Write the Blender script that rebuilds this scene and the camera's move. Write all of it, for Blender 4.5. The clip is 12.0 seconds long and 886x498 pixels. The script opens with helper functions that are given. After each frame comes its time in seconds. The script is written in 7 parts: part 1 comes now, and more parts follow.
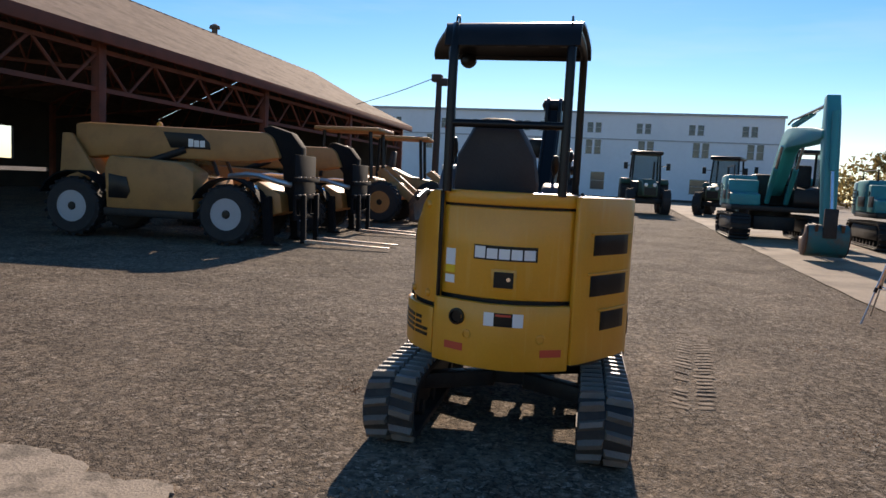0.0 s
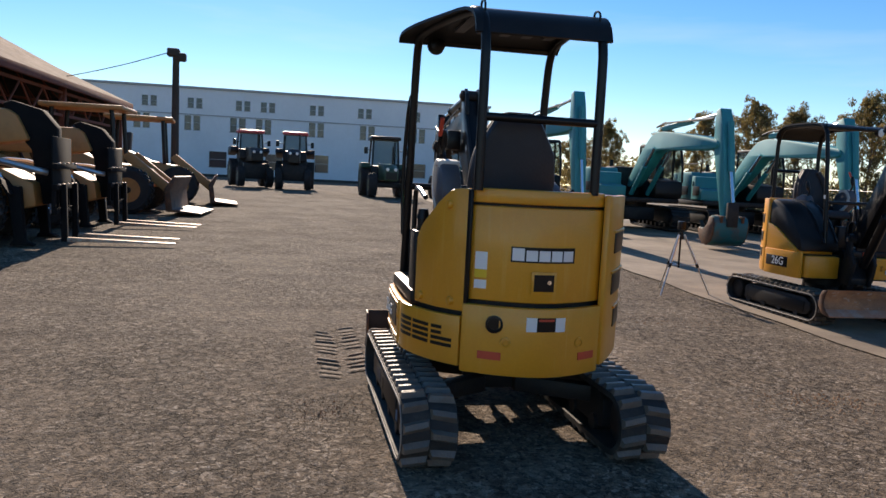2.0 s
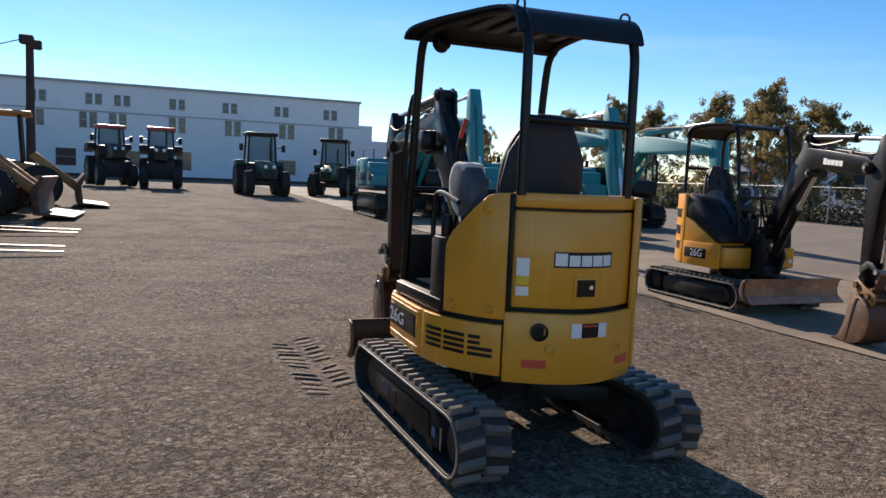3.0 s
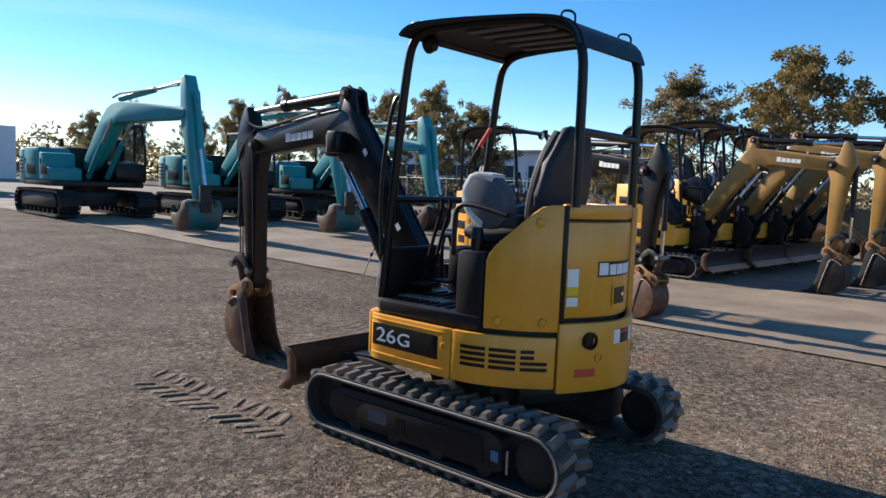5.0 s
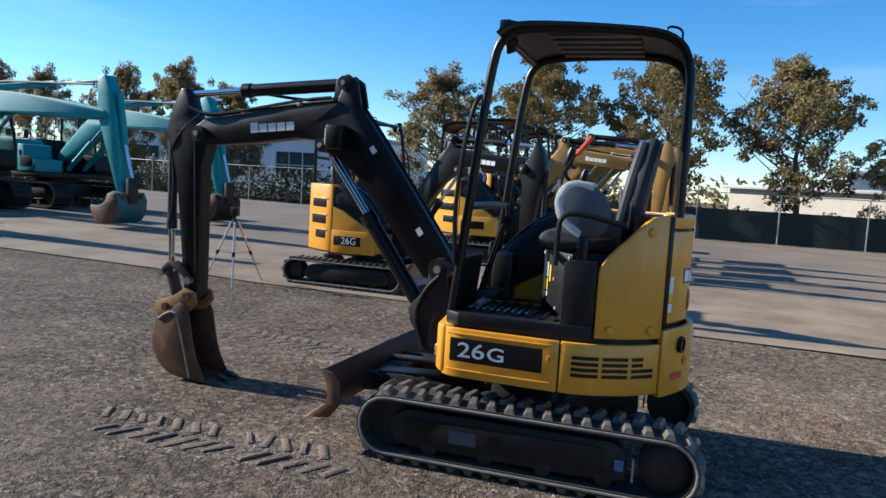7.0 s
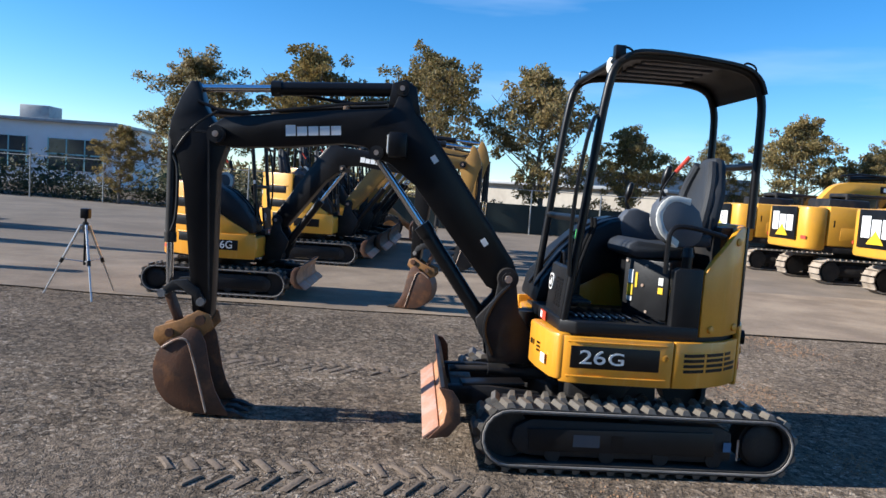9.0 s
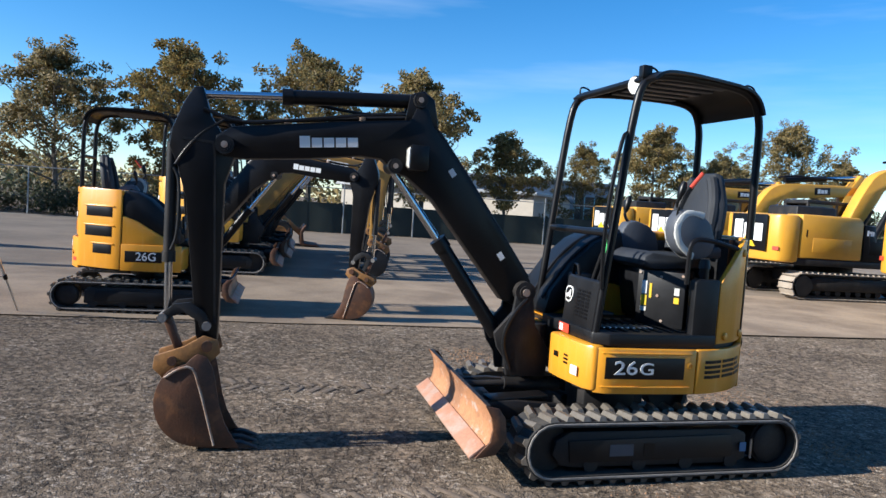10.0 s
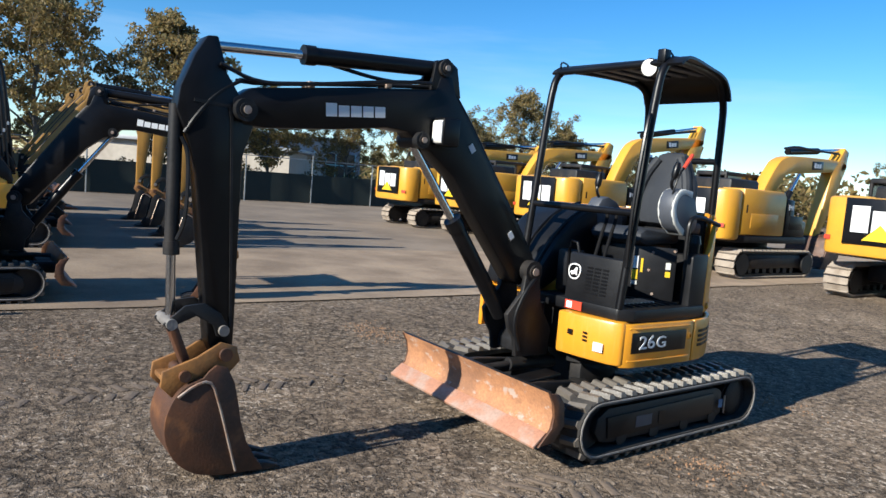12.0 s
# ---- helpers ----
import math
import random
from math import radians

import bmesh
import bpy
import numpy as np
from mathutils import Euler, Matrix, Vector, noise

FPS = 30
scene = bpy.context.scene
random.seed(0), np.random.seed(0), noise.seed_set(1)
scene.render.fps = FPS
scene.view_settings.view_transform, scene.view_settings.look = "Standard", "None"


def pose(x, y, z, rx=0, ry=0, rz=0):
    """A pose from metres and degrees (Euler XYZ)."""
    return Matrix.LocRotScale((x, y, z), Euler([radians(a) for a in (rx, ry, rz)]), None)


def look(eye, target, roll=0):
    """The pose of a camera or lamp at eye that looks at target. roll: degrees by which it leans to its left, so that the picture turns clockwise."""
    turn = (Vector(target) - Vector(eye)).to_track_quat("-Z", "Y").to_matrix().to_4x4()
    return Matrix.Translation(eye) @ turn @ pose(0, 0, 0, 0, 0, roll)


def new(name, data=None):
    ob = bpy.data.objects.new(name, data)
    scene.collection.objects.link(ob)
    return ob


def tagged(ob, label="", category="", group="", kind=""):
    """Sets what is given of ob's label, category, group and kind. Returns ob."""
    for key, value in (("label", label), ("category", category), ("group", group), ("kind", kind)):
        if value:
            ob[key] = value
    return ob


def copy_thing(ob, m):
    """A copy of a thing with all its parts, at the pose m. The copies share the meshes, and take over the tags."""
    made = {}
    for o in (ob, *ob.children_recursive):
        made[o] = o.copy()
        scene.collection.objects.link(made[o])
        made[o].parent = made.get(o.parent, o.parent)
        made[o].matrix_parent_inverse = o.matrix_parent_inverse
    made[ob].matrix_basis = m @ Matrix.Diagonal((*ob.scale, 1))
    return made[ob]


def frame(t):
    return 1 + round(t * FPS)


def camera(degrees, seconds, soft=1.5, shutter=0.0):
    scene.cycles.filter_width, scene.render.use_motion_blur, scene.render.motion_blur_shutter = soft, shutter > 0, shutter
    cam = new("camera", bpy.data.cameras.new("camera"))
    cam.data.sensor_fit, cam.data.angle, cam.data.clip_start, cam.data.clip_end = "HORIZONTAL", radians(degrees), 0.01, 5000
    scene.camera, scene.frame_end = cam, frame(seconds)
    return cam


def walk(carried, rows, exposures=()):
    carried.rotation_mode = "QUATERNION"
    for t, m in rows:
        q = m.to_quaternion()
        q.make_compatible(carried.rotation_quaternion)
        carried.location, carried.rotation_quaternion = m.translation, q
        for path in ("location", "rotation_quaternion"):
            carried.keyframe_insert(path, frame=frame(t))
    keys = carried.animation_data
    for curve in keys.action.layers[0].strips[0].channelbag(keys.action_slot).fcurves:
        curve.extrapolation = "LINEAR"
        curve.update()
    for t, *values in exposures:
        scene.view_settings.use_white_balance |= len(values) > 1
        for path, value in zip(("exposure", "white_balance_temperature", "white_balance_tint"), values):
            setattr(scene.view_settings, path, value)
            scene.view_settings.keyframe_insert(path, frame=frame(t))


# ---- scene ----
cam = camera(63.6, 12.0)
PATH = [
    (0, (0.209, -0.295, 1.507), (-0.236, 1.646, 1.317), 2.9),
    (0.5, (-0.214, -0.252, 1.498), (-0.435, 1.727, 1.309), 2.9),
    (1, (-0.626, -0.252, 1.501), (-0.646, 1.738, 1.302), 3.0),
    (1.5, (-1.068, -0.148, 1.497), (-0.918, 1.838, 1.308), 2.6),
    (2, (-1.504, 0.001, 1.502), (-1.157, 1.960, 1.306), 2.9),
    (2.5, (-1.912, 0.207, 1.490), (-1.381, 2.125, 1.290), 2.5),
    (3, (-2.327, 0.402, 1.507), (-1.620, 2.264, 1.316), 2.4),
    (3.5, (-2.657, 0.597, 1.514), (-1.758, 2.373, 1.327), 2.7),
    (3.7, (-2.784, 0.687, 1.529), (-1.812, 2.425, 1.349), 2.5),
    (5.3, (-4.048, 1.997, 1.535), (-2.470, 3.212, 1.351), 2.6),
    (5.5, (-4.154, 2.167, 1.547), (-2.529, 3.318, 1.357), 2.8),
    (6, (-4.335, 2.629, 1.545), (-2.614, 3.628, 1.347), 3.1),
    (6.5, (-4.516, 3.094, 1.555), (-2.707, 3.928, 1.376), 3.1),
    (7, (-4.660, 3.529, 1.547), (-2.785, 4.201, 1.369), 3.5),
    (7.2, (-4.696, 3.730, 1.523), (-2.799, 4.339, 1.349), 3.2),
    (8.8, (-4.986, 5.470, 1.540), (-2.993, 5.476, 1.373), 3.8),
    (9, (-4.995, 5.696, 1.535), (-3.002, 5.612, 1.380), 4.0),
    (9.5, (-4.923, 6.208, 1.527), (-2.949, 5.917, 1.383), 4.2),
    (10, (-4.782, 6.688, 1.546), (-2.842, 6.220, 1.422), 3.9),
    (10.5, (-4.571, 7.166, 1.551), (-2.694, 6.489, 1.416), 4.1),
    (11, (-4.287, 7.538, 1.557), (-2.498, 6.657, 1.412), 3.7),
    (11.5, (-4.046, 7.911, 1.542), (-2.341, 6.879, 1.375), 4.5),
    (12, (-3.794, 8.168, 1.553), (-2.168, 7.019, 1.360), 4.6),
]
EXPOSURES = [(0, 0.82, 7600, 18), (2.5, 0.86, 7300, 17), (3.7, 0.91, 6850, 15), (5.5, 1.08, 6450, 11), (7, 1.02, 6100, 9), (9, 1.03, 5950, 9), (12, 0.87, 6100, 7)]
walk(cam, [(t, look(eye, target, roll)) for t, eye, target, roll in PATH], EXPOSURES)

# ---- daylight: low autumn sun ahead of the first view, clear sky ----
SUN_ELEVATION, SUN_DRIFT = 27.5, -0.065
world = bpy.data.worlds.new("sky")
scene.world = world
world.use_nodes = True
wn = world.node_tree
sky = wn.nodes.new("ShaderNodeTexSky")
sky.sky_type, sky.sun_disc = "NISHITA", False
sky.sun_elevation, sky.sun_rotation = radians(SUN_ELEVATION), math.atan2(SUN_DRIFT, 1.0)
sky.altitude = 900
sky.air_density, sky.dust_density, sky.ozone_density = 0.97, 0.07, 3.1
deep = wn.nodes.new("ShaderNodeHueSaturation")
deep.inputs["Saturation"].default_value = 1.32
wn.links.new(sky.outputs[0], deep.inputs["Color"])
around_sky = wn.nodes.new("ShaderNodeTexCoord")
drawn_out = wn.nodes.new("ShaderNodeMapping")
drawn_out.inputs["Rotation"].default_value, drawn_out.inputs["Scale"].default_value = (0.0, 0.05, 0.5), (1.1, 1.1, 8.5)
wisps = wn.nodes.new("ShaderNodeTexNoise")
wisps.inputs["Scale"].default_value, wisps.inputs["Detail"].default_value, wisps.inputs["Roughness"].default_value = 1.7, 5, 0.55
veil = wn.nodes.new("ShaderNodeMapRange")
for key, v in (("From Min", 0.50), ("From Max", 0.78), ("To Min", 0.0), ("To Max", 0.24)):
    veil.inputs[key].default_value = v
clouded = wn.nodes.new("ShaderNodeMix")
clouded.data_type = "RGBA"
clouded.inputs["B"].default_value = (5.6, 6.4, 7.4, 1)
wn.links.new(around_sky.outputs["Generated"], drawn_out.inputs["Vector"])
wn.links.new(drawn_out.outputs[0], wisps.inputs["Vector"])
wn.links.new(wisps.outputs["Fac"], veil.inputs["Value"])
wn.links.new(veil.outputs["Result"], clouded.inputs["Factor"])
wn.links.new(deep.outputs[0], clouded.inputs["A"])
wn.links.new(clouded.outputs["Result"], wn.nodes["Background"].inputs[0])
wn.nodes["Background"].inputs[1].default_value = 0.09
sun_data = bpy.data.lights.new("sun", "SUN")
sun_data.energy, sun_data.angle, sun_data.color = 4.4, radians(0.53), (1.0, 0.92, 0.80)
sun = new("sun", sun_data)
sun.matrix_world = look((0, 0, 0), (-SUN_DRIFT, -1.0, -math.tan(radians(SUN_ELEVATION))))

# ---- materials ----
def mat(name, base, rough=0.5, metal=0.0, second=None, amount=0.5, scale=3.0, fine=70.0, grain=0.25, bump=0.08, coat=0.0, low=0.45, high=0.7):
    """A painted, worn or mineral surface: patches of a second colour, fine grain in colour and relief."""
    m = bpy.data.materials.new(name)
    m.use_nodes = True
    nt = m.node_tree
    b = nt.nodes["Principled BSDF"]
    tc = nt.nodes.new("ShaderNodeTexCoord")
    big = nt.nodes.new("ShaderNodeTexNoise")
    big.inputs["Scale"].default_value, big.inputs["Detail"].default_value, big.inputs["Roughness"].default_value = scale, 6, 0.62
    small = nt.nodes.new("ShaderNodeTexNoise")
    small.inputs["Scale"].default_value, small.inputs["Detail"].default_value = fine, 4
    nt.links.new(tc.outputs["Object"], big.inputs["Vector"])
    nt.links.new(tc.outputs["Object"], small.inputs["Vector"])
    ramp = nt.nodes.new("ShaderNodeMapRange")
    ramp.inputs["From Min"].default_value, ramp.inputs["From Max"].default_value = low, high
    ramp.inputs["To Max"].default_value = amount
    nt.links.new(big.outputs["Fac"], ramp.inputs["Value"])
    mix = nt.nodes.new("ShaderNodeMix")
    mix.data_type = "RGBA"
    mix.inputs["A"].default_value = (*base, 1)
    mix.inputs["B"].default_value = (*(second or tuple(c * 0.6 for c in base)), 1)
    nt.links.new(ramp.outputs["Result"], mix.inputs["Factor"])
    val = nt.nodes.new("ShaderNodeMapRange")
    val.inputs["To Min"].default_value, val.inputs["To Max"].default_value = 1 - grain, 1 + grain
    nt.links.new(small.outputs["Fac"], val.inputs["Value"])
    mul = nt.nodes.new("ShaderNodeVectorMath")
    mul.operation = "SCALE"
    nt.links.new(mix.outputs["Result"], mul.inputs[0])
    nt.links.new(val.outputs["Result"], mul.inputs["Scale"])
    nt.links.new(mul.outputs[0], b.inputs["Base Color"])
    rr = nt.nodes.new("ShaderNodeMapRange")
    rr.inputs["To Min"].default_value, rr.inputs["To Max"].default_value = max(0.02, rough - 0.12), min(1, rough + 0.15)
    nt.links.new(big.outputs["Fac"], rr.inputs["Value"])
    nt.links.new(rr.outputs["Result"], b.inputs["Roughness"])
    b.inputs["Metallic"].default_value = metal
    b.inputs["Coat Weight"].default_value = coat
    b.inputs["Coat Roughness"].default_value = 0.15
    bp = nt.nodes.new("ShaderNodeBump")
    bp.inputs["Strength"].default_value, bp.inputs["Distance"].default_value = bump, 0.01
    nt.links.new(small.outputs["Fac"], bp.inputs["Height"])
    nt.links.new(bp.outputs["Normal"], b.inputs["Normal"])
    return m


def streaked(m, colour, amount, stretch, low=0.56, high=0.68):
    """Adds run marks or scrapes: thin streaks of a colour, drawn out by the stretch along each axis."""
    nt = m.node_tree
    b = nt.nodes["Principled BSDF"]
    before = b.inputs["Base Color"].links[0].from_socket
    tc = nt.nodes.new("ShaderNodeTexCoord")
    draw = nt.nodes.new("ShaderNodeMapping")
    draw.inputs["Scale"].default_value = stretch
    n = nt.nodes.new("ShaderNodeTexNoise")
    n.inputs["Scale"].default_value, n.inputs["Detail"].default_value, n.inputs["Roughness"].default_value = 1.0, 4, 0.6
    r = nt.nodes.new("ShaderNodeMapRange")
    for key, v in (("From Min", low), ("From Max", high), ("To Max", amount)):
        r.inputs[key].default_value = v
    mix = nt.nodes.new("ShaderNodeMix")
    mix.data_type = "RGBA"
    nt.links.new(tc.outputs["Object"], draw.inputs["Vector"])
    nt.links.new(draw.outputs["Vector"], n.inputs["Vector"])
    nt.links.new(n.outputs["Fac"], r.inputs["Value"])
    nt.links.new(r.outputs["Result"], mix.inputs["Factor"])
    nt.links.new(before, mix.inputs["A"])
    mix.inputs["B"].default_value = (*colour, 1)
    nt.links.new(mix.outputs["Result"], b.inputs["Base Color"])


def glass(name, tint=(0.35, 0.42, 0.42)):
    m = bpy.data.materials.new(name)
    m.use_nodes = True
    b = m.node_tree.nodes["Principled BSDF"]
    b.inputs["Base Color"].default_value = (*tint, 1)
    b.inputs["Transmission Weight"].default_value = 0.9
    b.inputs["Roughness"].default_value = 0.03
    b.inputs["IOR"].default_value = 1.1
    return m


YELLOW = mat("machine_yellow_paint", (0.73, 0.312, 0.020), 0.36, second=(0.62, 0.252, 0.022), amount=0.5, scale=2.2, grain=0.07, bump=0.02, coat=0.25)
CATYEL = mat("loader_yellow_paint", (0.72, 0.355, 0.032), 0.42, second=(0.56, 0.27, 0.04), amount=0.6, scale=1.6, grain=0.08, bump=0.03, coat=0.2)
DUSTYEL = mat("faded_yellow_paint", (0.42, 0.195, 0.058), 0.5, second=(0.28, 0.128, 0.045), amount=0.7, scale=2.0, grain=0.1, bump=0.04)
TEALBUCKET = mat("teal_paint_worn_to_rust", (0.006, 0.12, 0.14), 0.55, second=(0.11, 0.06, 0.04), amount=0.55, scale=2.6, grain=0.2, bump=0.1, low=0.46, high=0.60)
TEAL = mat("teal_paint", (0.005, 0.235, 0.265), 0.5, second=(0.008, 0.30, 0.33), amount=0.6, scale=1.2, grain=0.08, bump=0.03)
PALETEAL = mat("pale_teal_paint", (0.30, 0.52, 0.53), 0.45, second=(0.30, 0.50, 0.52), amount=0.5, scale=1.5, grain=0.06)
BLACK = mat("black_paint", (0.005, 0.005, 0.006), 0.33, second=(0.012, 0.011, 0.011), amount=0.6, scale=2.5, grain=0.2, bump=0.04)
STEEL = mat("dark_steel", (0.014, 0.014, 0.015), 0.5, second=(0.045, 0.037, 0.031), amount=0.6, scale=5, grain=0.3, bump=0.1)
PLASTIC = mat("black_plastic", (0.007, 0.0073, 0.0085), 0.42, second=(0.02, 0.02, 0.022), amount=0.5, grain=0.15, bump=0.05)
GREYPL = mat("grey_plastic", (0.075, 0.082, 0.098), 0.5, second=(0.05, 0.055, 0.066), amount=0.5, grain=0.08, bump=0.05)
PALEGREY = mat("pale_grey_plastic", (0.62, 0.62, 0.58), 0.45, second=(0.5, 0.5, 0.46), amount=0.4, grain=0.05)
VINYL = mat("dark_grey_vinyl", (0.028, 0.031, 0.037), 0.55, second=(0.045, 0.048, 0.054), amount=0.5, scale=6, grain=0.12, bump=0.15)
RUBBER = mat("track_rubber", (0.022, 0.021, 0.02), 0.75, second=(0.10, 0.085, 0.068), amount=0.6, scale=5, grain=0.3, bump=0.25)
WORN = mat("worn_rubber", (0.135, 0.117, 0.096), 0.42, second=(0.055, 0.048, 0.041), amount=0.7, scale=9, grain=0.3, bump=0.3)
SCUFFED = mat("scuffed_rubber_edge", (0.23, 0.21, 0.19), 0.7, second=(0.08, 0.075, 0.07), amount=0.8, scale=5, grain=0.25, bump=0.2)
GOLDRUST = mat("golden_rusty_steel", (0.27, 0.125, 0.035), 0.55, second=(0.09, 0.045, 0.022), amount=0.9, scale=6, grain=0.25, bump=0.15)
BLADEWEAR = mat("rust_worn_to_bare_steel", (0.42, 0.21, 0.13), 0.55, second=(0.40, 0.33, 0.28), amount=0.6, scale=5, fine=60, grain=0.3, bump=0.15, low=0.47, high=0.60)
SHOE = mat("dusty_track_shoe", (0.36, 0.30, 0.235), 0.8, second=(0.20, 0.15, 0.11), amount=0.8, scale=3, grain=0.25, bump=0.15)
DIMGOLD = mat("grimy_golden_paint", (0.36, 0.19, 0.04), 0.5, second=(0.16, 0.09, 0.035), amount=0.8, scale=2.0, grain=0.15, bump=0.05)
TYRE = mat("tyre_rubber", (0.02, 0.02, 0.021), 0.8, second=(0.06, 0.055, 0.05), amount=0.5, scale=3, grain=0.2, bump=0.15)
RUST = mat("rusty_orange_steel", (0.43, 0.205, 0.095), 0.65, second=(0.30, 0.145, 0.075), amount=0.8, scale=7, fine=60, grain=0.4, bump=0.15)
DARKRUST = mat("dark_rusty_steel", (0.095, 0.040, 0.020), 0.55, second=(0.036, 0.023, 0.017), amount=0.9, scale=4.5, grain=0.3, bump=0.15)
streaked(YELLOW, (0.76, 0.43, 0.11), 0.25, (22, 22, 2.2))
streaked(RUST, (0.19, 0.095, 0.055), 0.6, (4, 4, 7), 0.50, 0.66)
streaked(RUST, (0.44, 0.38, 0.33), 0.75, (9, 9, 14), 0.58, 0.66)
streaked(DARKRUST, (0.20, 0.085, 0.032), 0.6, (7, 7, 7), 0.54, 0.66)
SCRAPED = mat("scraped_steel", (0.42, 0.34, 0.28), 0.5, metal=0.4, second=(0.30, 0.13, 0.06), amount=0.8, scale=12, grain=0.2, bump=0.1)
CHROME = mat("chrome_rod", (0.75, 0.76, 0.78), 0.14, metal=1.0, second=(0.6, 0.6, 0.6), amount=0.4, grain=0.03, bump=0.01)
WHITE = mat("white_decal", (0.80, 0.80, 0.78), 0.45, second=(0.65, 0.65, 0.62), amount=0.4, grain=0.04)
RED = mat("red_reflector", (0.62, 0.07, 0.035), 0.35, second=(0.5, 0.05, 0.03), amount=0.4, grain=0.06)
DECALYEL = mat("yellow_decal", (0.80, 0.52, 0.02), 0.45, grain=0.05, amount=0.2)
GREEN = mat("green_strap", (0.05, 0.42, 0.10), 0.6, second=(0.04, 0.30, 0.08), amount=0.6, scale=20, grain=0.1)
BLUE = mat("blue_decal", (0.06, 0.16, 0.30), 0.5, grain=0.1)
LENS = mat("lamp_lens", (0.85, 0.84, 0.78), 0.12, second=(0.7, 0.7, 0.66), amount=0.4, grain=0.03, coat=0.6)
AMBER = mat("amber_beacon", (0.85, 0.35, 0.02), 0.2, grain=0.04, coat=0.5)
ALU = mat("aluminium", (0.55, 0.55, 0.55), 0.35, metal=0.9, second=(0.4, 0.4, 0.4), amount=0.5, grain=0.08)
RIM = mat("pale_wheel_paint", (0.38, 0.39, 0.41), 0.45, second=(0.32, 0.32, 0.33), amount=0.5, grain=0.1)
TRACTOR = mat("dark_green_tractor_paint", (0.03, 0.075, 0.035), 0.45, second=(0.05, 0.07, 0.05), amount=0.5, grain=0.1)
REDROOF = mat("red_cab_roof", (0.55, 0.05, 0.07), 0.4, second=(0.7, 0.25, 0.25), amount=0.5, grain=0.05)
MATTE = mat("matte_black_steel", (0.008, 0.008, 0.009), 0.85, second=(0.02, 0.018, 0.016), amount=0.5, scale=3, grain=0.2, bump=0.08)
MATTE.node_tree.nodes["Principled BSDF"].inputs["Specular IOR Level"].default_value = 0.15
for dark in (BLACK, PLASTIC, STEEL, VINYL):
    dark.node_tree.nodes["Principled BSDF"].inputs["Specular IOR Level"].default_value = 0.3
PANE = glass("cab_glass")
TINTED = mat("dark_tinted_glass", (0.012, 0.016, 0.018), 0.12, second=(0.02, 0.026, 0.028), amount=0.5, grain=0.03, bump=0.005, coat=0.5)

# ---- mesh helpers ----
def bm_new():
    return bmesh.new()


def soften(bm, width, segments=2, angle=30):
    """Round the sharp edges of all that bm holds."""
    bmesh.ops.remove_doubles(bm, verts=bm.verts, dist=1e-5)
    bmesh.ops.recalc_face_normals(bm, faces=bm.faces)
    edges = [e for e in bm.edges if len(e.link_faces) == 2 and e.calc_face_angle(0) > radians(angle)]
    bmesh.ops.bevel(bm, geom=edges, offset=width, segments=segments, profile=0.5, affect="EDGES", clamp_overlap=True)
    return bm


def box(bm, lo, hi, turn=None, soft=0.0):
    b = bm if not soft else bmesh.new()
    vs = [b.verts.new((x, y, z)) for x in (lo[0], hi[0]) for y in (lo[1], hi[1]) for z in (lo[2], hi[2])]
    for f in ((0, 1, 3, 2), (4, 6, 7, 5), (0, 4, 5, 1), (2, 3, 7, 6), (0, 2, 6, 4), (1, 5, 7, 3)):
        b.faces.new([vs[i] for i in f])
    if soft:
        soften(b, soft)
    if turn:
        bmesh.ops.transform(b, matrix=turn, verts=vs if not soft else b.verts)
    if soft:
        join(bm, b)
    return bm


def join(bm, other):
    """Add other's geometry to bm."""
    vs = [bm.verts.new(v.co) for v in other.verts]
    other.verts.index_update()
    for f in other.faces:
        try:
            bm.faces.new([vs[v.index] for v in f.verts])
        except ValueError:
            pass
    other.free()


def prism(bm, pts, x0, x1, soft=0.0, axis="x"):
    """A plate of outline pts, which are (y, z) for axis x, (x, z) for axis y, (x, y) for axis z, between x0 and x1 along the axis."""
    b = bmesh.new()
    place = {"x": lambda p, q: (q, p[0], p[1]), "y": lambda p, q: (p[0], q, p[1]), "z": lambda p, q: (p[0], p[1], q)}[axis]
    low = [b.verts.new(place(p, x0)) for p in pts]
    top = [b.verts.new(place(p, x1)) for p in pts]
    n = len(pts)
    b.faces.new(low)
    b.faces.new(top[::-1])
    for i in range(n):
        b.faces.new((low[i], top[i], top[(i + 1) % n], low[(i + 1) % n]))
    bmesh.ops.recalc_face_normals(b, faces=b.faces)
    if soft:
        soften(b, soft)
    join(bm, b)
    return bm


def cyl(bm, p, q, r, r2=None, n=16):
    p, q = Vector(p), Vector(q)
    r2 = r if r2 is None else r2
    m = Matrix.Translation(p) @ (q - p).to_track_quat("Z", "Y").to_matrix().to_4x4()
    h = (q - p).length
    rings = [[bm.verts.new(m @ Vector((rr * math.cos(a), rr * math.sin(a), z))) for a in (2 * math.pi * i / n for i in range(n))] for rr, z in ((r, 0), (r2, h))]
    for i in range(n):
        bm.faces.new((rings[0][i], rings[0][(i + 1) % n], rings[1][(i + 1) % n], rings[1][i]))
    bm.faces.new(rings[0][::-1])
    bm.faces.new(rings[1])
    return bm


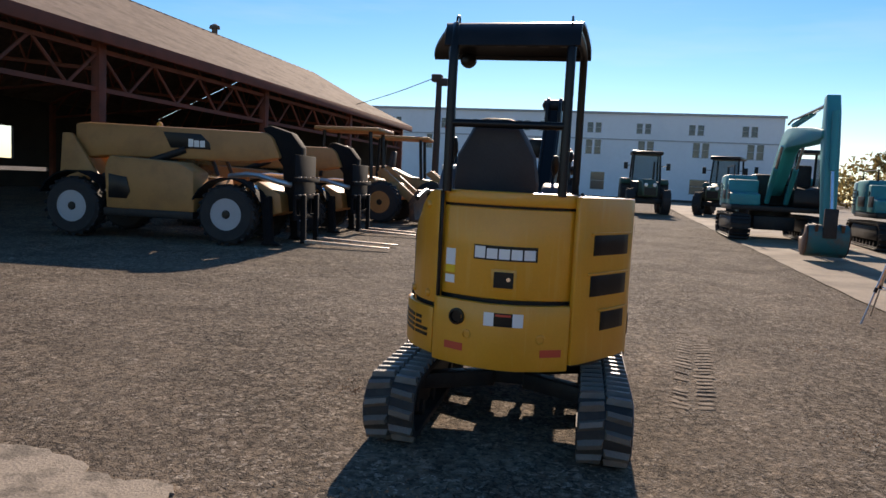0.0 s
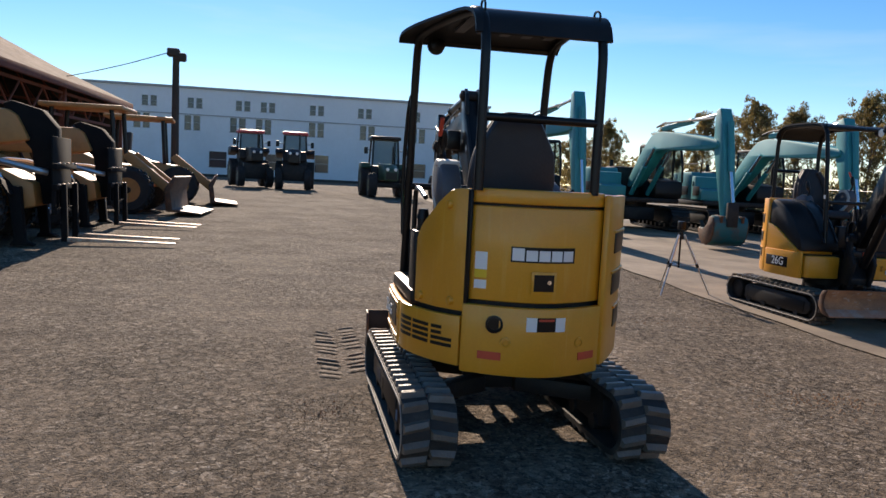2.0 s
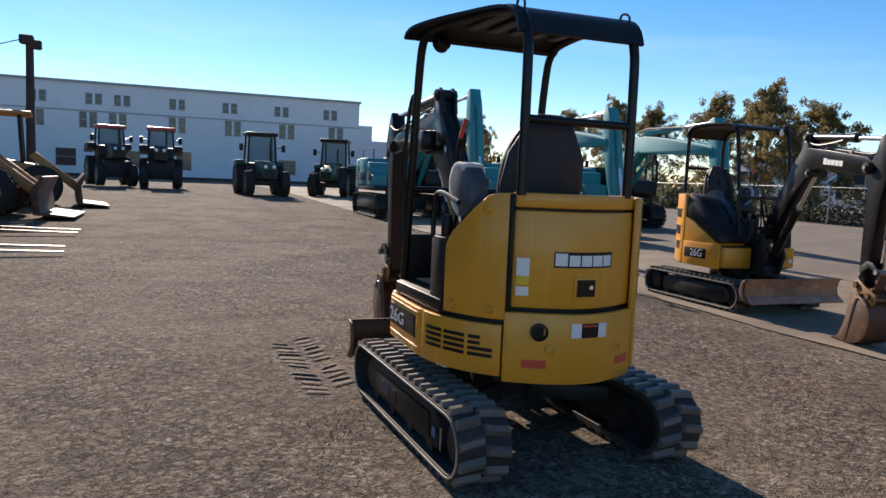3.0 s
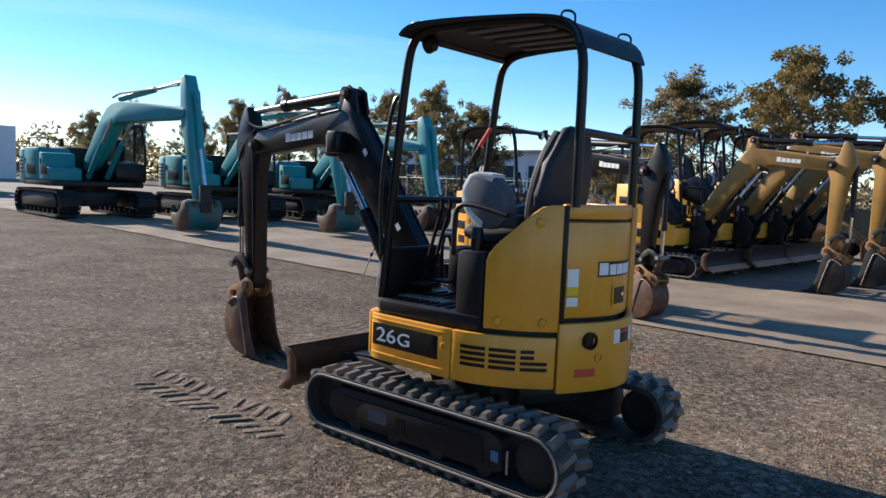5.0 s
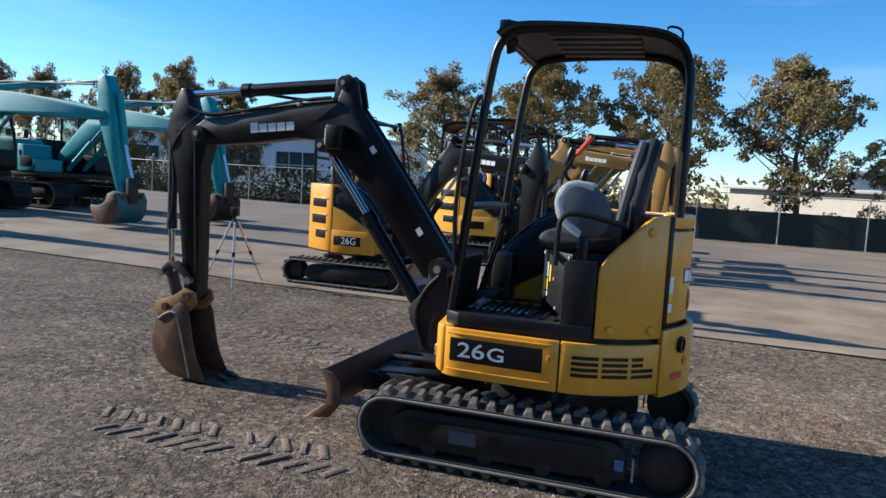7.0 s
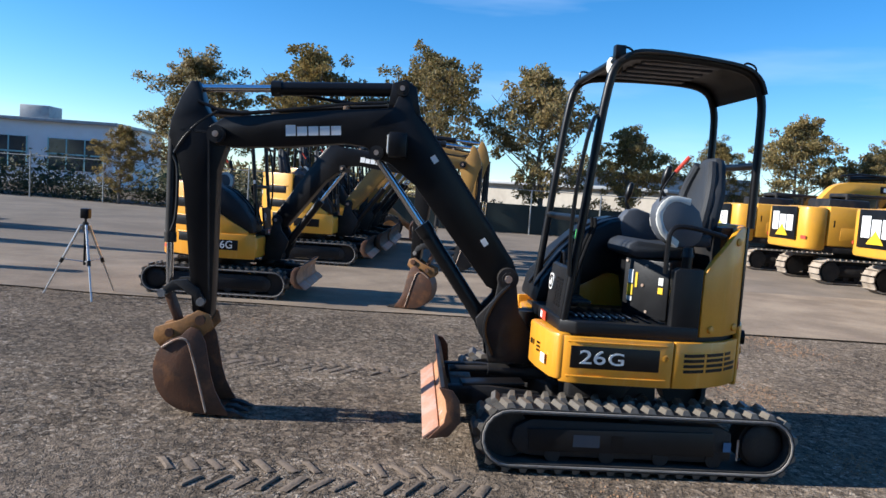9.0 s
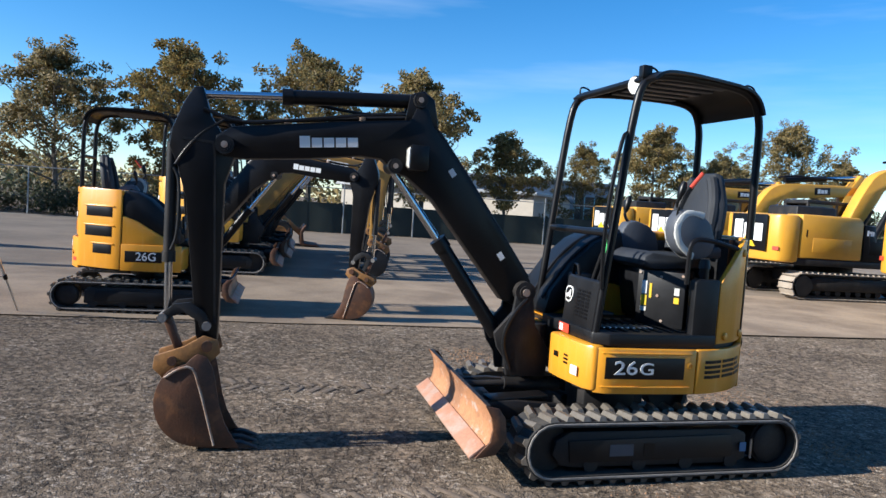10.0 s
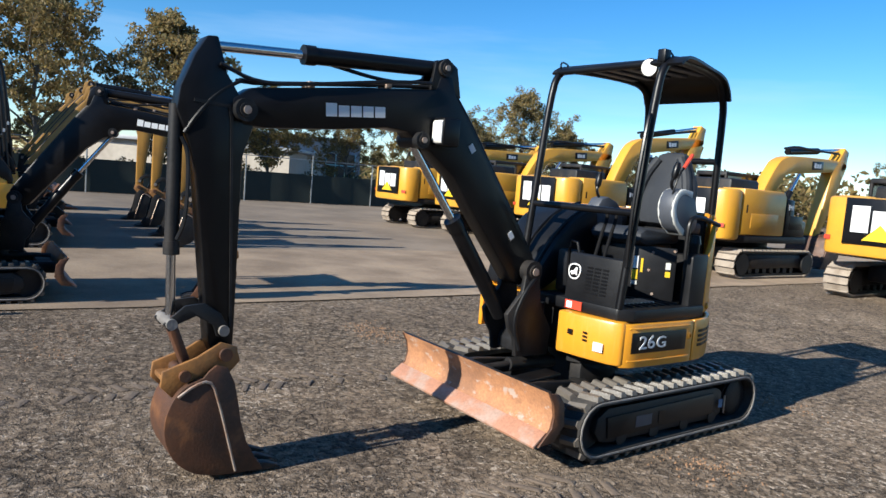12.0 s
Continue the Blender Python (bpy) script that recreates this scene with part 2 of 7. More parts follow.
def turned(bm, profile, p, q, n=24):
    """A body of revolution about the line from p towards q; profile: (radius, height)."""
    p, q = Vector(p), Vector(q)
    m = Matrix.Translation(p) @ (q - p).to_track_quat("Z", "Y").to_matrix().to_4x4()
    rings = [[bm.verts.new(m @ Vector((r * math.cos(a), r * math.sin(a), z))) for a in (2 * math.pi * i / n for i in range(n))] for r, z in profile]
    for a, b in zip(rings, rings[1:]):
        for i in range(n):
            bm.faces.new((a[i], a[(i + 1) % n], b[(i + 1) % n], b[i]))
    bm.faces.new(rings[0][::-1])
    bm.faces.new(rings[-1])
    return bm


def smoothed(pts, times=2):
    """Round the corners of an open line."""
    pts = [Vector(p) for p in pts]
    for _ in range(times):
        out = [pts[0]]
        for a, b in zip(pts, pts[1:]):
            out += [a.lerp(b, 0.25), a.lerp(b, 0.75)]
        pts = out + [pts[-1]]
    return pts


def tube(bm, pts, r, n=10):
    """A pipe along pts."""
    pts = [Vector(p) for p in pts]
    old, rings = None, []
    for i, p in enumerate(pts):
        d = (pts[min(i + 1, len(pts) - 1)] - pts[max(i - 1, 0)]).normalized()
        if old is None:
            side = d.orthogonal().normalized()
        else:
            side = (old - d * old.dot(d)).normalized()
        old = side
        up = d.cross(side)
        rr = r[i] if isinstance(r, (list, tuple)) else r
        rings.append([bm.verts.new(p + rr * (math.cos(a) * side + math.sin(a) * up)) for a in (2 * math.pi * k / n for k in range(n))])
    for a, b in zip(rings, rings[1:]):
        for i in range(n):
            bm.faces.new((a[i], a[(i + 1) % n], b[(i + 1) % n], b[i]))
    bm.faces.new(rings[0][::-1])
    bm.faces.new(rings[-1])
    return bm


def strip(bm, path, z0, z1, inner, outer, soft=0.0):
    """A standing band along a line of (x, y): its two faces lie inner and outer to the line's left. z0, z1: numbers or one for each point."""
    b = bmesh.new()
    n = len(path)
    pts = [Vector((p[0], p[1])) for p in path]
    low = z0 if isinstance(z0, (list, tuple)) else [z0] * n
    top = z1 if isinstance(z1, (list, tuple)) else [z1] * n
    rows = []
    for i, p in enumerate(pts):
        d = (pts[min(i + 1, n - 1)] - pts[max(i - 1, 0)]).normalized()
        left = Vector((-d.y, d.x))
        rows.append([b.verts.new((*(p + left * o), z)) for o, z in ((inner, low[i]), (outer, low[i]), (outer, top[i]), (inner, top[i]))])
    for r, s in zip(rows, rows[1:]):
        for k in range(4):
            b.faces.new((r[k], r[(k + 1) % 4], s[(k + 1) % 4], s[k]))
    b.faces.new(rows[0])
    b.faces.new(rows[-1][::-1])
    bmesh.ops.recalc_face_normals(b, faces=b.faces)
    if soft:
        soften(b, soft)
    join(bm, b)
    return bm


def moved(bm, m):
    bmesh.ops.transform(bm, matrix=m, verts=bm.verts)
    return bm


def mesh_of(name, bm, material, smooth=35):
    bmesh.ops.recalc_face_normals(bm, faces=bm.faces)
    me = bpy.data.meshes.new(name)
    bm.to_mesh(me)
    bm.free()
    me.materials.append(material)
    if smooth:
        me.polygons.foreach_set("use_smooth", [True] * len(me.polygons))
        me.set_sharp_from_angle(angle=radians(smooth))
    return me


def part(name, bm, material, parent, label=""):
    """One mesh under a thing or a part."""
    ob = new(name, mesh_of(name, bm, material))
    ob.parent = parent
    return tagged(ob, label)


def thing(name, m, label, category, group=""):
    ob = new(name)
    ob.empty_display_size = 0.2
    ob.matrix_world = m
    return tagged(ob, label, category, group)


def solid(name, bm, material, label="", category="", group="", kind="", m=None):
    ob = new(name, mesh_of(name, bm, material))
    if m is not None:
        ob.matrix_world = m
    return tagged(ob, label, category, group, kind)


def lettering(name, text, size, m, material, parent, depth=0.002):
    """Words in the built-in font as a mesh part; m: where the middle of the words lies, x along them, z out of the face."""
    curve = bpy.data.curves.new(name, "FONT")
    curve.body, curve.size, curve.extrude, curve.align_x, curve.align_y = text, size, depth, "CENTER", "CENTER"
    curve.offset = size * 0.006
    carrier = bpy.data.objects.new(name, curve)
    me = bpy.data.meshes.new_from_object(carrier)
    bpy.data.objects.remove(carrier)
    me.name = name
    me.materials.clear()
    me.materials.append(material)
    me.transform(m)
    ob = new(name, me)
    ob.parent = parent
    return ob


def face(origin, right, up):
    """A pose whose x and y lie along right and up on a face at origin."""
    r, u = Vector(right).normalized(), Vector(up).normalized()
    n = r.cross(u)
    return Matrix(((r.x, u.x, n.x, origin[0]), (r.y, u.y, n.y, origin[1]), (r.z, u.z, n.z, origin[2]), (0, 0, 0, 1)))


def plate(bm, m, w, h, d=0.004, soft=0.0):
    """A thin plate of w by h on a face."""
    return box(bm, (-w / 2, -h / 2, -0.001), (w / 2, h / 2, d), m, soft)


def wordmark(name, m, w, h, n, material, parent):
    """A maker's mark as a row of plain blocks."""
    b = bm_new()
    cell = w / n
    for i in range(n):
        tall = h if i == 0 else h * 0.84
        x = -w / 2 + cell * i
        box(b, (x + cell * 0.07, -h / 2, 0), (x + cell * 0.93, -h / 2 + tall, 0.003), m)
    return part(name, b, material, parent)

# ---- ground: worn chip-seal yard, a concrete lane, far dirt ----
def ground_material():
    """Coarse chip-seal: stones of many greys in a dark binder, worn brown patches, fine cracks."""
    m = bpy.data.materials.new("worn_chip_seal")
    m.use_nodes = True
    nt = m.node_tree
    b = nt.nodes["Principled BSDF"]
    geo = nt.nodes.new("ShaderNodeNewGeometry")

    def noise_at(scale, detail=5, rough=0.6):
        n = nt.nodes.new("ShaderNodeTexNoise")
        n.inputs["Scale"].default_value, n.inputs["Detail"].default_value, n.inputs["Roughness"].default_value = scale, detail, rough
        nt.links.new(geo.outputs["Position"], n.inputs["Vector"])
        return n

    def ranged(src, lo, hi, to0, to1):
        r = nt.nodes.new("ShaderNodeMapRange")
        for key, v in (("From Min", lo), ("From Max", hi), ("To Min", to0), ("To Max", to1)):
            r.inputs[key].default_value = v
        nt.links.new(src, r.inputs["Value"])
        return r.outputs["Result"]

    def mixed(fac, a, c):
        x = nt.nodes.new("ShaderNodeMix")
        x.data_type = "RGBA"
        nt.links.new(fac, x.inputs["Factor"])
        for key, v in (("A", a), ("B", c)):
            if isinstance(v, tuple):
                x.inputs[key].default_value = (*v, 1)
            else:
                nt.links.new(v, x.inputs[key])
        return x.outputs["Result"]

    stones = nt.nodes.new("ShaderNodeTexVoronoi")
    stones.inputs["Scale"].default_value = 42
    jitter = nt.nodes.new("ShaderNodeVectorMath")
    jitter.operation = "MULTIPLY_ADD"
    nt.links.new(noise_at(17.0, 3, 0.6).outputs["Color"], jitter.inputs[0])
    jitter.inputs[1].default_value = (0.12, 0.12, 0.12)
    nt.links.new(geo.outputs["Position"], jitter.inputs[2])
    nt.links.new(jitter.outputs[0], stones.inputs["Vector"])
    tone = nt.nodes.new("ShaderNodeSeparateColor")
    nt.links.new(stones.outputs["Color"], tone.inputs[0])
    large, mid, clump = noise_at(0.22, 6, 0.6), noise_at(2.2, 6, 0.65), noise_at(13.0, 4, 0.7)
    brown = mixed(ranged(large.outputs["Fac"], 0.42, 0.62, 0, 1), (0.272, 0.204, 0.146), (0.322, 0.240, 0.165))
    patchy = mixed(ranged(mid.outputs["Fac"], 0.42, 0.62, 0, 0.85), brown, (0.175, 0.134, 0.097))
    bare = nt.nodes.new("ShaderNodeMath")
    bare.operation = "MULTIPLY"
    nt.links.new(ranged(tone.outputs[0], 0.70, 0.97, 0, 1.0), bare.inputs[0])
    nt.links.new(ranged(noise_at(0.9, 5, 0.6).outputs["Fac"], 0.40, 0.60, 0.3, 1.0), bare.inputs[1])
    worn = mixed(ranged(clump.outputs["Fac"], 0.40, 0.60, 0.68, 0), patchy, (0.10, 0.075, 0.055))
    stone = mixed(bare.outputs[0], worn, (0.47, 0.385, 0.30))
    dark = mixed(ranged(tone.outputs[1], 0.05, 0.50, 0.68, 0), stone, (0.026, 0.023, 0.021))
    cracks = nt.nodes.new("ShaderNodeTexVoronoi")
    cracks.feature = "DISTANCE_TO_EDGE"
    cracks.inputs["Scale"].default_value = 2.6
    warp = nt.nodes.new("ShaderNodeVectorMath")
    warp.operation = "MULTIPLY_ADD"
    nt.links.new(mid.outputs["Color"], warp.inputs[0])
    warp.inputs[1].default_value = (0.5, 0.5, 0.5)
    nt.links.new(geo.outputs["Position"], warp.inputs[2])
    nt.links.new(warp.outputs[0], cracks.inputs["Vector"])
    line = nt.nodes.new("ShaderNodeMath")
    line.operation = "MULTIPLY"
    nt.links.new(ranged(cracks.outputs["Distance"], 0.0, 0.03, 1, 0), line.inputs[0])
    nt.links.new(ranged(large.outputs["Fac"], 0.50, 0.60, 0.0, 0.8), line.inputs[1])
    ravel = nt.nodes.new("ShaderNodeTexVoronoi")
    ravel.feature = "DISTANCE_TO_EDGE"
    ravel.inputs["Scale"].default_value = 8.5
    bend = nt.nodes.new("ShaderNodeVectorMath")
    bend.operation = "MULTIPLY_ADD"
    nt.links.new(noise_at(5.0, 5, 0.7).outputs["Color"], bend.inputs[0])
    bend.inputs[1].default_value = (0.28, 0.28, 0.28)
    nt.links.new(geo.outputs["Position"], bend.inputs[2])
    nt.links.new(bend.outputs[0], ravel.inputs["Vector"])
    fine_line = nt.nodes.new("ShaderNodeMath")
    fine_line.operation = "MULTIPLY"
    nt.links.new(ranged(ravel.outputs["Distance"], 0.0, 0.09, 1, 0), fine_line.inputs[0])
    nt.links.new(ranged(noise_at(0.6, 4, 0.6).outputs["Fac"], 0.40, 0.62, 0.0, 0.62), fine_line.inputs[1])
    ravelled = mixed(fine_line.outputs[0], dark, (0.045, 0.038, 0.033))
    base = mixed(line.outputs[0], ravelled, (0.03, 0.027, 0.024))
    nt.links.new(base, b.inputs["Base Color"])
    b.inputs["Roughness"].default_value = 0.92
    b.inputs["Specular IOR Level"].default_value = 0.12
    b.inputs["Diffuse Roughness"].default_value = 0.4
    bp = nt.nodes.new("ShaderNodeBump")
    bp.inputs["Strength"].default_value, bp.inputs["Distance"].default_value = 0.8, 0.012
    nt.links.new(ranged(stones.outputs["Distance"], 0.0, 0.6, 1, 0), bp.inputs["Height"])
    bp2 = nt.nodes.new("ShaderNodeBump")
    bp2.inputs["Strength"].default_value, bp2.inputs["Distance"].default_value = 0.7, 0.03
    nt.links.new(clump.outputs["Fac"], bp2.inputs["Height"])
    bp3 = nt.nodes.new("ShaderNodeBump")
    bp3.inputs["Strength"].default_value, bp3.inputs["Distance"].default_value = 0.8, 0.03
    nt.links.new(ranged(fine_line.outputs[0], 0.0, 0.75, 1, 0), bp3.inputs["Height"])
    nt.links.new(bp3.outputs["Normal"], bp2.inputs["Normal"])
    nt.links.new(bp2.outputs["Normal"], bp.inputs["Normal"])
    nt.links.new(bp.outputs["Normal"], b.inputs["Normal"])
    return m


def rise(y):
    """The yard climbs gently away from the first standpoint."""
    return min(0.45, 0.012 * max(0.0, y - 8.0))


CHIPSEAL = ground_material()
CONCRETE = mat("worn_concrete", (0.30, 0.224, 0.152), 0.9, second=(0.165, 0.118, 0.079), amount=0.95, scale=0.7, fine=34, grain=0.32, bump=0.35, low=0.36, high=0.62)
DUSTY = mat("dusty_asphalt", (0.21, 0.164, 0.120), 0.92, second=(0.135, 0.105, 0.078), amount=0.9, scale=0.5, fine=34, grain=0.34, bump=0.35, low=0.38, high=0.62)
for grey in (CONCRETE, DUSTY):
    grey.node_tree.nodes["Principled BSDF"].inputs["Diffuse Roughness"].default_value = 0.4
SLAB = mat("cracked_old_concrete", (0.25, 0.205, 0.16), 0.92, second=(0.11, 0.09, 0.07), amount=0.9, scale=5, fine=70, grain=0.5, bump=0.7, low=0.48, high=0.60)
DIRT = mat("brown_dirt", (0.33, 0.19, 0.105), 0.95, second=(0.24, 0.145, 0.09), amount=0.7, scale=4, fine=40, grain=0.35, bump=0.5)

b = bm_new()
xs = sorted(set([-600, -200, -80, -40] + [round(-20 + 0.8 * i, 2) for i in range(51)] + [40, 80, 200, 600]))
ys = sorted(set([-600, -200, -80, -30] + [round(-8 + 0.8 * i, 2) for i in range(41)] + [40, 60, 100, 200, 600]))
grid = [[b.verts.new((x, y, rise(y) + 0.010 * noise.noise((x * 0.35, y * 0.35, 0.3)) - 0.010)) for y in ys] for x in xs]
for i in range(len(xs) - 1):
    for j in range(len(ys) - 1):
        b.faces.new((grid[i][j], grid[i + 1][j], grid[i + 1][j + 1], grid[i][j + 1]))
solid("ground", b, CHIPSEAL, "worn grey-brown chip-seal yard with cracks", "ground", kind="structure")

# concrete lane along the machine row
b = bm_new()
lane = [(3.92 + 0.10 * noise.noise((0, y * 0.7, 5)), y) for y in np.arange(-40, 90, 0.5)]
rows = [[b.verts.new((x, float(y), 0.006 + rise(float(y)))) for x in (x0, 6.4, 8.9)] for x0, y in lane]
for r, s in zip(rows, rows[1:]):
    for k in range(2):
        b.faces.new((r[k], r[k + 1], s[k + 1], s[k]))
solid("pavement", b, CONCRETE, "pale worn concrete lane beside the asphalt", "pavement", kind="structure")
b = bm_new()
rows = [[b.verts.new((x, float(y), 0.0045 + rise(float(y)))) for x in (8.9 + 0.15 * noise.noise((3, float(y) * 0.5, 1)), 16.0, 26.0)] for _, y in lane]
for r, s in zip(rows, rows[1:]):
    for k in range(2):
        b.faces.new((r[k], r[k + 1], s[k + 1], s[k]))
solid("pavement", b, DUSTY, "dusty grey-brown asphalt along the fence", "pavement", kind="structure")
# broken concrete slab near the first standpoint
b = bm_new()
rough = [(-4.4, 2.0), (-3.2, 2.72), (-2.55, 2.80), (-2.0, 2.55), (-1.75, 2.62), (-1.62, 2.45), (-1.95, 2.2), (-2.4, 1.2), (-4.2, 0.8)]
edge = []
for p, q in zip(rough, rough[1:] + rough[:1]):
    for k in range(9):
        x, y = p[0] + (q[0] - p[0]) * k / 9, p[1] + (q[1] - p[1]) * k / 9
        edge.append((x + 0.07 * noise.noise((x * 6, y * 6, 1.0)) + 0.03 * noise.noise((x * 23, y * 23, 4.0)), y + 0.07 * noise.noise((x * 6, y * 6, 7.0)) + 0.03 * noise.noise((x * 23, y * 23, 9.0))))
prism(b, edge, -0.02, 0.006, 0, "z")
solid("pavement", b, SLAB, "cracked pale concrete patch in the asphalt", "pavement", kind="structure")

# ---- compact tracked excavator: x to its right, y ahead, origin on the ground under the swing axis ----
OUT_Y = [0.47, 0.45, 0.37, 0.1, -0.23, -0.42, -0.55, -0.68, -0.79, -0.88, -0.965, -1.02, -1.03]
OUT_X = [0.56, 0.64, 0.69, 0.705, 0.715, 0.70, 0.655, 0.59, 0.50, 0.40, 0.25, 0.10, 0.0]


def left_path(y0, y1, n=10):
    """The house's outline down its left side from y0 back to y1."""
    ys = np.linspace(y0, y1, n)
    return [(-float(np.interp(-y, [-v for v in OUT_Y], OUT_X)), float(y)) for y in ys]


def rear_path(x0, x1, n=14):
    xs = np.linspace(x0, x1, n)
    return [(float(x), float(np.interp(abs(x), OUT_X[::-1][:10], OUT_Y[::-1][:10]))) for x in xs]


FLANK = [(0.415, -0.885), (0.465, -0.83), (0.545, -0.715), (0.62, -0.595), (0.69, -0.48), (0.735, -0.39), (0.762, -0.30), (0.77, -0.10), (0.77, 0.30), (0.745, 0.46)]


def on_flank(k):
    """A place on the right rear corner panel, from 0 at the tail to 1 at its front edge."""
    s = [0.0]
    for p, q in zip(FLANK[:7], FLANK[1:7]):
        s.append(s[-1] + math.dist(p, q))
    return tuple(float(np.interp(k * s[-1], s, [p[i] for p in FLANK[:7]])) for i in (0, 1))


def mirror(path):
    return [(-x, y) for x, y in path][::-1]


def belt_loop(front, back, radius, rise, n=10):
    """The side outline of a track: a long loop on the ground, from (y, z) to (y, z)."""
    pts = [(front + radius * math.sin(a), rise + radius * (1 - math.cos(a))) for a in np.linspace(0, math.pi, n)]
    pts += [(back - radius * math.sin(a), rise + radius * (1 + math.cos(a))) for a in np.linspace(0, math.pi, n)]
    return [(float(a), float(b)) for a, b in pts]


def around(loop, count, shift=0.0):
    """Evenly spaced places along a closed outline: y, z and the outward normal's angle."""
    pts = [Vector(p) for p in loop]
    pts.append(pts[0])
    steps = [(b - a).length for a, b in zip(pts, pts[1:])]
    total, out = sum(steps), []
    for k in range(count):
        s = ((k + shift) / count * total) % total
        for a, b, d in zip(pts, pts[1:], steps):
            if s <= d:
                p, along = a.lerp(b, s / d if d else 0), (b - a).normalized()
                out.append((p.x, p.y, math.atan2(-along.x, along.y)))
                break
            s -= d
    return out


def lug_mesh(name, wide, long, high, lean, material):
    b = bm_new()
    w, l = wide / 2, long / 2
    vs = [b.verts.new(p) for p in ((-w, -l - lean, -0.004), (w, -l + lean, -0.004), (w, l + lean, -0.004), (-w, l - lean, -0.004),
                                   (-w * 0.86, -l * 0.5 - lean, high), (w * 0.86, -l * 0.5 + lean, high), (w * 0.86, l * 0.5 + lean, high), (-w * 0.86, l * 0.5 - lean, high))]
    for f in ((3, 2, 1, 0), (4, 5, 6, 7), (0, 1, 5, 4), (1, 2, 6, 5), (2, 3, 7, 6), (3, 0, 4, 7)):
        b.faces.new([vs[i] for i in f])
    return mesh_of(name, b, material, smooth=0)


def rubber_track(parent, side, fine):
    """One track with its frame, rollers and lugs. side: -1 left, 1 right."""
    a, z = (0.48, 0.79), 0.03
    x0, x1 = (side * a[0], side * a[1]) if side > 0 else (side * a[1], side * a[0])
    out_x = side * a[1]
    loop = belt_loop(0.735, -0.93, 0.185, z)
    inner = belt_loop(0.735, -0.93, 0.150, z + 0.035)
    b = bm_new()
    n = len(loop)
    rows = [[b.verts.new((x, *p)) for x, p in ((x0, loop[i]), (x1, loop[i]), (x1, inner[i]), (x0, inner[i]))] for i in range(n)]
    for i in range(n):
        r, s = rows[i], rows[(i + 1) % n]
        for k in range(4):
            b.faces.new((r[k], r[(k + 1) % 4], s[(k + 1) % 4], s[k]))
    track = part("track", b, RUBBER, parent, "black rubber track with worn lugs")
    count = 40
    halves = [(x0 + 0.078, 0.0, 0.012), (x1 - 0.078, 0.5, -0.012)]
    if fine:
        meshes = [lug_mesh("lug", 0.15, 0.062, 0.03, lean, WORN) for _, _, lean in halves]
        for (cx, shift, _), me in zip(halves, meshes):
            for y, zz, ang in around(loop, count, shift):
                lug = new("lug", me)
                lug.parent = track
                lug.matrix_basis = Matrix.Translation((cx, y, zz)) @ Matrix.Rotation(ang - math.pi / 2, 4, "X")
    else:
        b = bm_new()
        for cx, shift, lean in halves:
            for y, zz, ang in around(loop, count, shift):
                box(b, (-0.07, -0.022, -0.004), (0.07, 0.022, 0.028), Matrix.Translation((cx, y, zz)) @ Matrix.Rotation(ang - math.pi / 2, 4, "X"))
        tagged(part("lug_band", b, WORN, track), kind="stuff")
    b = bm_new()
    edge = [(y, zz) for y, zz in belt_loop(0.735, -0.93, 0.168, z + 0.017)]
    tube(b, [(out_x - side * 0.002, y, zz) for y, zz in edge + edge[:1]], 0.009, 6)
    part("edge_bead", b, SCUFFED, track, "grey scuffed rubber edge")
    fx0, fx1 = sorted((side * 0.54, side * 0.745))
    b = bm_new()
    prism(b, [(0.66, 0.11), (0.72, 0.18), (0.70, 0.27), (0.60, 0.325), (-0.63, 0.325), (-0.71, 0.29), (-0.72, 0.12), (-0.63, 0.095), (0.56, 0.095)], fx0, fx1, 0.012)
    part("side_frame", b, STEEL, track)
    b = bm_new()
    ox = side * 0.745
    prism(b, [(0.60, 0.13), (0.62, 0.27), (-0.58, 0.29), (-0.60, 0.14)], *sorted((ox, ox + side * 0.012)), 0.005)
    part("cover_panel", b, PLASTIC, track)
    b = bm_new()
    turned(b, [(0.03, 0), (0.125, 0.0), (0.135, 0.02), (0.12, 0.03), (0.05, 0.034), (0.0 + 0.01, 0.034)], (side * 0.70, -0.93, z + 0.185), (side * 0.80, -0.93, z + 0.185))
    part("drive_motor", b, STEEL, track)
    for yy, rr, nm in ((-0.93, 0.150, "sprocket"), (0.735, 0.148, "idler")):
        b = bm_new()
        cyl(b, (side * 0.56, yy, z + 0.185), (side * 0.70, yy, z + 0.185), rr, n=20)
        part(nm, b, STEEL, track)
    for yy in (0.45, 0.10, -0.25, -0.60):
        b = bm_new()
        cyl(b, (side * 0.52, yy, 0.115), (side * 0.75, yy, 0.115), 0.052, n=12)
        part("roller", b, STEEL, track)
    b = bm_new()
    cyl(b, (side * 0.56, -0.08, 0.335), (side * 0.70, -0.08, 0.335), 0.035, n=12)
    part("top_roller", b, STEEL, track)
    if fine:
        for nm, yy, zz, w, h, mt in (("stencil", 0.24, 0.205, 0.17, 0.075, GREYPL), ("access_hole", 0.04, 0.205, 0.075, 0.08, BLACK), ("sticker", -0.68, 0.205, 0.05, 0.06, BLUE)):
            b = bm_new()
            plate(b, face((ox + side * 0.014, yy, zz), (0, side, 0), (0, 0, 1)), w, h, 0.002)
            part(nm, b, mt, track)
        b = bm_new()
        box(b, (ox - 0.004, -0.762, 0.12), (ox + 0.004, -0.75, 0.25))
        part("scraper", b, SCRAPED, track)


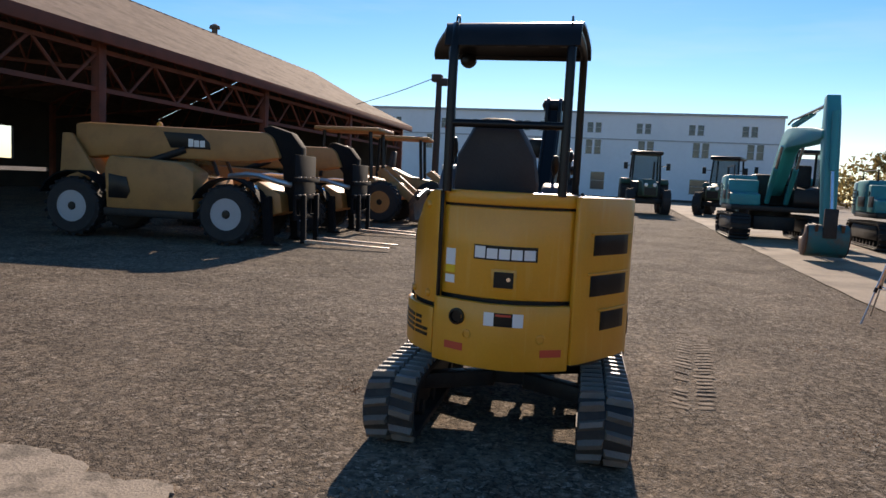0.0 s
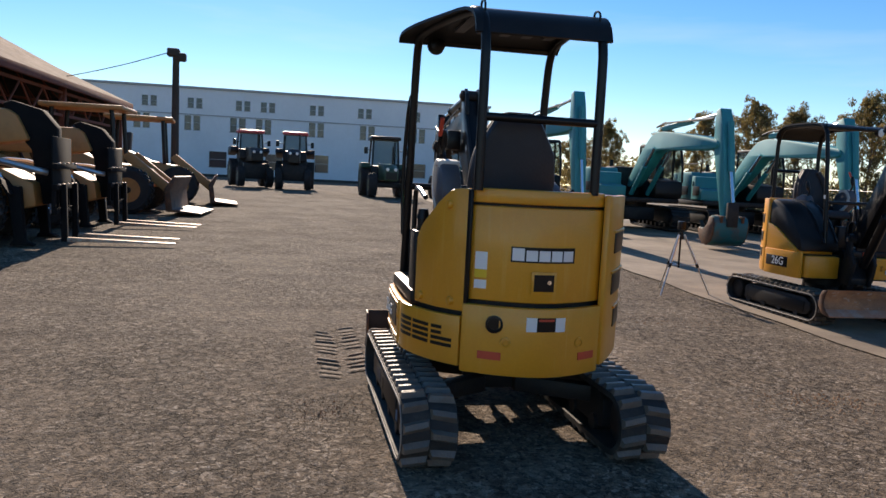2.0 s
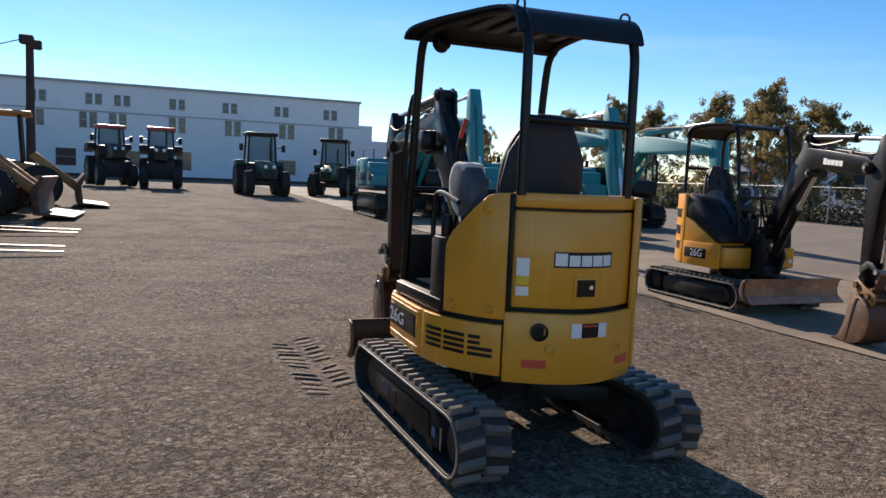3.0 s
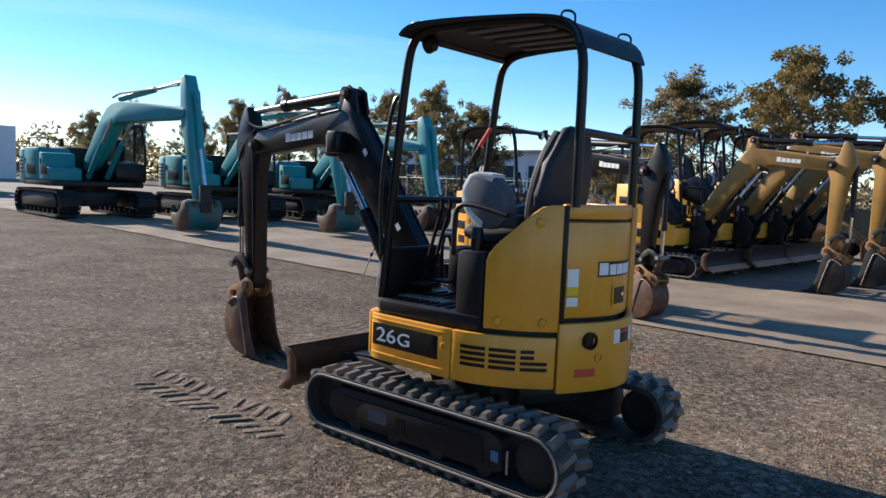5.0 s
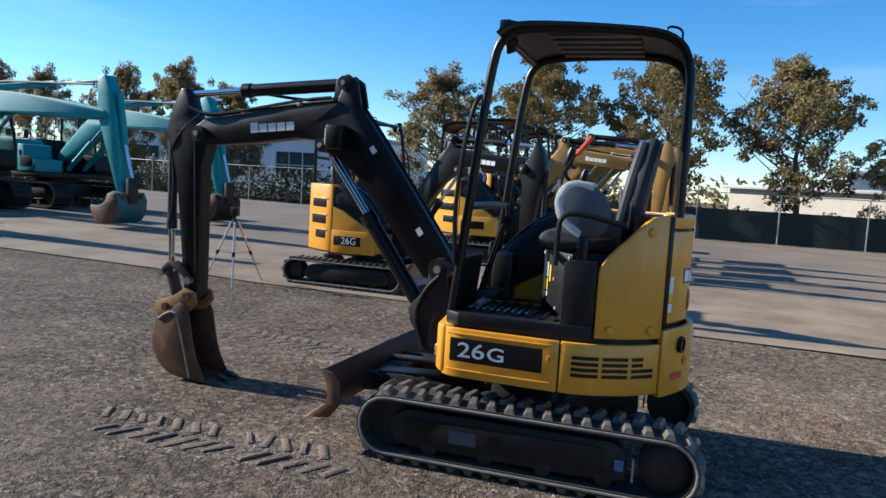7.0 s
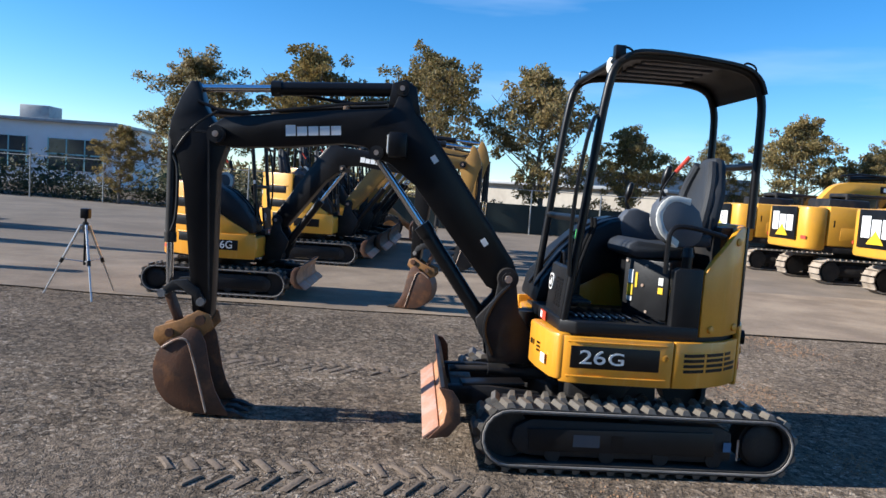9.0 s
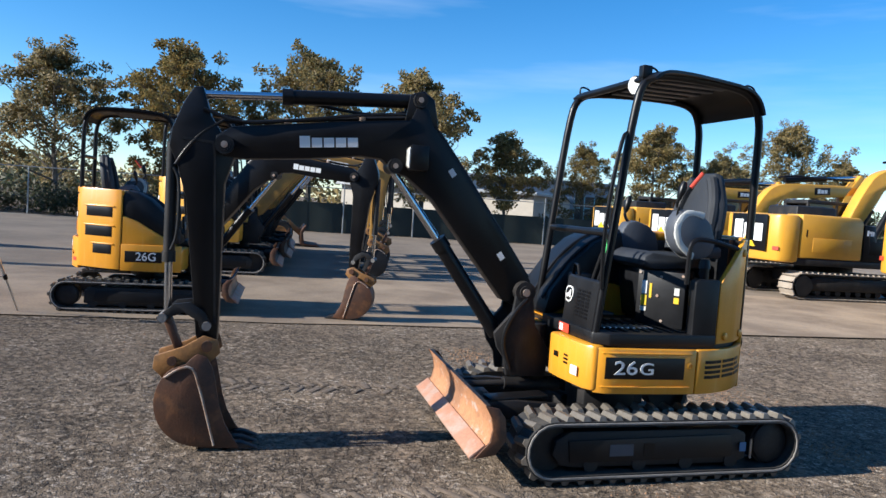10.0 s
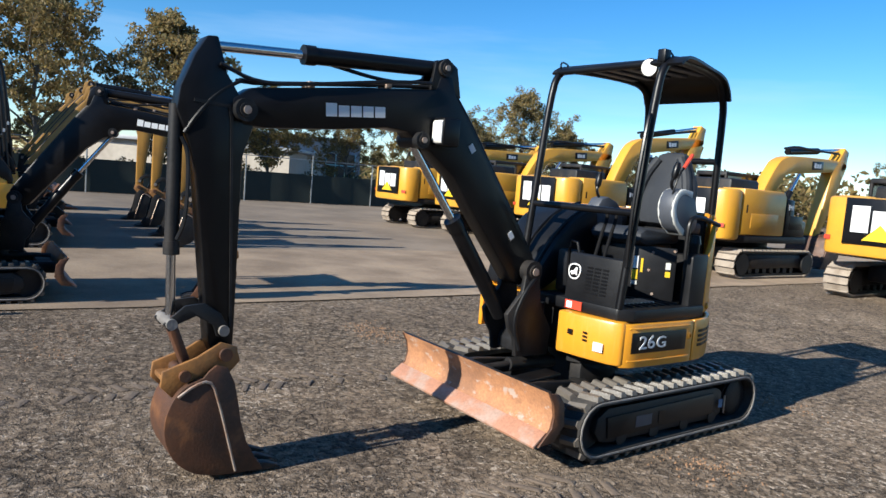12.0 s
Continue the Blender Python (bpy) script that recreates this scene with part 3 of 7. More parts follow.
def blade_parts(parent, front_mat):
    yaw = Matrix.Rotation(radians(-2.0), 4, "Z")

    def put(name, b, material, to, label=""):
        return part(name, moved(b, yaw), material, to, label)

    prof = [(1.155, 0.495), (1.118, 0.43), (1.102, 0.35), (1.118, 0.275), (1.168, 0.22), (1.212, 0.182)]
    back = [(y - 0.022, zz + 0.004) for y, zz in prof]
    b = bm_new()
    prism(b, prof + back[::-1], -0.795, 0.795)
    blade = put("blade", b, STEEL, parent, "dozer blade with rusty orange front and scraped edge")
    b = bm_new()
    prism(b, [(y + 0.007, zz + 0.001) for y, zz in prof] + [(y + 0.001, zz) for y, zz in prof[::-1]], -0.793, 0.793)
    put("blade_face", b, front_mat, blade, "rusty orange blade face")
    b = bm_new()
    prism(b, [(1.148, 0.244), (1.156, 0.262), (1.252, 0.190), (1.244, 0.172)], -0.80, 0.80, 0.003)
    put("cutting_edge", b, BLADEWEAR, blade, "rusty cutting edge scraped bare")
    for s in (-1, 1):
        b = bm_new()
        prism(b, [(1.168, 0.497), (1.124, 0.425), (1.110, 0.35), (1.124, 0.28), (1.220, 0.180), (1.09, 0.20), (1.02, 0.29), (1.035, 0.42), (1.08, 0.48)], *sorted((s * 0.795, s * 0.812)), 0.003)
        put("end_plate", b, DARKRUST, blade)
        b = bm_new()
        prism(b, [(0.40, 0.27), (0.45, 0.37), (0.80, 0.40), (1.09, 0.39), (1.10, 0.26), (0.80, 0.27)], *sorted((s * 0.29, s * 0.345)), 0.01)
        put("push_arm", b, STEEL, blade)
    b = bm_new()
    box(b, (-0.345, 0.90, 0.27), (0.345, 1.06, 0.38), None, 0.012)
    put("cross_member", b, STEEL, blade)
    b = bm_new()
    cyl(b, (0.0, 0.35, 0.42), (0.0, 0.78, 0.43), 0.045)
    cyl(b, (0.0, 0.78, 0.43), (0.0, 1.06, 0.42), 0.024)
    put("blade_cylinder", b, STEEL, blade)
    b = bm_new()
    box(b, (-0.24, 0.56, 0.42), (-0.10, 1.0, 0.445), pose(0, 0, 0, -2, 0, 6), 0.006)
    put("guard_plate", b, BLACK, blade)


def canopy_parts(parent, wide_tube=0.028):
    """Two bent posts that close in towards the tail, with a curved sheet between them."""
    prof = [(0.405, 0.92), (0.335, 1.57), (0.25, 2.385), (0.19, 2.54), (0.03, 2.587), (-0.60, 2.595), (-0.81, 2.55), (-0.875, 2.405), (-0.885, 2.25), (-0.885, 1.56)]

    def sides(y):
        k = min(1.0, max(0.0, (0.15 - y) / 0.97))
        return -0.59 + 0.205 * k, 0.365 - 0.06 * k

    line = smoothed([(0, *p) for p in prof], 2)
    for which in (0, 1):
        b = bm_new()
        tube(b, [(sides(p.y)[which], p.y, p.z) for p in line], wide_tube, 12)
        part("canopy_post", b, BLACK, parent)
    b = bm_new()
    sheet = [p for p in line if p.z > 2.39 and p.y < 0.2]
    n = len(sheet)
    rows = []
    for i, p in enumerate(sheet):
        d = (sheet[min(i + 1, n - 1)] - sheet[max(i - 1, 0)]).normalized()
        up = Vector((0, d.z, -d.y))
        x0, x1 = sides(p.y)
        wide = 0.06 + 0.075 * min(1.0, max(0.0, (p.y + 0.45) / 0.6))
        rows.append([b.verts.new((x, *(p + up * o).yz)) for x, o in ((x0 - wide, 0.0), (x1 + 0.05, 0.014), (x1 + 0.05, 0.032), (x0 - wide, 0.018))])
    for r, s in zip(rows, rows[1:]):
        for k in range(4):
            b.faces.new((r[k], r[(k + 1) % 4], s[(k + 1) % 4], s[k]))
    b.faces.new(rows[0])
    b.faces.new(rows[-1][::-1])
    roof = part("canopy_roof", b, PLASTIC, parent, "black curved canopy roof sheet")
    for k in range(5):
        x = -0.36 + 0.15 * k
        b = bm_new()
        box(b, (x - 0.035, -0.58, 2.572), (x + 0.035, -0.04, 2.592), None, 0.006)
        part("roof_rib", b, GREYPL, roof)
    for y, zz in ((-0.77, 2.565), (0.14, 2.56)):
        for x in (sides(y)[0] + 0.01, sides(y)[1] - 0.01):
            b = bm_new()
            tube(b, smoothed([(x, y + 0.045, zz), (x, y + 0.045, zz + 0.065), (x, y - 0.045, zz + 0.045), (x, y - 0.045, zz - 0.02)], 2), 0.007, 6)
            part("lifting_eye", b, BLACK, roof)
    for y, zz, nm in ((-0.885, 1.97, "rear_bar"), (0.335, 1.55, "front_bar"), (0.19, 2.54, "roof_bar")):
        b = bm_new()
        cyl(b, (sides(y)[0], y, zz), (sides(y)[1], y, zz), 0.024)
        part(nm, b, BLACK, parent)
    x = -0.47
    b = bm_new()
    turned(b, [(0.026, -0.06), (0.052, -0.045), (0.062, 0.0), (0.060, 0.01)], (x, 0.19, 2.515), (x - 0.02, 0.29, 2.50), 20)
    lamp = part("work_lamp", b, BLACK, parent)
    b = bm_new()
    turned(b, [(0.055, 0.008), (0.055, 0.016), (0.028, 0.022), (0.008, 0.023)], (x, 0.19, 2.515), (x - 0.02, 0.29, 2.50), 20)
    part("lens", b, LENS, lamp, "pale round lamp lens")
    b = bm_new()
    box(b, (-0.60, 0.15, 2.54), (-0.54, 0.22, 2.625), None, 0.008)
    part("hinge_block", b, BLACK, roof)
    b = bm_new()
    plate(b, face((0.39, 0.33, 1.62), (0, 1, 0), (0, 0, 1)), 0.03, 0.05, 0.003)
    part("post_decal", b, WHITE, parent)
    b = bm_new()
    tube(b, smoothed([(-0.61, 0.40, 1.20), (-0.625, 0.42, 1.60), (-0.615, 0.345, 2.16), (-0.585, 0.275, 2.20)], 2), 0.014, 8)
    part("grab_rail", b, BLACK, parent)


def smoothed_flat(pts, thick):
    """A curved band of that thickness along a line of (y, z)."""
    line = [(p.y, p.z) for p in smoothed([(0, *p) for p in pts], 2)]
    cy, cz = sum(p[0] for p in line) / len(line) - 0.12, sum(p[1] for p in line) / len(line)
    inner = []
    for y, z in line:
        d = math.hypot(cy - y, cz - z)
        inner.append((y + (cy - y) / d * thick, z + (cz - z) / d * thick))
    return line + inner[::-1]


def flat_shape(b, m, pts, depth):
    """A thin plate of any outline on a face."""
    low = [b.verts.new(m @ Vector((x, y, 0))) for x, y in pts]
    top = [b.verts.new(m @ Vector((x, y, depth))) for x, y in pts]
    b.faces.new(top)
    for k in range(len(pts)):
        b.faces.new((low[k], low[(k + 1) % len(pts)], top[(k + 1) % len(pts)], top[k]))


def rounded(pts, times=2):
    """Round the corners of a closed outline."""
    for _ in range(times):
        out = []
        for p, q in zip(pts, pts[1:] + pts[:1]):
            out += [(p[0] * 0.75 + q[0] * 0.25, p[1] * 0.75 + q[1] * 0.25), (p[0] * 0.25 + q[0] * 0.75, p[1] * 0.25 + q[1] * 0.75)]
        pts = out
    return pts


def seat_parts(parent, cx):
    def seated(back, name, bm, *rest):
        return part(name, moved(bm, Matrix.Translation((0, back, 0))), *rest)

    b = bm_new()
    prism(b, [(cx - 0.25, 1.45), (cx - 0.27, 1.62), (cx - 0.245, 1.80), (cx - 0.15, 1.97), (cx - 0.11, 2.03), (cx + 0.11, 2.03), (cx + 0.15, 1.97), (cx + 0.245, 1.80), (cx + 0.27, 1.62), (cx + 0.25, 1.45)], -0.05, 0.05, 0.045, "y")
    moved(b, Matrix.Translation((0, -0.45, 0)) @ Matrix.Translation((0, 0, 1.45)) @ Matrix.Rotation(radians(11), 4, "X") @ Matrix.Translation((0, 0, -1.45)))
    seat = seated(-0.15, "backrest", b, VINYL, parent, "dark grey vinyl seat back")
    for s in (-1, 1):
        b = bm_new()
        tube(b, smoothed([(cx + s * 0.20, -0.395, 1.45), (cx + s * 0.225, -0.425, 1.62), (cx + s * 0.195, -0.465, 1.82), (cx + s * 0.10, -0.50, 1.97)], 2), 0.040, 10)
        seated(-0.15, "bolster", b, VINYL, seat)
    b = bm_new()
    box(b, (cx - 0.115, -0.36, 1.50), (cx + 0.115, -0.345, 1.90), pose(0, 0.19, 0.06, 11, 0, 0), 0.006)
    seated(-0.15, "seat_panel", b, VINYL, seat)
    b = bm_new()
    prism(b, [(-0.40, 1.33), (-0.38, 1.43), (-0.2, 1.42), (0.02, 1.44), (0.09, 1.41), (0.10, 1.34), (0.0, 1.31)], cx - 0.24, cx + 0.24, 0.035)
    seated(-0.15, "cushion", b, VINYL, parent)
    b = bm_new()
    prism(b, [(-0.36, 0.93), (-0.36, 1.32), (-0.02, 1.32), (-0.02, 1.22), (-0.08, 0.93)], cx - 0.20, cx + 0.30, 0.02)
    seated(-0.15, "seat_box", b, PLASTIC, parent)
    for s in (-1, 1):
        x = cx + s * 0.335
        b = bm_new()
        drop = 0.0 if s < 0 else 0.10
        prism(b, rounded([(-0.44, 1.53 - drop), (-0.38, 1.69 - drop), (-0.17, 1.755 - drop), (-0.085, 1.64 - drop), (-0.125, 1.48 - drop), (-0.27, 1.40 - drop), (-0.41, 1.43 - drop)], 1), x - 0.062, x + 0.062, 0.02)
        console = seated(-0.07, "control_console", b, GREYPL, parent, "grey rounded armrest console")
        if s < 0:
            b = bm_new()
            prism(b, smoothed_flat([(-0.33, 1.725), (-0.175, 1.745), (-0.09, 1.635), (-0.125, 1.49), (-0.26, 1.405)], 0.045), x - 0.066, x + 0.066, 0.006)
            seated(-0.07, "front_cap", b, PALEGREY, console, "pale grey console rim")
        b = bm_new()
        tube(b, smoothed([(x, -0.18, 1.72 - drop), (x, -0.14, 1.77 - drop), (x + s * 0.01, -0.15, 1.82 - drop)], 1), 0.012, 8)
        turned(b, [(0.014, 0), (0.026, 0.03), (0.027, 0.09), (0.018, 0.125), (0.004, 0.13)], (x + s * 0.01, -0.15, 1.80 - drop), (x + s * 0.015, -0.18, 1.92 - drop), 10)
        seated(-0.07, "joystick", b, BLACK, console)
        b = bm_new()
        box(b, (x - 0.055, -0.50, 1.42), (x + 0.055, -0.30, 1.50), pose(0, 0, 0, 0, 0, 0), 0.02)
        seated(-0.07, "arm_pad", b, VINYL, console)
    b = bm_new()
    tube(b, smoothed([(cx - 0.36, -0.13, 1.66), (cx - 0.375, -0.13, 1.76), (cx - 0.38, -0.17, 1.84), (cx - 0.38, -0.22, 1.90)], 1), 0.007, 8)
    lever = seated(-0.07, "safety_lever", b, BLACK, parent)
    b = bm_new()
    tube(b, [(cx - 0.38, -0.21, 1.885), (cx - 0.385, -0.29, 1.985)], 0.014, 8)
    seated(-0.07, "lever_grip", b, RED, lever, "red lever grip")


def dig_arm(parent, paint, swing, mark_mat, bucket_mat):
    """Boom, arm, cylinders and bucket, in the machine's middle plane."""
    turn = Matrix.Translation((0.085, 0.69, 0)) @ Matrix.Rotation(radians(swing), 4, "Z") @ Matrix.Translation((0, -0.72, 0))

    tilt = Matrix.Translation((0, 2.84, 1.945)) @ Matrix.Rotation(radians(-0.8), 4, "X") @ Matrix.Translation((0, -2.84, -1.945))
    swung = ("arm", "weld_seam", "linkage", "push_link", "link_pin", "quick_coupler", "coupler_pin", "bucket", "side_plate", "wear_bead", "tooth")

    def put(name, b, material, to=parent, label=""):
        return part(name, moved(b, turn @ tilt if name in swung else turn), material, to, label)

    b = bm_new()
    for x0, x1 in ((-0.145, -0.105), (0.105, 0.145)):
        prism(b, [(0.52, 0.50), (0.50, 0.68), (0.62, 0.86), (0.66, 1.10), (0.72, 1.155), (0.78, 1.10), (0.80, 0.95), (0.93, 0.80), (0.90, 0.70), (0.84, 0.62), (0.82, 0.50)], x0, x1, 0.008)
    prism(b, [(0.52, 0.52), (0.52, 0.74), (0.64, 0.78), (0.78, 0.60), (0.78, 0.52)], -0.12, 0.12, 0.01)
    bracket = put("swing_post", b, STEEL)
    b = bm_new()
    cyl(b, (0, 0.56, 0.44), (0, 0.56, 0.86), 0.085)
    part("king_pin", moved(b, turn), STEEL, bracket)
    b = bm_new()
    prism(b, [(0.69, 1.03), (0.64, 1.09), (0.66, 1.17), (1.07, 1.71), (1.34, 2.06), (1.46, 2.19), (1.50, 2.30), (1.585, 2.30), (1.62, 2.21), (2.1, 2.16), (2.80, 2.065), (2.90, 2.00), (2.90, 1.92), (2.84, 1.87), (2.72, 1.865),
              (2.3, 1.90), (1.95, 1.945), (1.80, 1.935), (1.72, 1.86), (1.62, 1.83), (1.43, 1.69), (0.86, 1.02), (0.77, 0.985)], -0.075, 0.075, 0.012)
    boom = put("boom", b, paint, label="black painted boom" if paint is BLACK else "")
    for y, zz, r, w in ((0.715, 1.09, 0.075, 0.16), (1.715, 1.895, 0.05, 0.13), (2.84, 1.945, 0.06, 0.13), (1.56, 2.345, 0.05, 0.10)):
        b = bm_new()
        cyl(b, (-w, y, zz), (w, y, zz), r * 0.62, n=18)
        cyl(b, (-w * 0.92, y, zz), (w * 0.92, y, zz), r, n=18)
        put("pivot_pin", b, STEEL, boom)
        for s in (-1, 1):
            b = bm_new()
            cyl(b, (s * w, y, zz), (s * (w + 0.008), y, zz), r * 0.36, n=12)
            put("pin_cap", b, SCRAPED, boom)
    b = bm_new()
    for x in (-0.07, 0.04):
        prism(b, [(1.42, 2.18), (1.46, 2.36), (1.54, 2.41), (1.63, 2.38), (1.66, 2.19)], x, x + 0.03, 0.006)
    put("cylinder_bracket", b, paint, boom)
    # boom cylinder under the boom
    b = bm_new()
    cyl(b, (0, 0.87, 0.77), (0, 1.33, 1.38), 0.055)
    cyl(b, (0, 1.31, 1.355), (0, 1.36, 1.42), 0.062)
    bc = put("boom_cylinder", b, BLACK)
    b = bm_new()
    cyl(b, (0, 1.33, 1.38), (0, 1.715, 1.87), 0.027)
    put("rod", b, CHROME, bc, "chromed cylinder rod")
    # arm cylinder over the boom
    b = bm_new()
    cyl(b, (0, 1.56, 2.345), (0, 2.46, 2.29), 0.048)
    cyl(b, (0, 2.42, 2.293), (0, 2.49, 2.289), 0.055)
    ac = put("arm_cylinder", b, BLACK)
    b = bm_new()
    cyl(b, (0, 2.48, 2.289), (0, 3.0, 2.255), 0.026)
    put("rod", b, CHROME, ac)
    # arm
    b = bm_new()
    prism(b, [(2.985, 2.30), (3.04, 2.295), (3.10, 2.20), (3.17, 2.03), (3.185, 1.92), (3.13, 1.80), (3.075, 1.60), (2.985, 0.72), (2.94, 0.63), (2.89, 0.62), (2.85, 0.68), (2.845, 0.80), (2.835, 1.70), (2.78, 1.86), (2.80, 1.98), (2.87, 2.03), (2.93, 2.12)], -0.068, 0.068, 0.010)
    arm = put("arm", b, paint)
    b = bm_new()
    prism(b, [(3.10, 1.98), (2.91, 1.965), (2.895, 1.90), (2.86, 0.80), (2.875, 0.80), (2.908, 1.88), (2.92, 1.95), (3.10, 1.962)], -0.074, -0.066)
    put("weld_seam", b, STEEL, arm)
    # bucket cylinder in front of the arm
    b = bm_new()
    cyl(b, (0, 3.17, 1.94), (0, 3.165, 1.22), 0.037)
    cyl(b, (0, 3.166, 1.25), (0, 3.164, 1.18), 0.043)
    kc = put("bucket_cylinder", b, STEEL)
    b = bm_new()
    tube(b, smoothed([(-0.045, 3.15, 1.78), (-0.055, 3.11, 1.70), (-0.055, 3.11, 1.36), (-0.04, 3.15, 1.26)], 2), 0.011, 7)
    put("hose", b, PLASTIC, kc)
    b = bm_new()
    cyl(b, (0, 3.165, 1.2), (0, 3.155, 0.83), 0.025)
    put("rod", b, CHROME, kc)
    b = bm_new()
    for x in (-0.10, 0.085):
        prism(b, [(3.23, 0.84), (3.20, 0.80), (3.15, 0.84), (3.06, 0.875), (2.97, 0.82), (2.95, 0.76), (2.90, 0.75), (2.885, 0.80), (2.93, 0.88), (3.02, 0.94), (3.12, 0.93)], x, x + 0.02, 0.004)
    put("linkage", b, STEEL, arm)
    b = bm_new()
    prism(b, [(3.21, 0.86), (3.16, 0.87), (3.06, 0.60), (3.10, 0.58)], -0.05, 0.05, 0.01)
    put("push_link", b, DARKRUST, arm)
    for y, zz in ((3.19, 0.84), (2.915, 0.79)):
        b = bm_new()
        cyl(b, (-0.118, y, zz), (0.118, y, zz), 0.029, n=14)
        put("link_pin", b, SCUFFED, arm)
    # coupler and bucket
    b = bm_new()
    for x in (-0.115, 0.09):
        prism(b, [(3.24, 0.52), (3.23, 0.60), (3.05, 0.66), (2.93, 0.73), (2.84, 0.70), (2.82, 0.62), (2.90, 0.54), (3.02, 0.52), (3.18, 0.46)], x, x + 0.025, 0.006)
    box(b, (-0.10, 3.05, 0.53), (0.10, 3.22, 0.56), pose(0, 0, 0, 0, 0, 0), 0.008)
    coupler = put("quick_coupler", b, GOLDRUST, label="rusty bucket quick coupler")
    for y, zz, r in ((2.905, 0.665, 0.035), (3.12, 0.57, 0.03)):
        b = bm_new()
        cyl(b, (-0.14, y, zz), (0.14, y, zz), r)
        put("coupler_pin", b, DARKRUST, coupler)
    shell, thin = [], []
    for name_of, line in ((shell, [(3.03, 0.555), (3.13, 0.52), (3.19, 0.45), (3.225, 0.35), (3.22, 0.24), (3.17, 0.13), (3.08, 0.055), (2.97, 0.022), (2.84, 0.012), (2.67, 0.010)]), (thin, [(3.03, 0.53), (3.12, 0.495), (3.17, 0.435), (3.20, 0.35), (3.195, 0.25), (3.15, 0.15), (3.07, 0.08), (2.965, 0.047), (2.84, 0.036), (2.67, 0.028)])):
        name_of += [(p.y, p.z) for p in smoothed([(0, *q) for q in line], 2)]
    b = bm_new()
    prism(b, shell + thin[::-1], -0.142, 0.142)
    bucket = put("bucket", b, bucket_mat, label="dark rusty digging bucket with teeth")
    for x in (-0.154, 0.137):
        b = bm_new()
        prism(b, shell[:-1] + [(2.69, 0.033), (2.73, 0.09), (2.78, 0.18), (2.815, 0.29), (2.835, 0.40), (2.86, 0.52), (2.90, 0.60), (2.96, 0.62), (3.0, 0.59)], x, x + 0.017, 0.003)
        put("side_plate", b, bucket_mat, bucket)
        b = bm_new()
        tube(b, [(x + (-0.004 if x < 0 else 0.021), *p) for p in smoothed([(2.84, 0.03), (2.96, 0.48), (3.0, 0.545), (3.08, 0.525), (3.16, 0.47)], 1)], 0.008, 6)
        put("wear_bead", b, SCRAPED, bucket)
    for x in (-0.122, 0.0, 0.122):
        b = bm_new()
        prism(b, [(2.75, 0.002), (2.73, 0.048), (2.66, 0.043), (2.565, 0.004)], x - 0.028, x + 0.028, 0.004)
        put("tooth", b, STEEL, bucket)
    # hoses
    for pts, r in (([(-0.085, 1.66, 2.24), (-0.085, 1.9, 2.22), (-0.085, 2.5, 2.12), (-0.085, 2.78, 2.09), (-0.085, 2.98, 2.16)], 0.011), ([(0.06, 1.5, 2.34), (0.06, 1.7, 2.24), (0.06, 1.95, 2.23), (0.05, 2.3, 2.27)], 0.012),
                   ([(-0.06, 0.68, 1.19), (-0.06, 1.07, 1.715), (-0.06, 1.34, 2.065), (-0.06, 1.48, 2.22)], 0.012), ([(0.05, 0.68, 1.19), (0.05, 1.07, 1.715), (0.05, 1.34, 2.065), (0.05, 1.48, 2.22)], 0.012),
                   ([(-0.06, 2.85, 2.1), (-0.06, 2.98, 2.02), (-0.072, 3.08, 1.9), (-0.06, 3.14, 1.8)], 0.011), ([(-0.15, 0.70, 1.05), (-0.16, 0.80, 0.95), (-0.15, 0.88, 0.75), (-0.15, 0.80, 0.55)], 0.014)):
        b = bm_new()
        tube(b, smoothed(pts, 2), r, 7)
        put("hose", b, PLASTIC, boom)
    for x in (-0.035, 0.02):
        b = bm_new()
        tube(b, smoothed([(x, 1.64, 2.225), (x, 1.9, 2.20), (x, 2.3, 2.155), (x, 2.72, 2.10), (x, 2.86, 2.10)], 1), 0.011, 8)
        put("hydraulic_pipe", b, STEEL, boom)
    for y, zz in ((1.95, 2.175), (2.45, 2.112)):
        b = bm_new()
        box(b, (-0.06, y - 0.02, zz), (0.045, y + 0.02, zz + 0.035), None, 0.005)
        put("pipe_clamp", b, SCRAPED, boom)
    # lamp on the boom's side
    b = bm_new()
    box(b, (-0.205, 1.50, 1.87), (-0.085, 1.63, 2.04), None, 0.014)
    lamp = put("boom_lamp", b, BLACK, boom)
    b = bm_new()
    prism(b, [(1.630, 1.885), (1.630, 2.025), (1.640, 2.01), (1.640, 1.90)], -0.195, -0.098, 0.003)
    put("lens", b, LENS, lamp)
    for s in (-1, 1):
        m = turn @ face((s * 0.0755, 2.17, 2.02), (0, s, -0.085 * s), (0, 0.085, 1))
        wordmark("maker_mark", m, 0.40, 0.074, 5, mark_mat, boom)
    for y, zz in ((1.30, 1.88), (0.90, 1.33)):
        b = bm_new()
        plate(b, turn @ face((-0.0755, y, zz), (0, -0.6, -0.8), (0, -0.8, 0.6)), 0.055, 0.04, 0.002)
        put("decal", moved(b, turn.inverted()), WHITE, boom)


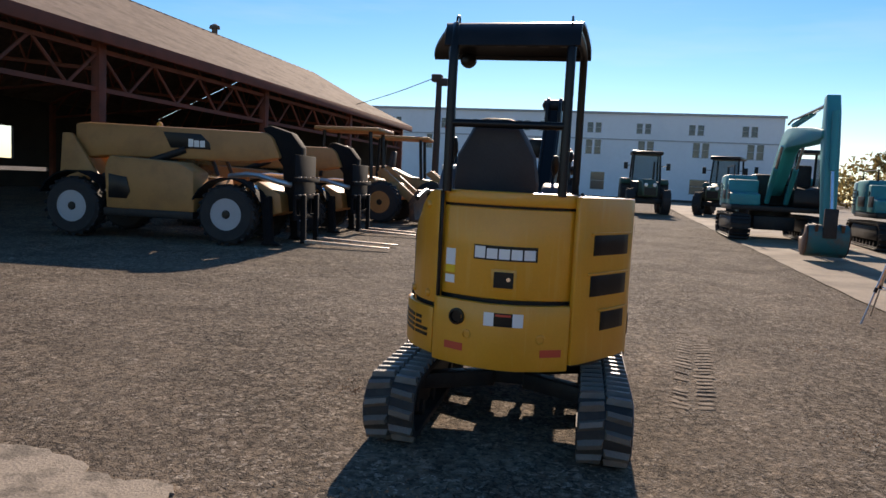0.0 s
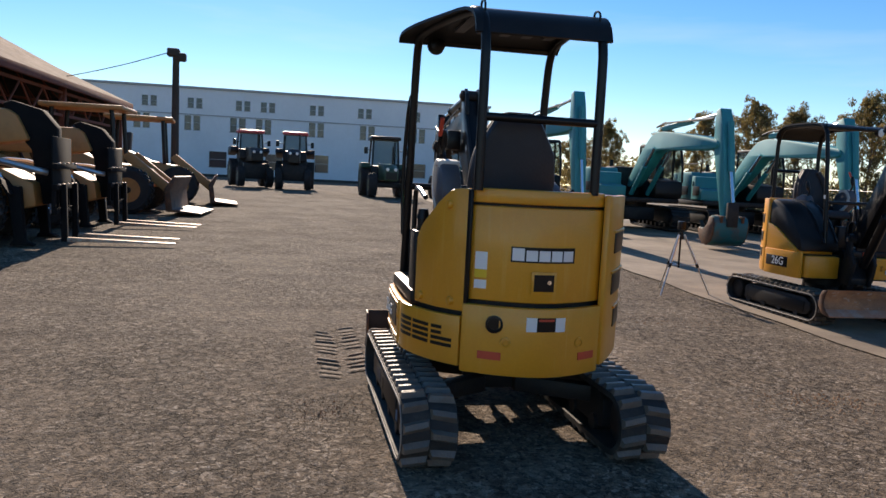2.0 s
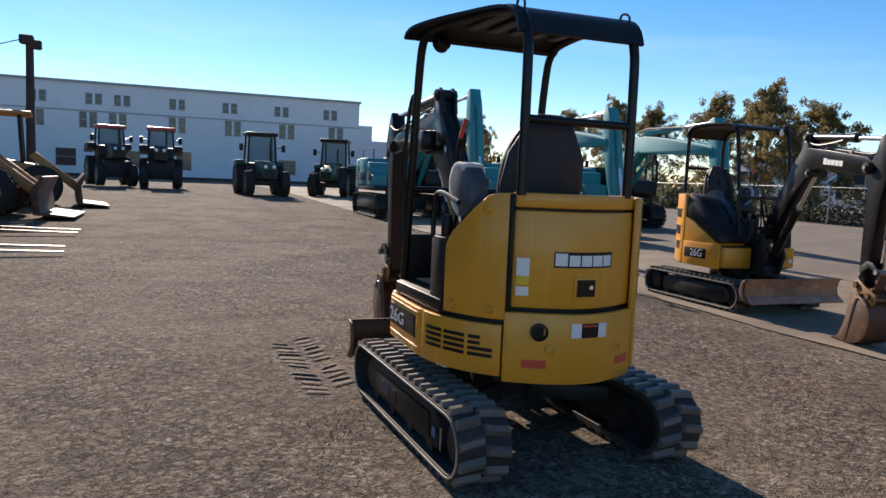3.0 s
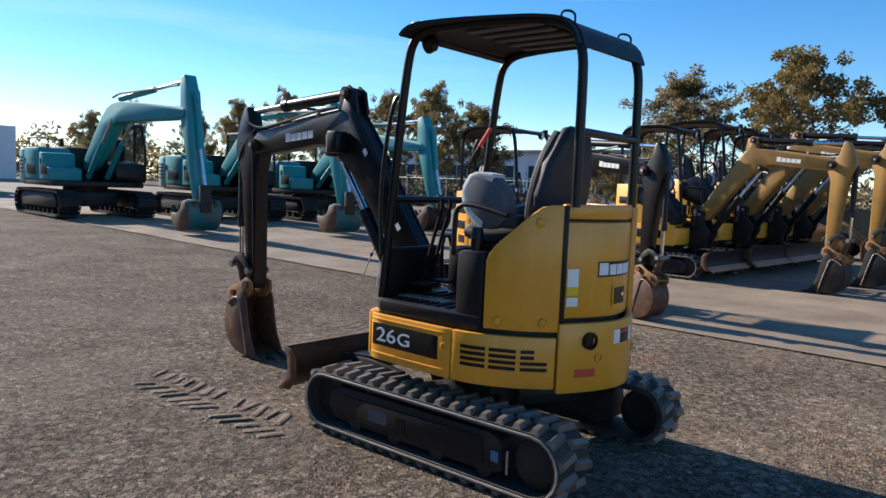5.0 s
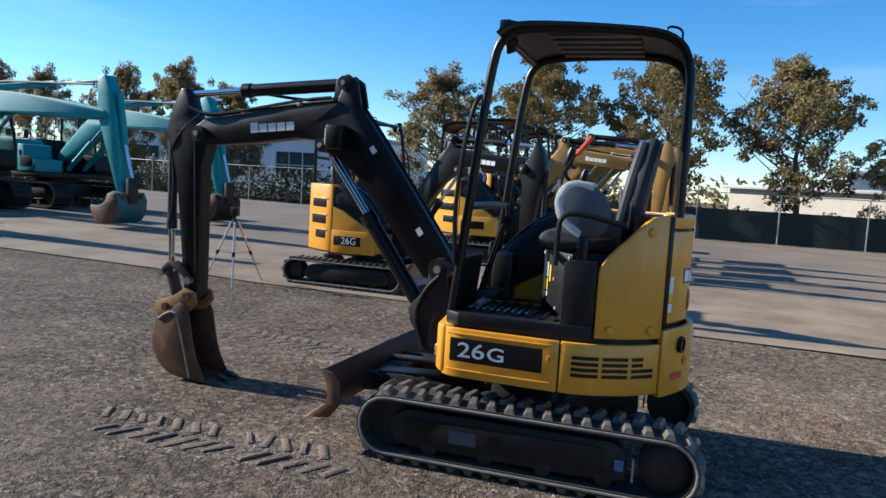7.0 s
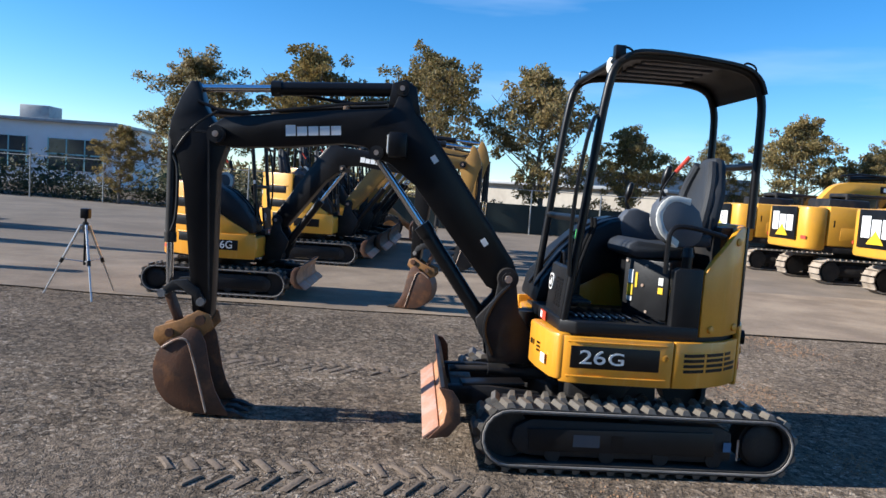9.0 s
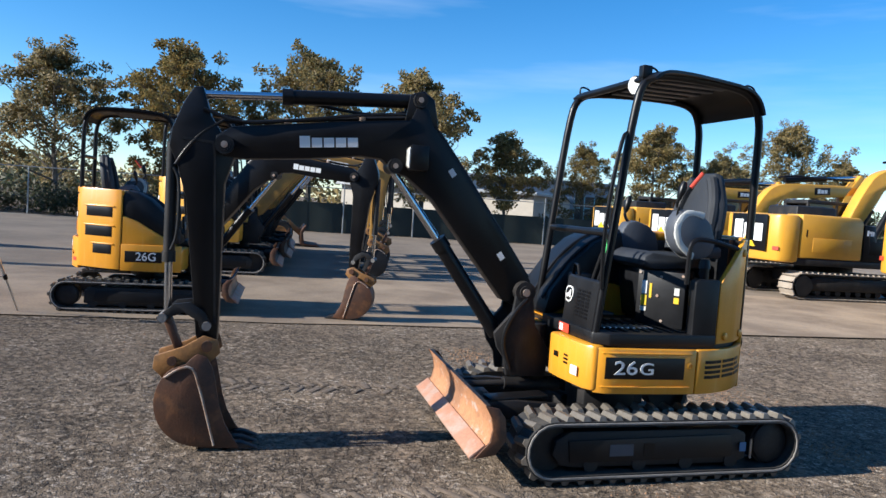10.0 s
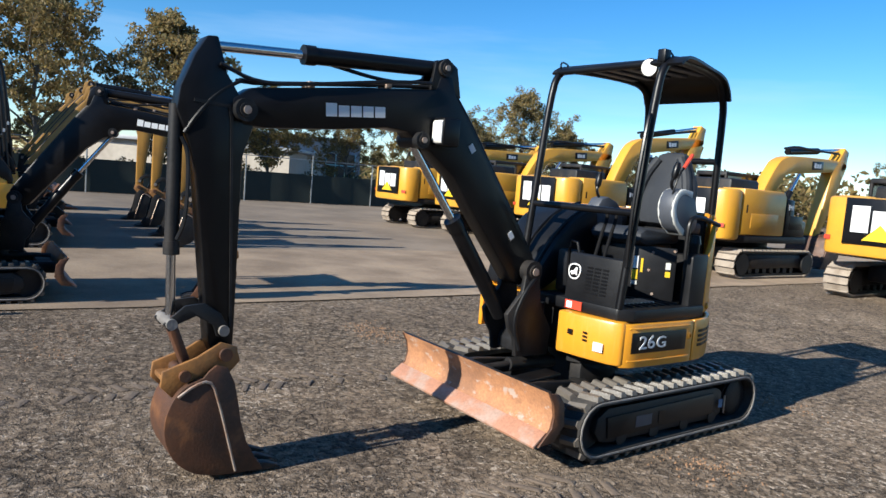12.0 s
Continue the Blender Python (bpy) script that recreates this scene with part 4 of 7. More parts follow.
def mini_excavator(m, label, group, yellow=None, arm_paint=None, fine=True, number="", swing=0.0, grimy=False):
    yellow, arm_paint = yellow or YELLOW, arm_paint or BLACK
    root = thing("mini_excavator", m, label, "excavator", group)
    for side in (-1, 1):
        rubber_track(root, side, fine)
    b = bm_new()
    prism(b, [(-0.16, -0.20), (0.16, -0.20), (0.20, 0.0), (0.16, 0.22), (-0.16, 0.22), (-0.20, 0.0)], 0.22, 0.45, 0.02, "z")
    for s in (-1, 1):
        for near, far in ((0.20, 0.42), (-0.18, -0.46)):
            prism(b, [(s * 0.10, near - 0.07), (s * 0.10, near + 0.07), (s * 0.56, far + 0.06), (s * 0.56, far - 0.06)], 0.21, 0.32, 0.012, "z")
    part("undercarriage", b, STEEL, root)
    b = bm_new()
    cyl(b, (0, 0, 0.435), (0, 0, 0.54), 0.28, n=32)
    part("swing_bearing", b, STEEL, root)
    blade_parts(root, STEEL if grimy else RUST)
    # house: dark core, yellow panels round it
    b = bm_new()
    core = left_path(0.42, -0.23, 8) + left_path(-0.26, -0.86, 10) + rear_path(-0.38, 0.38, 12) + mirror(left_path(-0.26, -0.86, 10)) + mirror(left_path(0.42, -0.23, 8))
    core = [(x * 0.93, y * 0.955) for x, y in core]
    prism(b, core, 0.53, 0.86, 0, "z")
    part("platform", b, STEEL, root)
    z0, z1 = 0.545, 0.835
    b = bm_new()
    strip(b, left_path(0.43, -0.29, 12), z0, z1, 0.035, -0.002, 0.008)
    left = part("side_panel", b, yellow, root)
    b = bm_new()
    strip(b, left_path(0.37, -0.20, 10), 0.642, 0.780, 0.0, -0.0065, 0.002)
    part("name_plate", b, BLACK, left)
    for zz in (0.585, 0.80):
        b = bm_new()
        strip(b, left_path(0.39, -0.25, 10), zz, zz + 0.012, 0.0, -0.010, 0.004)
        part("panel_rib", b, yellow, left)
    b = bm_new()
    turned(b, [(0.028, 0), (0.026, 0.012), (0.014, 0.014), (0.012, 0.006), (0.004, 0.006)], (-0.708, -0.243, 0.73), (-0.76, -0.243, 0.73), 16)
    part("panel_lock", b, yellow, left)
    if number:
        lettering("number", number[:2], 0.122, face((-0.715, 0.232, 0.711), (0, -1, 0), (0, 0, 1)) @ Matrix.Diagonal((1.45, 1, 1, 1)), WHITE, left)
        lettering("number", number[2:], 0.108, face((-0.717, 0.078, 0.706), (0, -1, 0), (0, 0, 1)) @ Matrix.Diagonal((1.45, 1, 1, 1)), WHITE, left)
    b = bm_new()
    strip(b, left_path(-0.298, -0.842, 16), z0, z1, 0.035, -0.002, 0.008)
    rear_left = part("side_panel", b, yellow, root)
    for i, zz in enumerate((0.645, 0.678, 0.711, 0.744)):
        for y0, y1 in ((-0.365, -0.515), (-0.535, -0.675), (-0.695, -0.81 if i < 2 else -0.755)):
            b = bm_new()
            strip(b, left_path(y0, y1, 7), zz, zz + 0.02, 0.0, -0.005)
            part("vent_slot", b, BLACK, rear_left)
    # front cover beside the boom
    b = bm_new()
    prism(b, [(-0.668, 0.44), (-0.60, 0.485), (-0.36, 0.52), (-0.17, 0.53), (-0.16, 0.45), (-0.22, 0.38), (-0.66, 0.36)], z0 + 0.01, z1 + 0.01, 0.02, "z")
    cover = part("front_cover", b, yellow, root)
    for x, zz, w, h, mt in ((-0.30, 0.72, 0.035, 0.035, BLACK), (-0.42, 0.735, 0.03, 0.012, BLACK), (-0.42, 0.71, 0.03, 0.012, BLACK), (-0.42, 0.685, 0.03, 0.012, BLACK), (-0.53, 0.66, 0.075, 0.06, WHITE)):
        b = bm_new()
        plate(b, face((x, 0.50 - (x + 0.6) * -0.12 + 0.004, zz), (1, 0.12, 0), (0, 0, 1)), w, h, 0.004)
        part("cover_decal", b, mt, cover)
    b = bm_new()
    prism(b, [(0.20, 0.50), (0.40, 0.50), (0.62, 0.46), (0.67, 0.41), (0.66, 0.35), (0.22, 0.36)], z0 + 0.01, z1 + 0.01, 0.02, "z")
    part("front_cover", b, yellow, root)
    # right side of the skirt
    b = bm_new()
    strip(b, [(0.7625, -0.292)] + FLANK[7:], z0, z1 + 0.05, 0.035, -0.002, 0.008)
    right = part("side_panel", b, yellow, root)
    b = bm_new()
    strip(b, [(0.767, -0.24), (0.77, -0.05), (0.77, 0.22)], 0.66, 0.80, 0.0, -0.0065, 0.002)
    part("name_plate", b, BLACK, right)
    if number:
        lettering("number", number, 0.15, face((0.7775, 0.02, 0.73), (0, 1, 0), (0, 0, 1)), WHITE, right)
    # counterweight round the tail
    b = bm_new()
    strip(b, [(-0.436, -0.852)] + rear_path(-0.40, 0.40, 18), 0.52, 0.915, 0.04, -0.004, 0.010)
    tail = part("counterweight", b, yellow, root)
    b = bm_new()
    strip(b, FLANK[:7], z0 + 0.01, 1.565, 0.04, -0.002, 0.012)
    corner = part("rear_corner_panel", b, yellow, root)
    for zz, h, k0, k1 in ((1.215, 0.125, 0.22, 0.82), (0.965, 0.13, 0.20, 0.82), (0.745, 0.12, 0.40, 0.82)):
        b = bm_new()
        strip(b, [on_flank(k0 + (k1 - k0) * k / 5) for k in range(6)], zz, zz + h, 0.0, -0.007, 0.002)
        part("vent", b, BLACK, corner)
        b = bm_new()
        strip(b, [on_flank(k0 - 0.05 + (k1 - k0 + 0.1) * k / 5) for k in range(6)], zz + h, zz + h + 0.016, 0.0, -0.014, 0.005)
        part("vent_lip", b, yellow, corner)
    b = bm_new()
    prism(b, [(0.40, -0.84), (0.60, -0.58), (0.73, -0.34), (0.74, -0.28), (0.20, -0.28), (0.20, -0.80)], 1.50, 1.56, 0.01, "z")
    part("corner_top", b, yellow, corner)
    b = bm_new()
    turned(b, [(0.05, -0.02), (0.05, 0.008), (0.038, 0.010), (0.036, -0.006), (0.005, -0.006)], (-0.272, -0.968, 0.815), (-0.30, -1.06, 0.815), 20)
    part("exhaust_port", b, BLACK, tail)
    for x in (-0.205, 0.235):
        b = bm_new()
        turned(b, [(0.032, 0), (0.03, 0.014), (0.02, 0.016), (0.018, 0.006), (0.003, 0.006)], (x, np.interp(abs(x), OUT_X[::-1][:10], OUT_Y[::-1][:10]) + 0.002, 0.715), (x * 1.12, -1.09, 0.715), 16)
        part("mounting_boss", b, yellow, tail)
        b = bm_new()
        xx = x - 0.08 if x < 0 else x + 0.06
        strip(b, rear_path(xx - 0.06, xx + 0.06, 5), 0.61, 0.655, 0.0, -0.0075)
        part("reflector", b, RED, tail, "red rear reflector strip")
    for x0, x1, mt in ((-0.10, -0.04, WHITE), (-0.04, 0.07, BLACK), (0.07, 0.13, WHITE)):
        b = bm_new()
        strip(b, rear_path(x0, x1, 4), 0.785, 0.865, 0.0, -0.0075 if mt is WHITE else -0.007)
        part("warning_decal", b, mt, tail)
    b = bm_new()
    strip(b, rear_path(-0.03, 0.06, 4), 0.845, 0.858, 0.0, -0.0085)
    part("decal_band", b, RED, tail)
    # engine door and top cap
    shrink = [(x, y + 0.045) for x, y in rear_path(-0.405, 0.405, 18)]
    b = bm_new()
    strip(b, shrink, 0.935, 1.478, 0.04, 0.0, 0.014)
    door = part("engine_door", b, yellow, root)
    b = bm_new()
    strip(b, [(x, y) for x, y in shrink], 1.492, 1.575, 0.05, -0.004, 0.014)
    part("top_cap", b, yellow, root)
    b = bm_new()
    strip(b, [(x, y + 0.035) for x, y in shrink], 0.90, 1.55, 0.05, 0.0)
    prism(b, [(-0.58, -0.48), (-0.53, -0.62), (-0.38, -0.78), (0.0, -0.90), (0.38, -0.78), (0.54, -0.60), (0.60, -0.42)], 0.86, 1.26, 0, "z")
    prism(b, [(-0.48, -0.64), (-0.36, -0.78), (0.0, -0.90), (0.38, -0.78), (0.50, -0.64)], 1.26, 1.555, 0, "z")
    part("engine_bay", b, STEEL, root)
    dy = -0.985
    on_door = [(x, y + 0.045) for x, y in rear_path(-0.189, 0.189, 9)]
    b = bm_new()
    strip(b, on_door, 1.168, 1.256, 0.0, -0.003)
    backing = part("mark_backing", b, BLACK, door)
    b = bm_new()
    for k in range(5):
        x0 = -0.182 + 0.0735 * k
        strip(b, [(x, y + 0.045) for x, y in rear_path(x0, x0 + 0.064, 3)], 1.178, 1.248 if k == 0 else 1.238, 0.0, -0.0055)
    part("maker_mark", b, WHITE, backing)
    b = bm_new()
    plate(b, face((0.0, dy + 0.0035, 1.055), (1, 0, 0), (0, 0, 1)), 0.15, 0.125, 0.006, 0.003)
    lock = part("latch_frame", b, yellow, door)
    b = bm_new()
    plate(b, face((0.0, dy - 0.002, 1.055), (1, 0, 0), (0, 0, 1)), 0.118, 0.095, 0.004)
    part("latch_plate", b, BLACK, lock)
    b = bm_new()
    cyl(b, (0.03, dy - 0.002, 1.06), (0.03, dy - 0.012, 1.06), 0.013)
    part("latch_knob", b, CHROME, lock)
    for zz, h, mt in ((1.165, 0.10, WHITE), (1.09, 0.045, DECALYEL), (1.03, 0.05, WHITE)):
        b = bm_new()
        strip(b, [(x, y + 0.045) for x, y in rear_path(-0.372, -0.31, 3)], zz - h / 2, zz + h / 2, 0.0, -0.003)
        part("decal", b, mt, door)
    # sloping side panel behind the step
    path = left_path(-0.475, -0.845, 16)
    path = [(x * 0.955, y) for x, y in path]
    tops = [float(np.interp(-y, [0.475, 0.515, 0.75, 0.80], [1.25, 1.32, 1.555, 1.568])) for _, y in path]
    b = bm_new()
    strip(b, path, 0.862, tops, 0.035, -0.002, 0.010)
    slope = part("rear_side_panel", b, yellow, root)
    for y, zz in ((-0.555, 0.912), (-0.775, 0.915), (-0.745, 1.47)):
        x = -float(np.interp(-y, [-v for v in OUT_Y], OUT_X)) * 0.955
        b = bm_new()
        turned(b, [(0.026, -0.01), (0.026, 0.010), (0.021, 0.018), (0.006, 0.021)], (x, y, zz), (x - 0.09, y - 0.03, zz), 12)
        part("panel_bolt", b, yellow, slope)
    (ax, ay), (dx, dy2) = path[-1], shrink[0]
    b = bm_new()
    box(b, (-0.009, -0.016, 0.87), (0.009, 0.012, 1.566), Matrix.Translation(((ax + dx) / 2 - 0.004, (ay + dy2) / 2 - 0.012, 0)) @ Matrix.Rotation(radians(32), 4, "Z"), 0.003)
    part("door_seal", b, BLACK, slope)
    b = bm_new()
    prism(b, [(-0.465, 0.87), (-0.465, 1.29), (-0.31, 1.29), (-0.275, 1.27), (-0.275, 0.87)], -0.66, -0.58, 0.01)
    part("side_tank", b, PLASTIC, root)
    b = bm_new()
    cyl(b, (-0.60, -0.37, 1.29), (-0.60, -0.37, 1.36), 0.035)
    cyl(b, (-0.60, -0.37, 1.36), (-0.60, -0.37, 1.42), 0.042, 0.03)
    part("filler_cap", b, BLACK, root)
    # operator's floor, step and front panel
    b = bm_new()
    prism(b, [(-0.672, -0.46), (-0.672, 0.34), (-0.60, 0.435), (0.12, 0.47), (0.12, -0.46)], 0.845, 0.925, 0.012, "z")
    floor_part = part("step_floor", b, PLASTIC, root)
    for k in range(7):
        b = bm_new()
        box(b, (-0.60, 0.25 - 0.085 * k, 0.925), (-0.10, 0.28 - 0.085 * k, 0.935), None, 0.003)
        part("tread_rib", b, STEEL, floor_part)
    for k in range(9):
        b = bm_new()
        box(b, (-0.53, 0.30 - 0.045 * k, 0.934), (-0.40, 0.318 - 0.045 * k, 0.944), None, 0.003)
        part("step_cleat", b, ALU, floor_part, "bare metal step cleat")
    b = bm_new()
    prism(b, [(0.42, 0.90), (0.39, 1.235), (0.365, 1.245), (0.355, 1.22), (0.39, 0.90)], -0.60, -0.11, 0.01)
    panel = part("front_panel", b, PLASTIC, root, "black front panel with slotted vents")
    tilt = face((0, 0.4055, 1.07), (-1, 0, 0), (0, -0.0892, 0.996))
    for col in range(3):
        for row in range(8):
            b = bm_new()
            plate(b, tilt @ Matrix.Translation((0.31 + col * 0.068, -0.085 + row * 0.024, 0)), 0.052, 0.013, 0.002)
            part("grille_slot", b, BLACK, panel)
    b = bm_new()
    oct_pts = rounded([(-0.05, -0.06), (0.05, -0.06), (0.062, 0.05), (-0.062, 0.05)], 2)
    spot = tilt @ Matrix.Translation((0.175, 0.045, 0))
    flat_shape(b, spot, oct_pts, 0.005)
    badge = part("badge", b, WHITE, panel, "white maker's badge")
    b = bm_new()
    flat_shape(b, spot, rounded([(-0.04, -0.05), (0.04, -0.05), (0.052, 0.04), (-0.052, 0.04)], 2), 0.0065)
    part("badge_field", b, BLACK, badge)
    b = bm_new()
    flat_shape(b, spot, rounded([(-0.04, -0.005), (-0.005, 0.0), (0.015, 0.03), (0.03, 0.02), (0.025, -0.01), (0.035, -0.035), (0.005, -0.02), (-0.02, -0.035)], 1), 0.008)
    part("badge_shape", b, WHITE, badge)
    b = bm_new()
    plate(b, face((-0.24, 0.457, 0.886), (-1, 0, 0), (0, 0, 1)), 0.15, 0.06, 0.005)
    part("warning_decal", b, RED, panel)
    b = bm_new()
    plate(b, face((-0.205, 0.459, 0.886), (-1, 0, 0), (0, 0, 1)), 0.05, 0.045, 0.006)
    part("warning_decal", b, WHITE, panel)
    b = bm_new()
    slant = face((-0.375, -0.20, 1.12), (-0.78, -0.62, 0), (0, 0, 1))
    plate(b, slant @ Matrix.Translation((0, 0, -0.02)), 0.34, 0.38, 0.03, 0.008)
    inner = part("inner_panel", b, PLASTIC, root)
    for u, v, w, h, mt in ((-0.115, 0.07, 0.036, 0.09, WHITE), (-0.115, -0.02, 0.042, 0.07, DECALYEL), (-0.07, 0.05, 0.016, 0.10, DECALYEL), (-0.115, -0.08, 0.042, 0.03, PALEGREY), (0.115, 0.06, 0.035, 0.05, PALEGREY), (0.115, 0.0, 0.035, 0.04, DECALYEL)):
        b = bm_new()
        plate(b, slant @ Matrix.Translation((u, v, 0.0115)), w, h, 0.003)
        part("decal", b, mt, inner)
    for u, v in ((-0.15, 0.17), (0.15, 0.17), (0.0, 0.15), (0.02, -0.15), (-0.02, 0.02)):
        b = bm_new()
        cyl(b, slant @ Vector((u, v, 0.01)), slant @ Vector((u, v, 0.018)), 0.01, n=10)
        part("screw", b, SCRAPED, inner)
    b = bm_new()
    tube(b, smoothed([(-0.12, 0.30, 1.02), (-0.12, 0.31, 1.30), (-0.02, 0.31, 1.31), (-0.02, 0.30, 1.02)], 1), 0.012, 8)
    part("pedal_guard", b, BLACK, root)
    b = bm_new()
    box(b, (-0.06, 0.16, 0.93), (0.10, 0.30, 1.24), None, 0.02)
    part("valve_box", b, PLASTIC, root)
    b = bm_new()
    tube(b, smoothed([(-0.63, -0.60, 1.50), (-0.63, -0.37, 1.55), (-0.63, -0.23, 1.545), (-0.63, -0.22, 1.40), (-0.63, -0.22, 1.25)], 2), 0.016, 8)
    part("arm_rail", b, BLACK, root)
    for x in (-0.30, -0.22):
        b = bm_new()
        tube(b, smoothed([(x, 0.33, 0.95), (x, 0.22, 1.35), (x, 0.16, 1.50), (x, 0.17, 1.56)], 1), 0.012, 8)
        part("travel_lever", b, MATTE, root)
    for x in (-0.36, -0.16):
        b = bm_new()
        box(b, (x - 0.06, 0.18, 1.00), (x + 0.06, 0.32, 1.02), pose(0, 0, 0, 0, 0, 0), 0.006)
        part("pedal", b, STEEL, root)
    # right-hand cowl over tank and valves
    b = bm_new()
    prism(b, [(-0.29, 0.86), (-0.29, 1.24), (-0.27, 1.24), (-0.10, 1.18), (0.14, 1.04), (0.36, 0.92), (0.36, 0.86)], 0.20, 0.76, 0.03)
    part("tank_cover", b, yellow, root)
    b = bm_new()
    prism(b, [(-0.30, 1.10), (-0.30, 1.54), (-0.22, 1.565), (-0.10, 1.54), (0.06, 1.46), (0.24, 1.30), (0.40, 1.08), (0.45, 0.90), (0.36, 0.90), (0.10, 1.04), (-0.12, 1.16)], 0.16, 0.745, 0.05)
    part("cowl", b, PLASTIC, root, "black rounded plastic cowl")
    for s in (0.22, 0.42):
        b = bm_new()
        tube(b, smoothed([(s, -0.26, 1.575), (s, 0.02, 1.50), (s, 0.25, 1.31), (s, 0.44, 1.02)], 2), 0.012, 8)
        part("cowl_rib", b, BLACK, root)
    seat_parts(root, -0.12)
    canopy_parts(root)
    dig_arm(root, arm_paint, swing - 2.1, WHITE, STEEL if grimy else DARKRUST)
    return root


SIZE = Matrix.Translation((0, -0.05, 0)) @ Matrix.Diagonal((0.93, 0.90, 0.93, 1))
main_digger = mini_excavator(pose(-0.36, 4.5, 0, 0, 0, 2.0) @ SIZE, "yellow and black compact tracked excavator with open canopy standing on asphalt", "compact excavators", number="26G")
b = bm_new()
tube(b, smoothed([(-0.575, 0.345, 1.53), (-0.59, 0.365, 1.46), (-0.583, 0.36, 1.38), (-0.59, 0.372, 1.28)], 2), 0.015, 8)
part("ribbon", b, GREEN, main_digger, "bright green ribbon tied to the rail")

# ---- full-size tracked excavator, same axes as the compact one ----
def steel_track(parent, x0, x1, front, back, radius, worn):
    loop = belt_loop(front, back, radius, 0.04, 8)
    inner = belt_loop(front, back, radius - 0.06, 0.10, 8)
    b = bm_new()
    n = len(loop)
    rows = [[b.verts.new((x, *p)) for x, p in ((x0 + 0.06, loop[i]), (x1 - 0.06, loop[i]), (x1 - 0.06, inner[i]), (x0 + 0.06, inner[i]))] for i in range(n)]
    for i in range(n):
        r, s = rows[i], rows[(i + 1) % n]
        for k in range(4):
            b.faces.new((r[k], r[(k + 1) % 4], s[(k + 1) % 4], s[k]))
    track = part("track", b, STEEL, parent, "steel crawler track with grouser shoes")
    shoe = bm_new()
    box(shoe, (x0, -0.060, -0.01), (x1, 0.063, 0.014))
    box(shoe, (x0, -0.060, 0.014), (x1, -0.044, 0.038))
    me = mesh_of("shoe", shoe, worn, smooth=0)
    for y, z, ang in around(loop, int((front - back + 3.1 * radius) * 14)):
        s = new("shoe", me)
        s.parent = track
        s.matrix_basis = Matrix.Translation((0, y, z)) @ Matrix.Rotation(ang - math.pi / 2, 4, "X")
    b = bm_new()
    q = radius / 0.35
    prism(b, [(front - 0.1, 0.28 * q), (front, 0.45 * q), (front - 0.25, 0.66 * q), (back + 0.3, 0.66 * q), (back + 0.1, 0.5 * q), (back + 0.2, 0.26 * q)], x0 + 0.12, x1 - 0.05, 0.03)
    part("side_frame", b, STEEL, track)
    for y, nm in ((front, "idler"), (back, "sprocket")):
        b = bm_new()
        turned(b, [(0.05, -0.02), (radius - 0.07, 0.0), (radius - 0.09, 0.30), (0.22, 0.33), (0.05, 0.33)], (x0 + 0.13, y, radius + 0.04), (x1, y, radius + 0.04), 20)
        part(nm, b, STEEL, track)
    for k in range(7):
        y = back + 0.45 + (front - back - 0.9) * k / 6
        b = bm_new()
        cyl(b, (x0 + 0.15, y, 0.17), (x1 - 0.08, y, 0.17), 0.075, n=12)
        part("roller", b, STEEL, track)


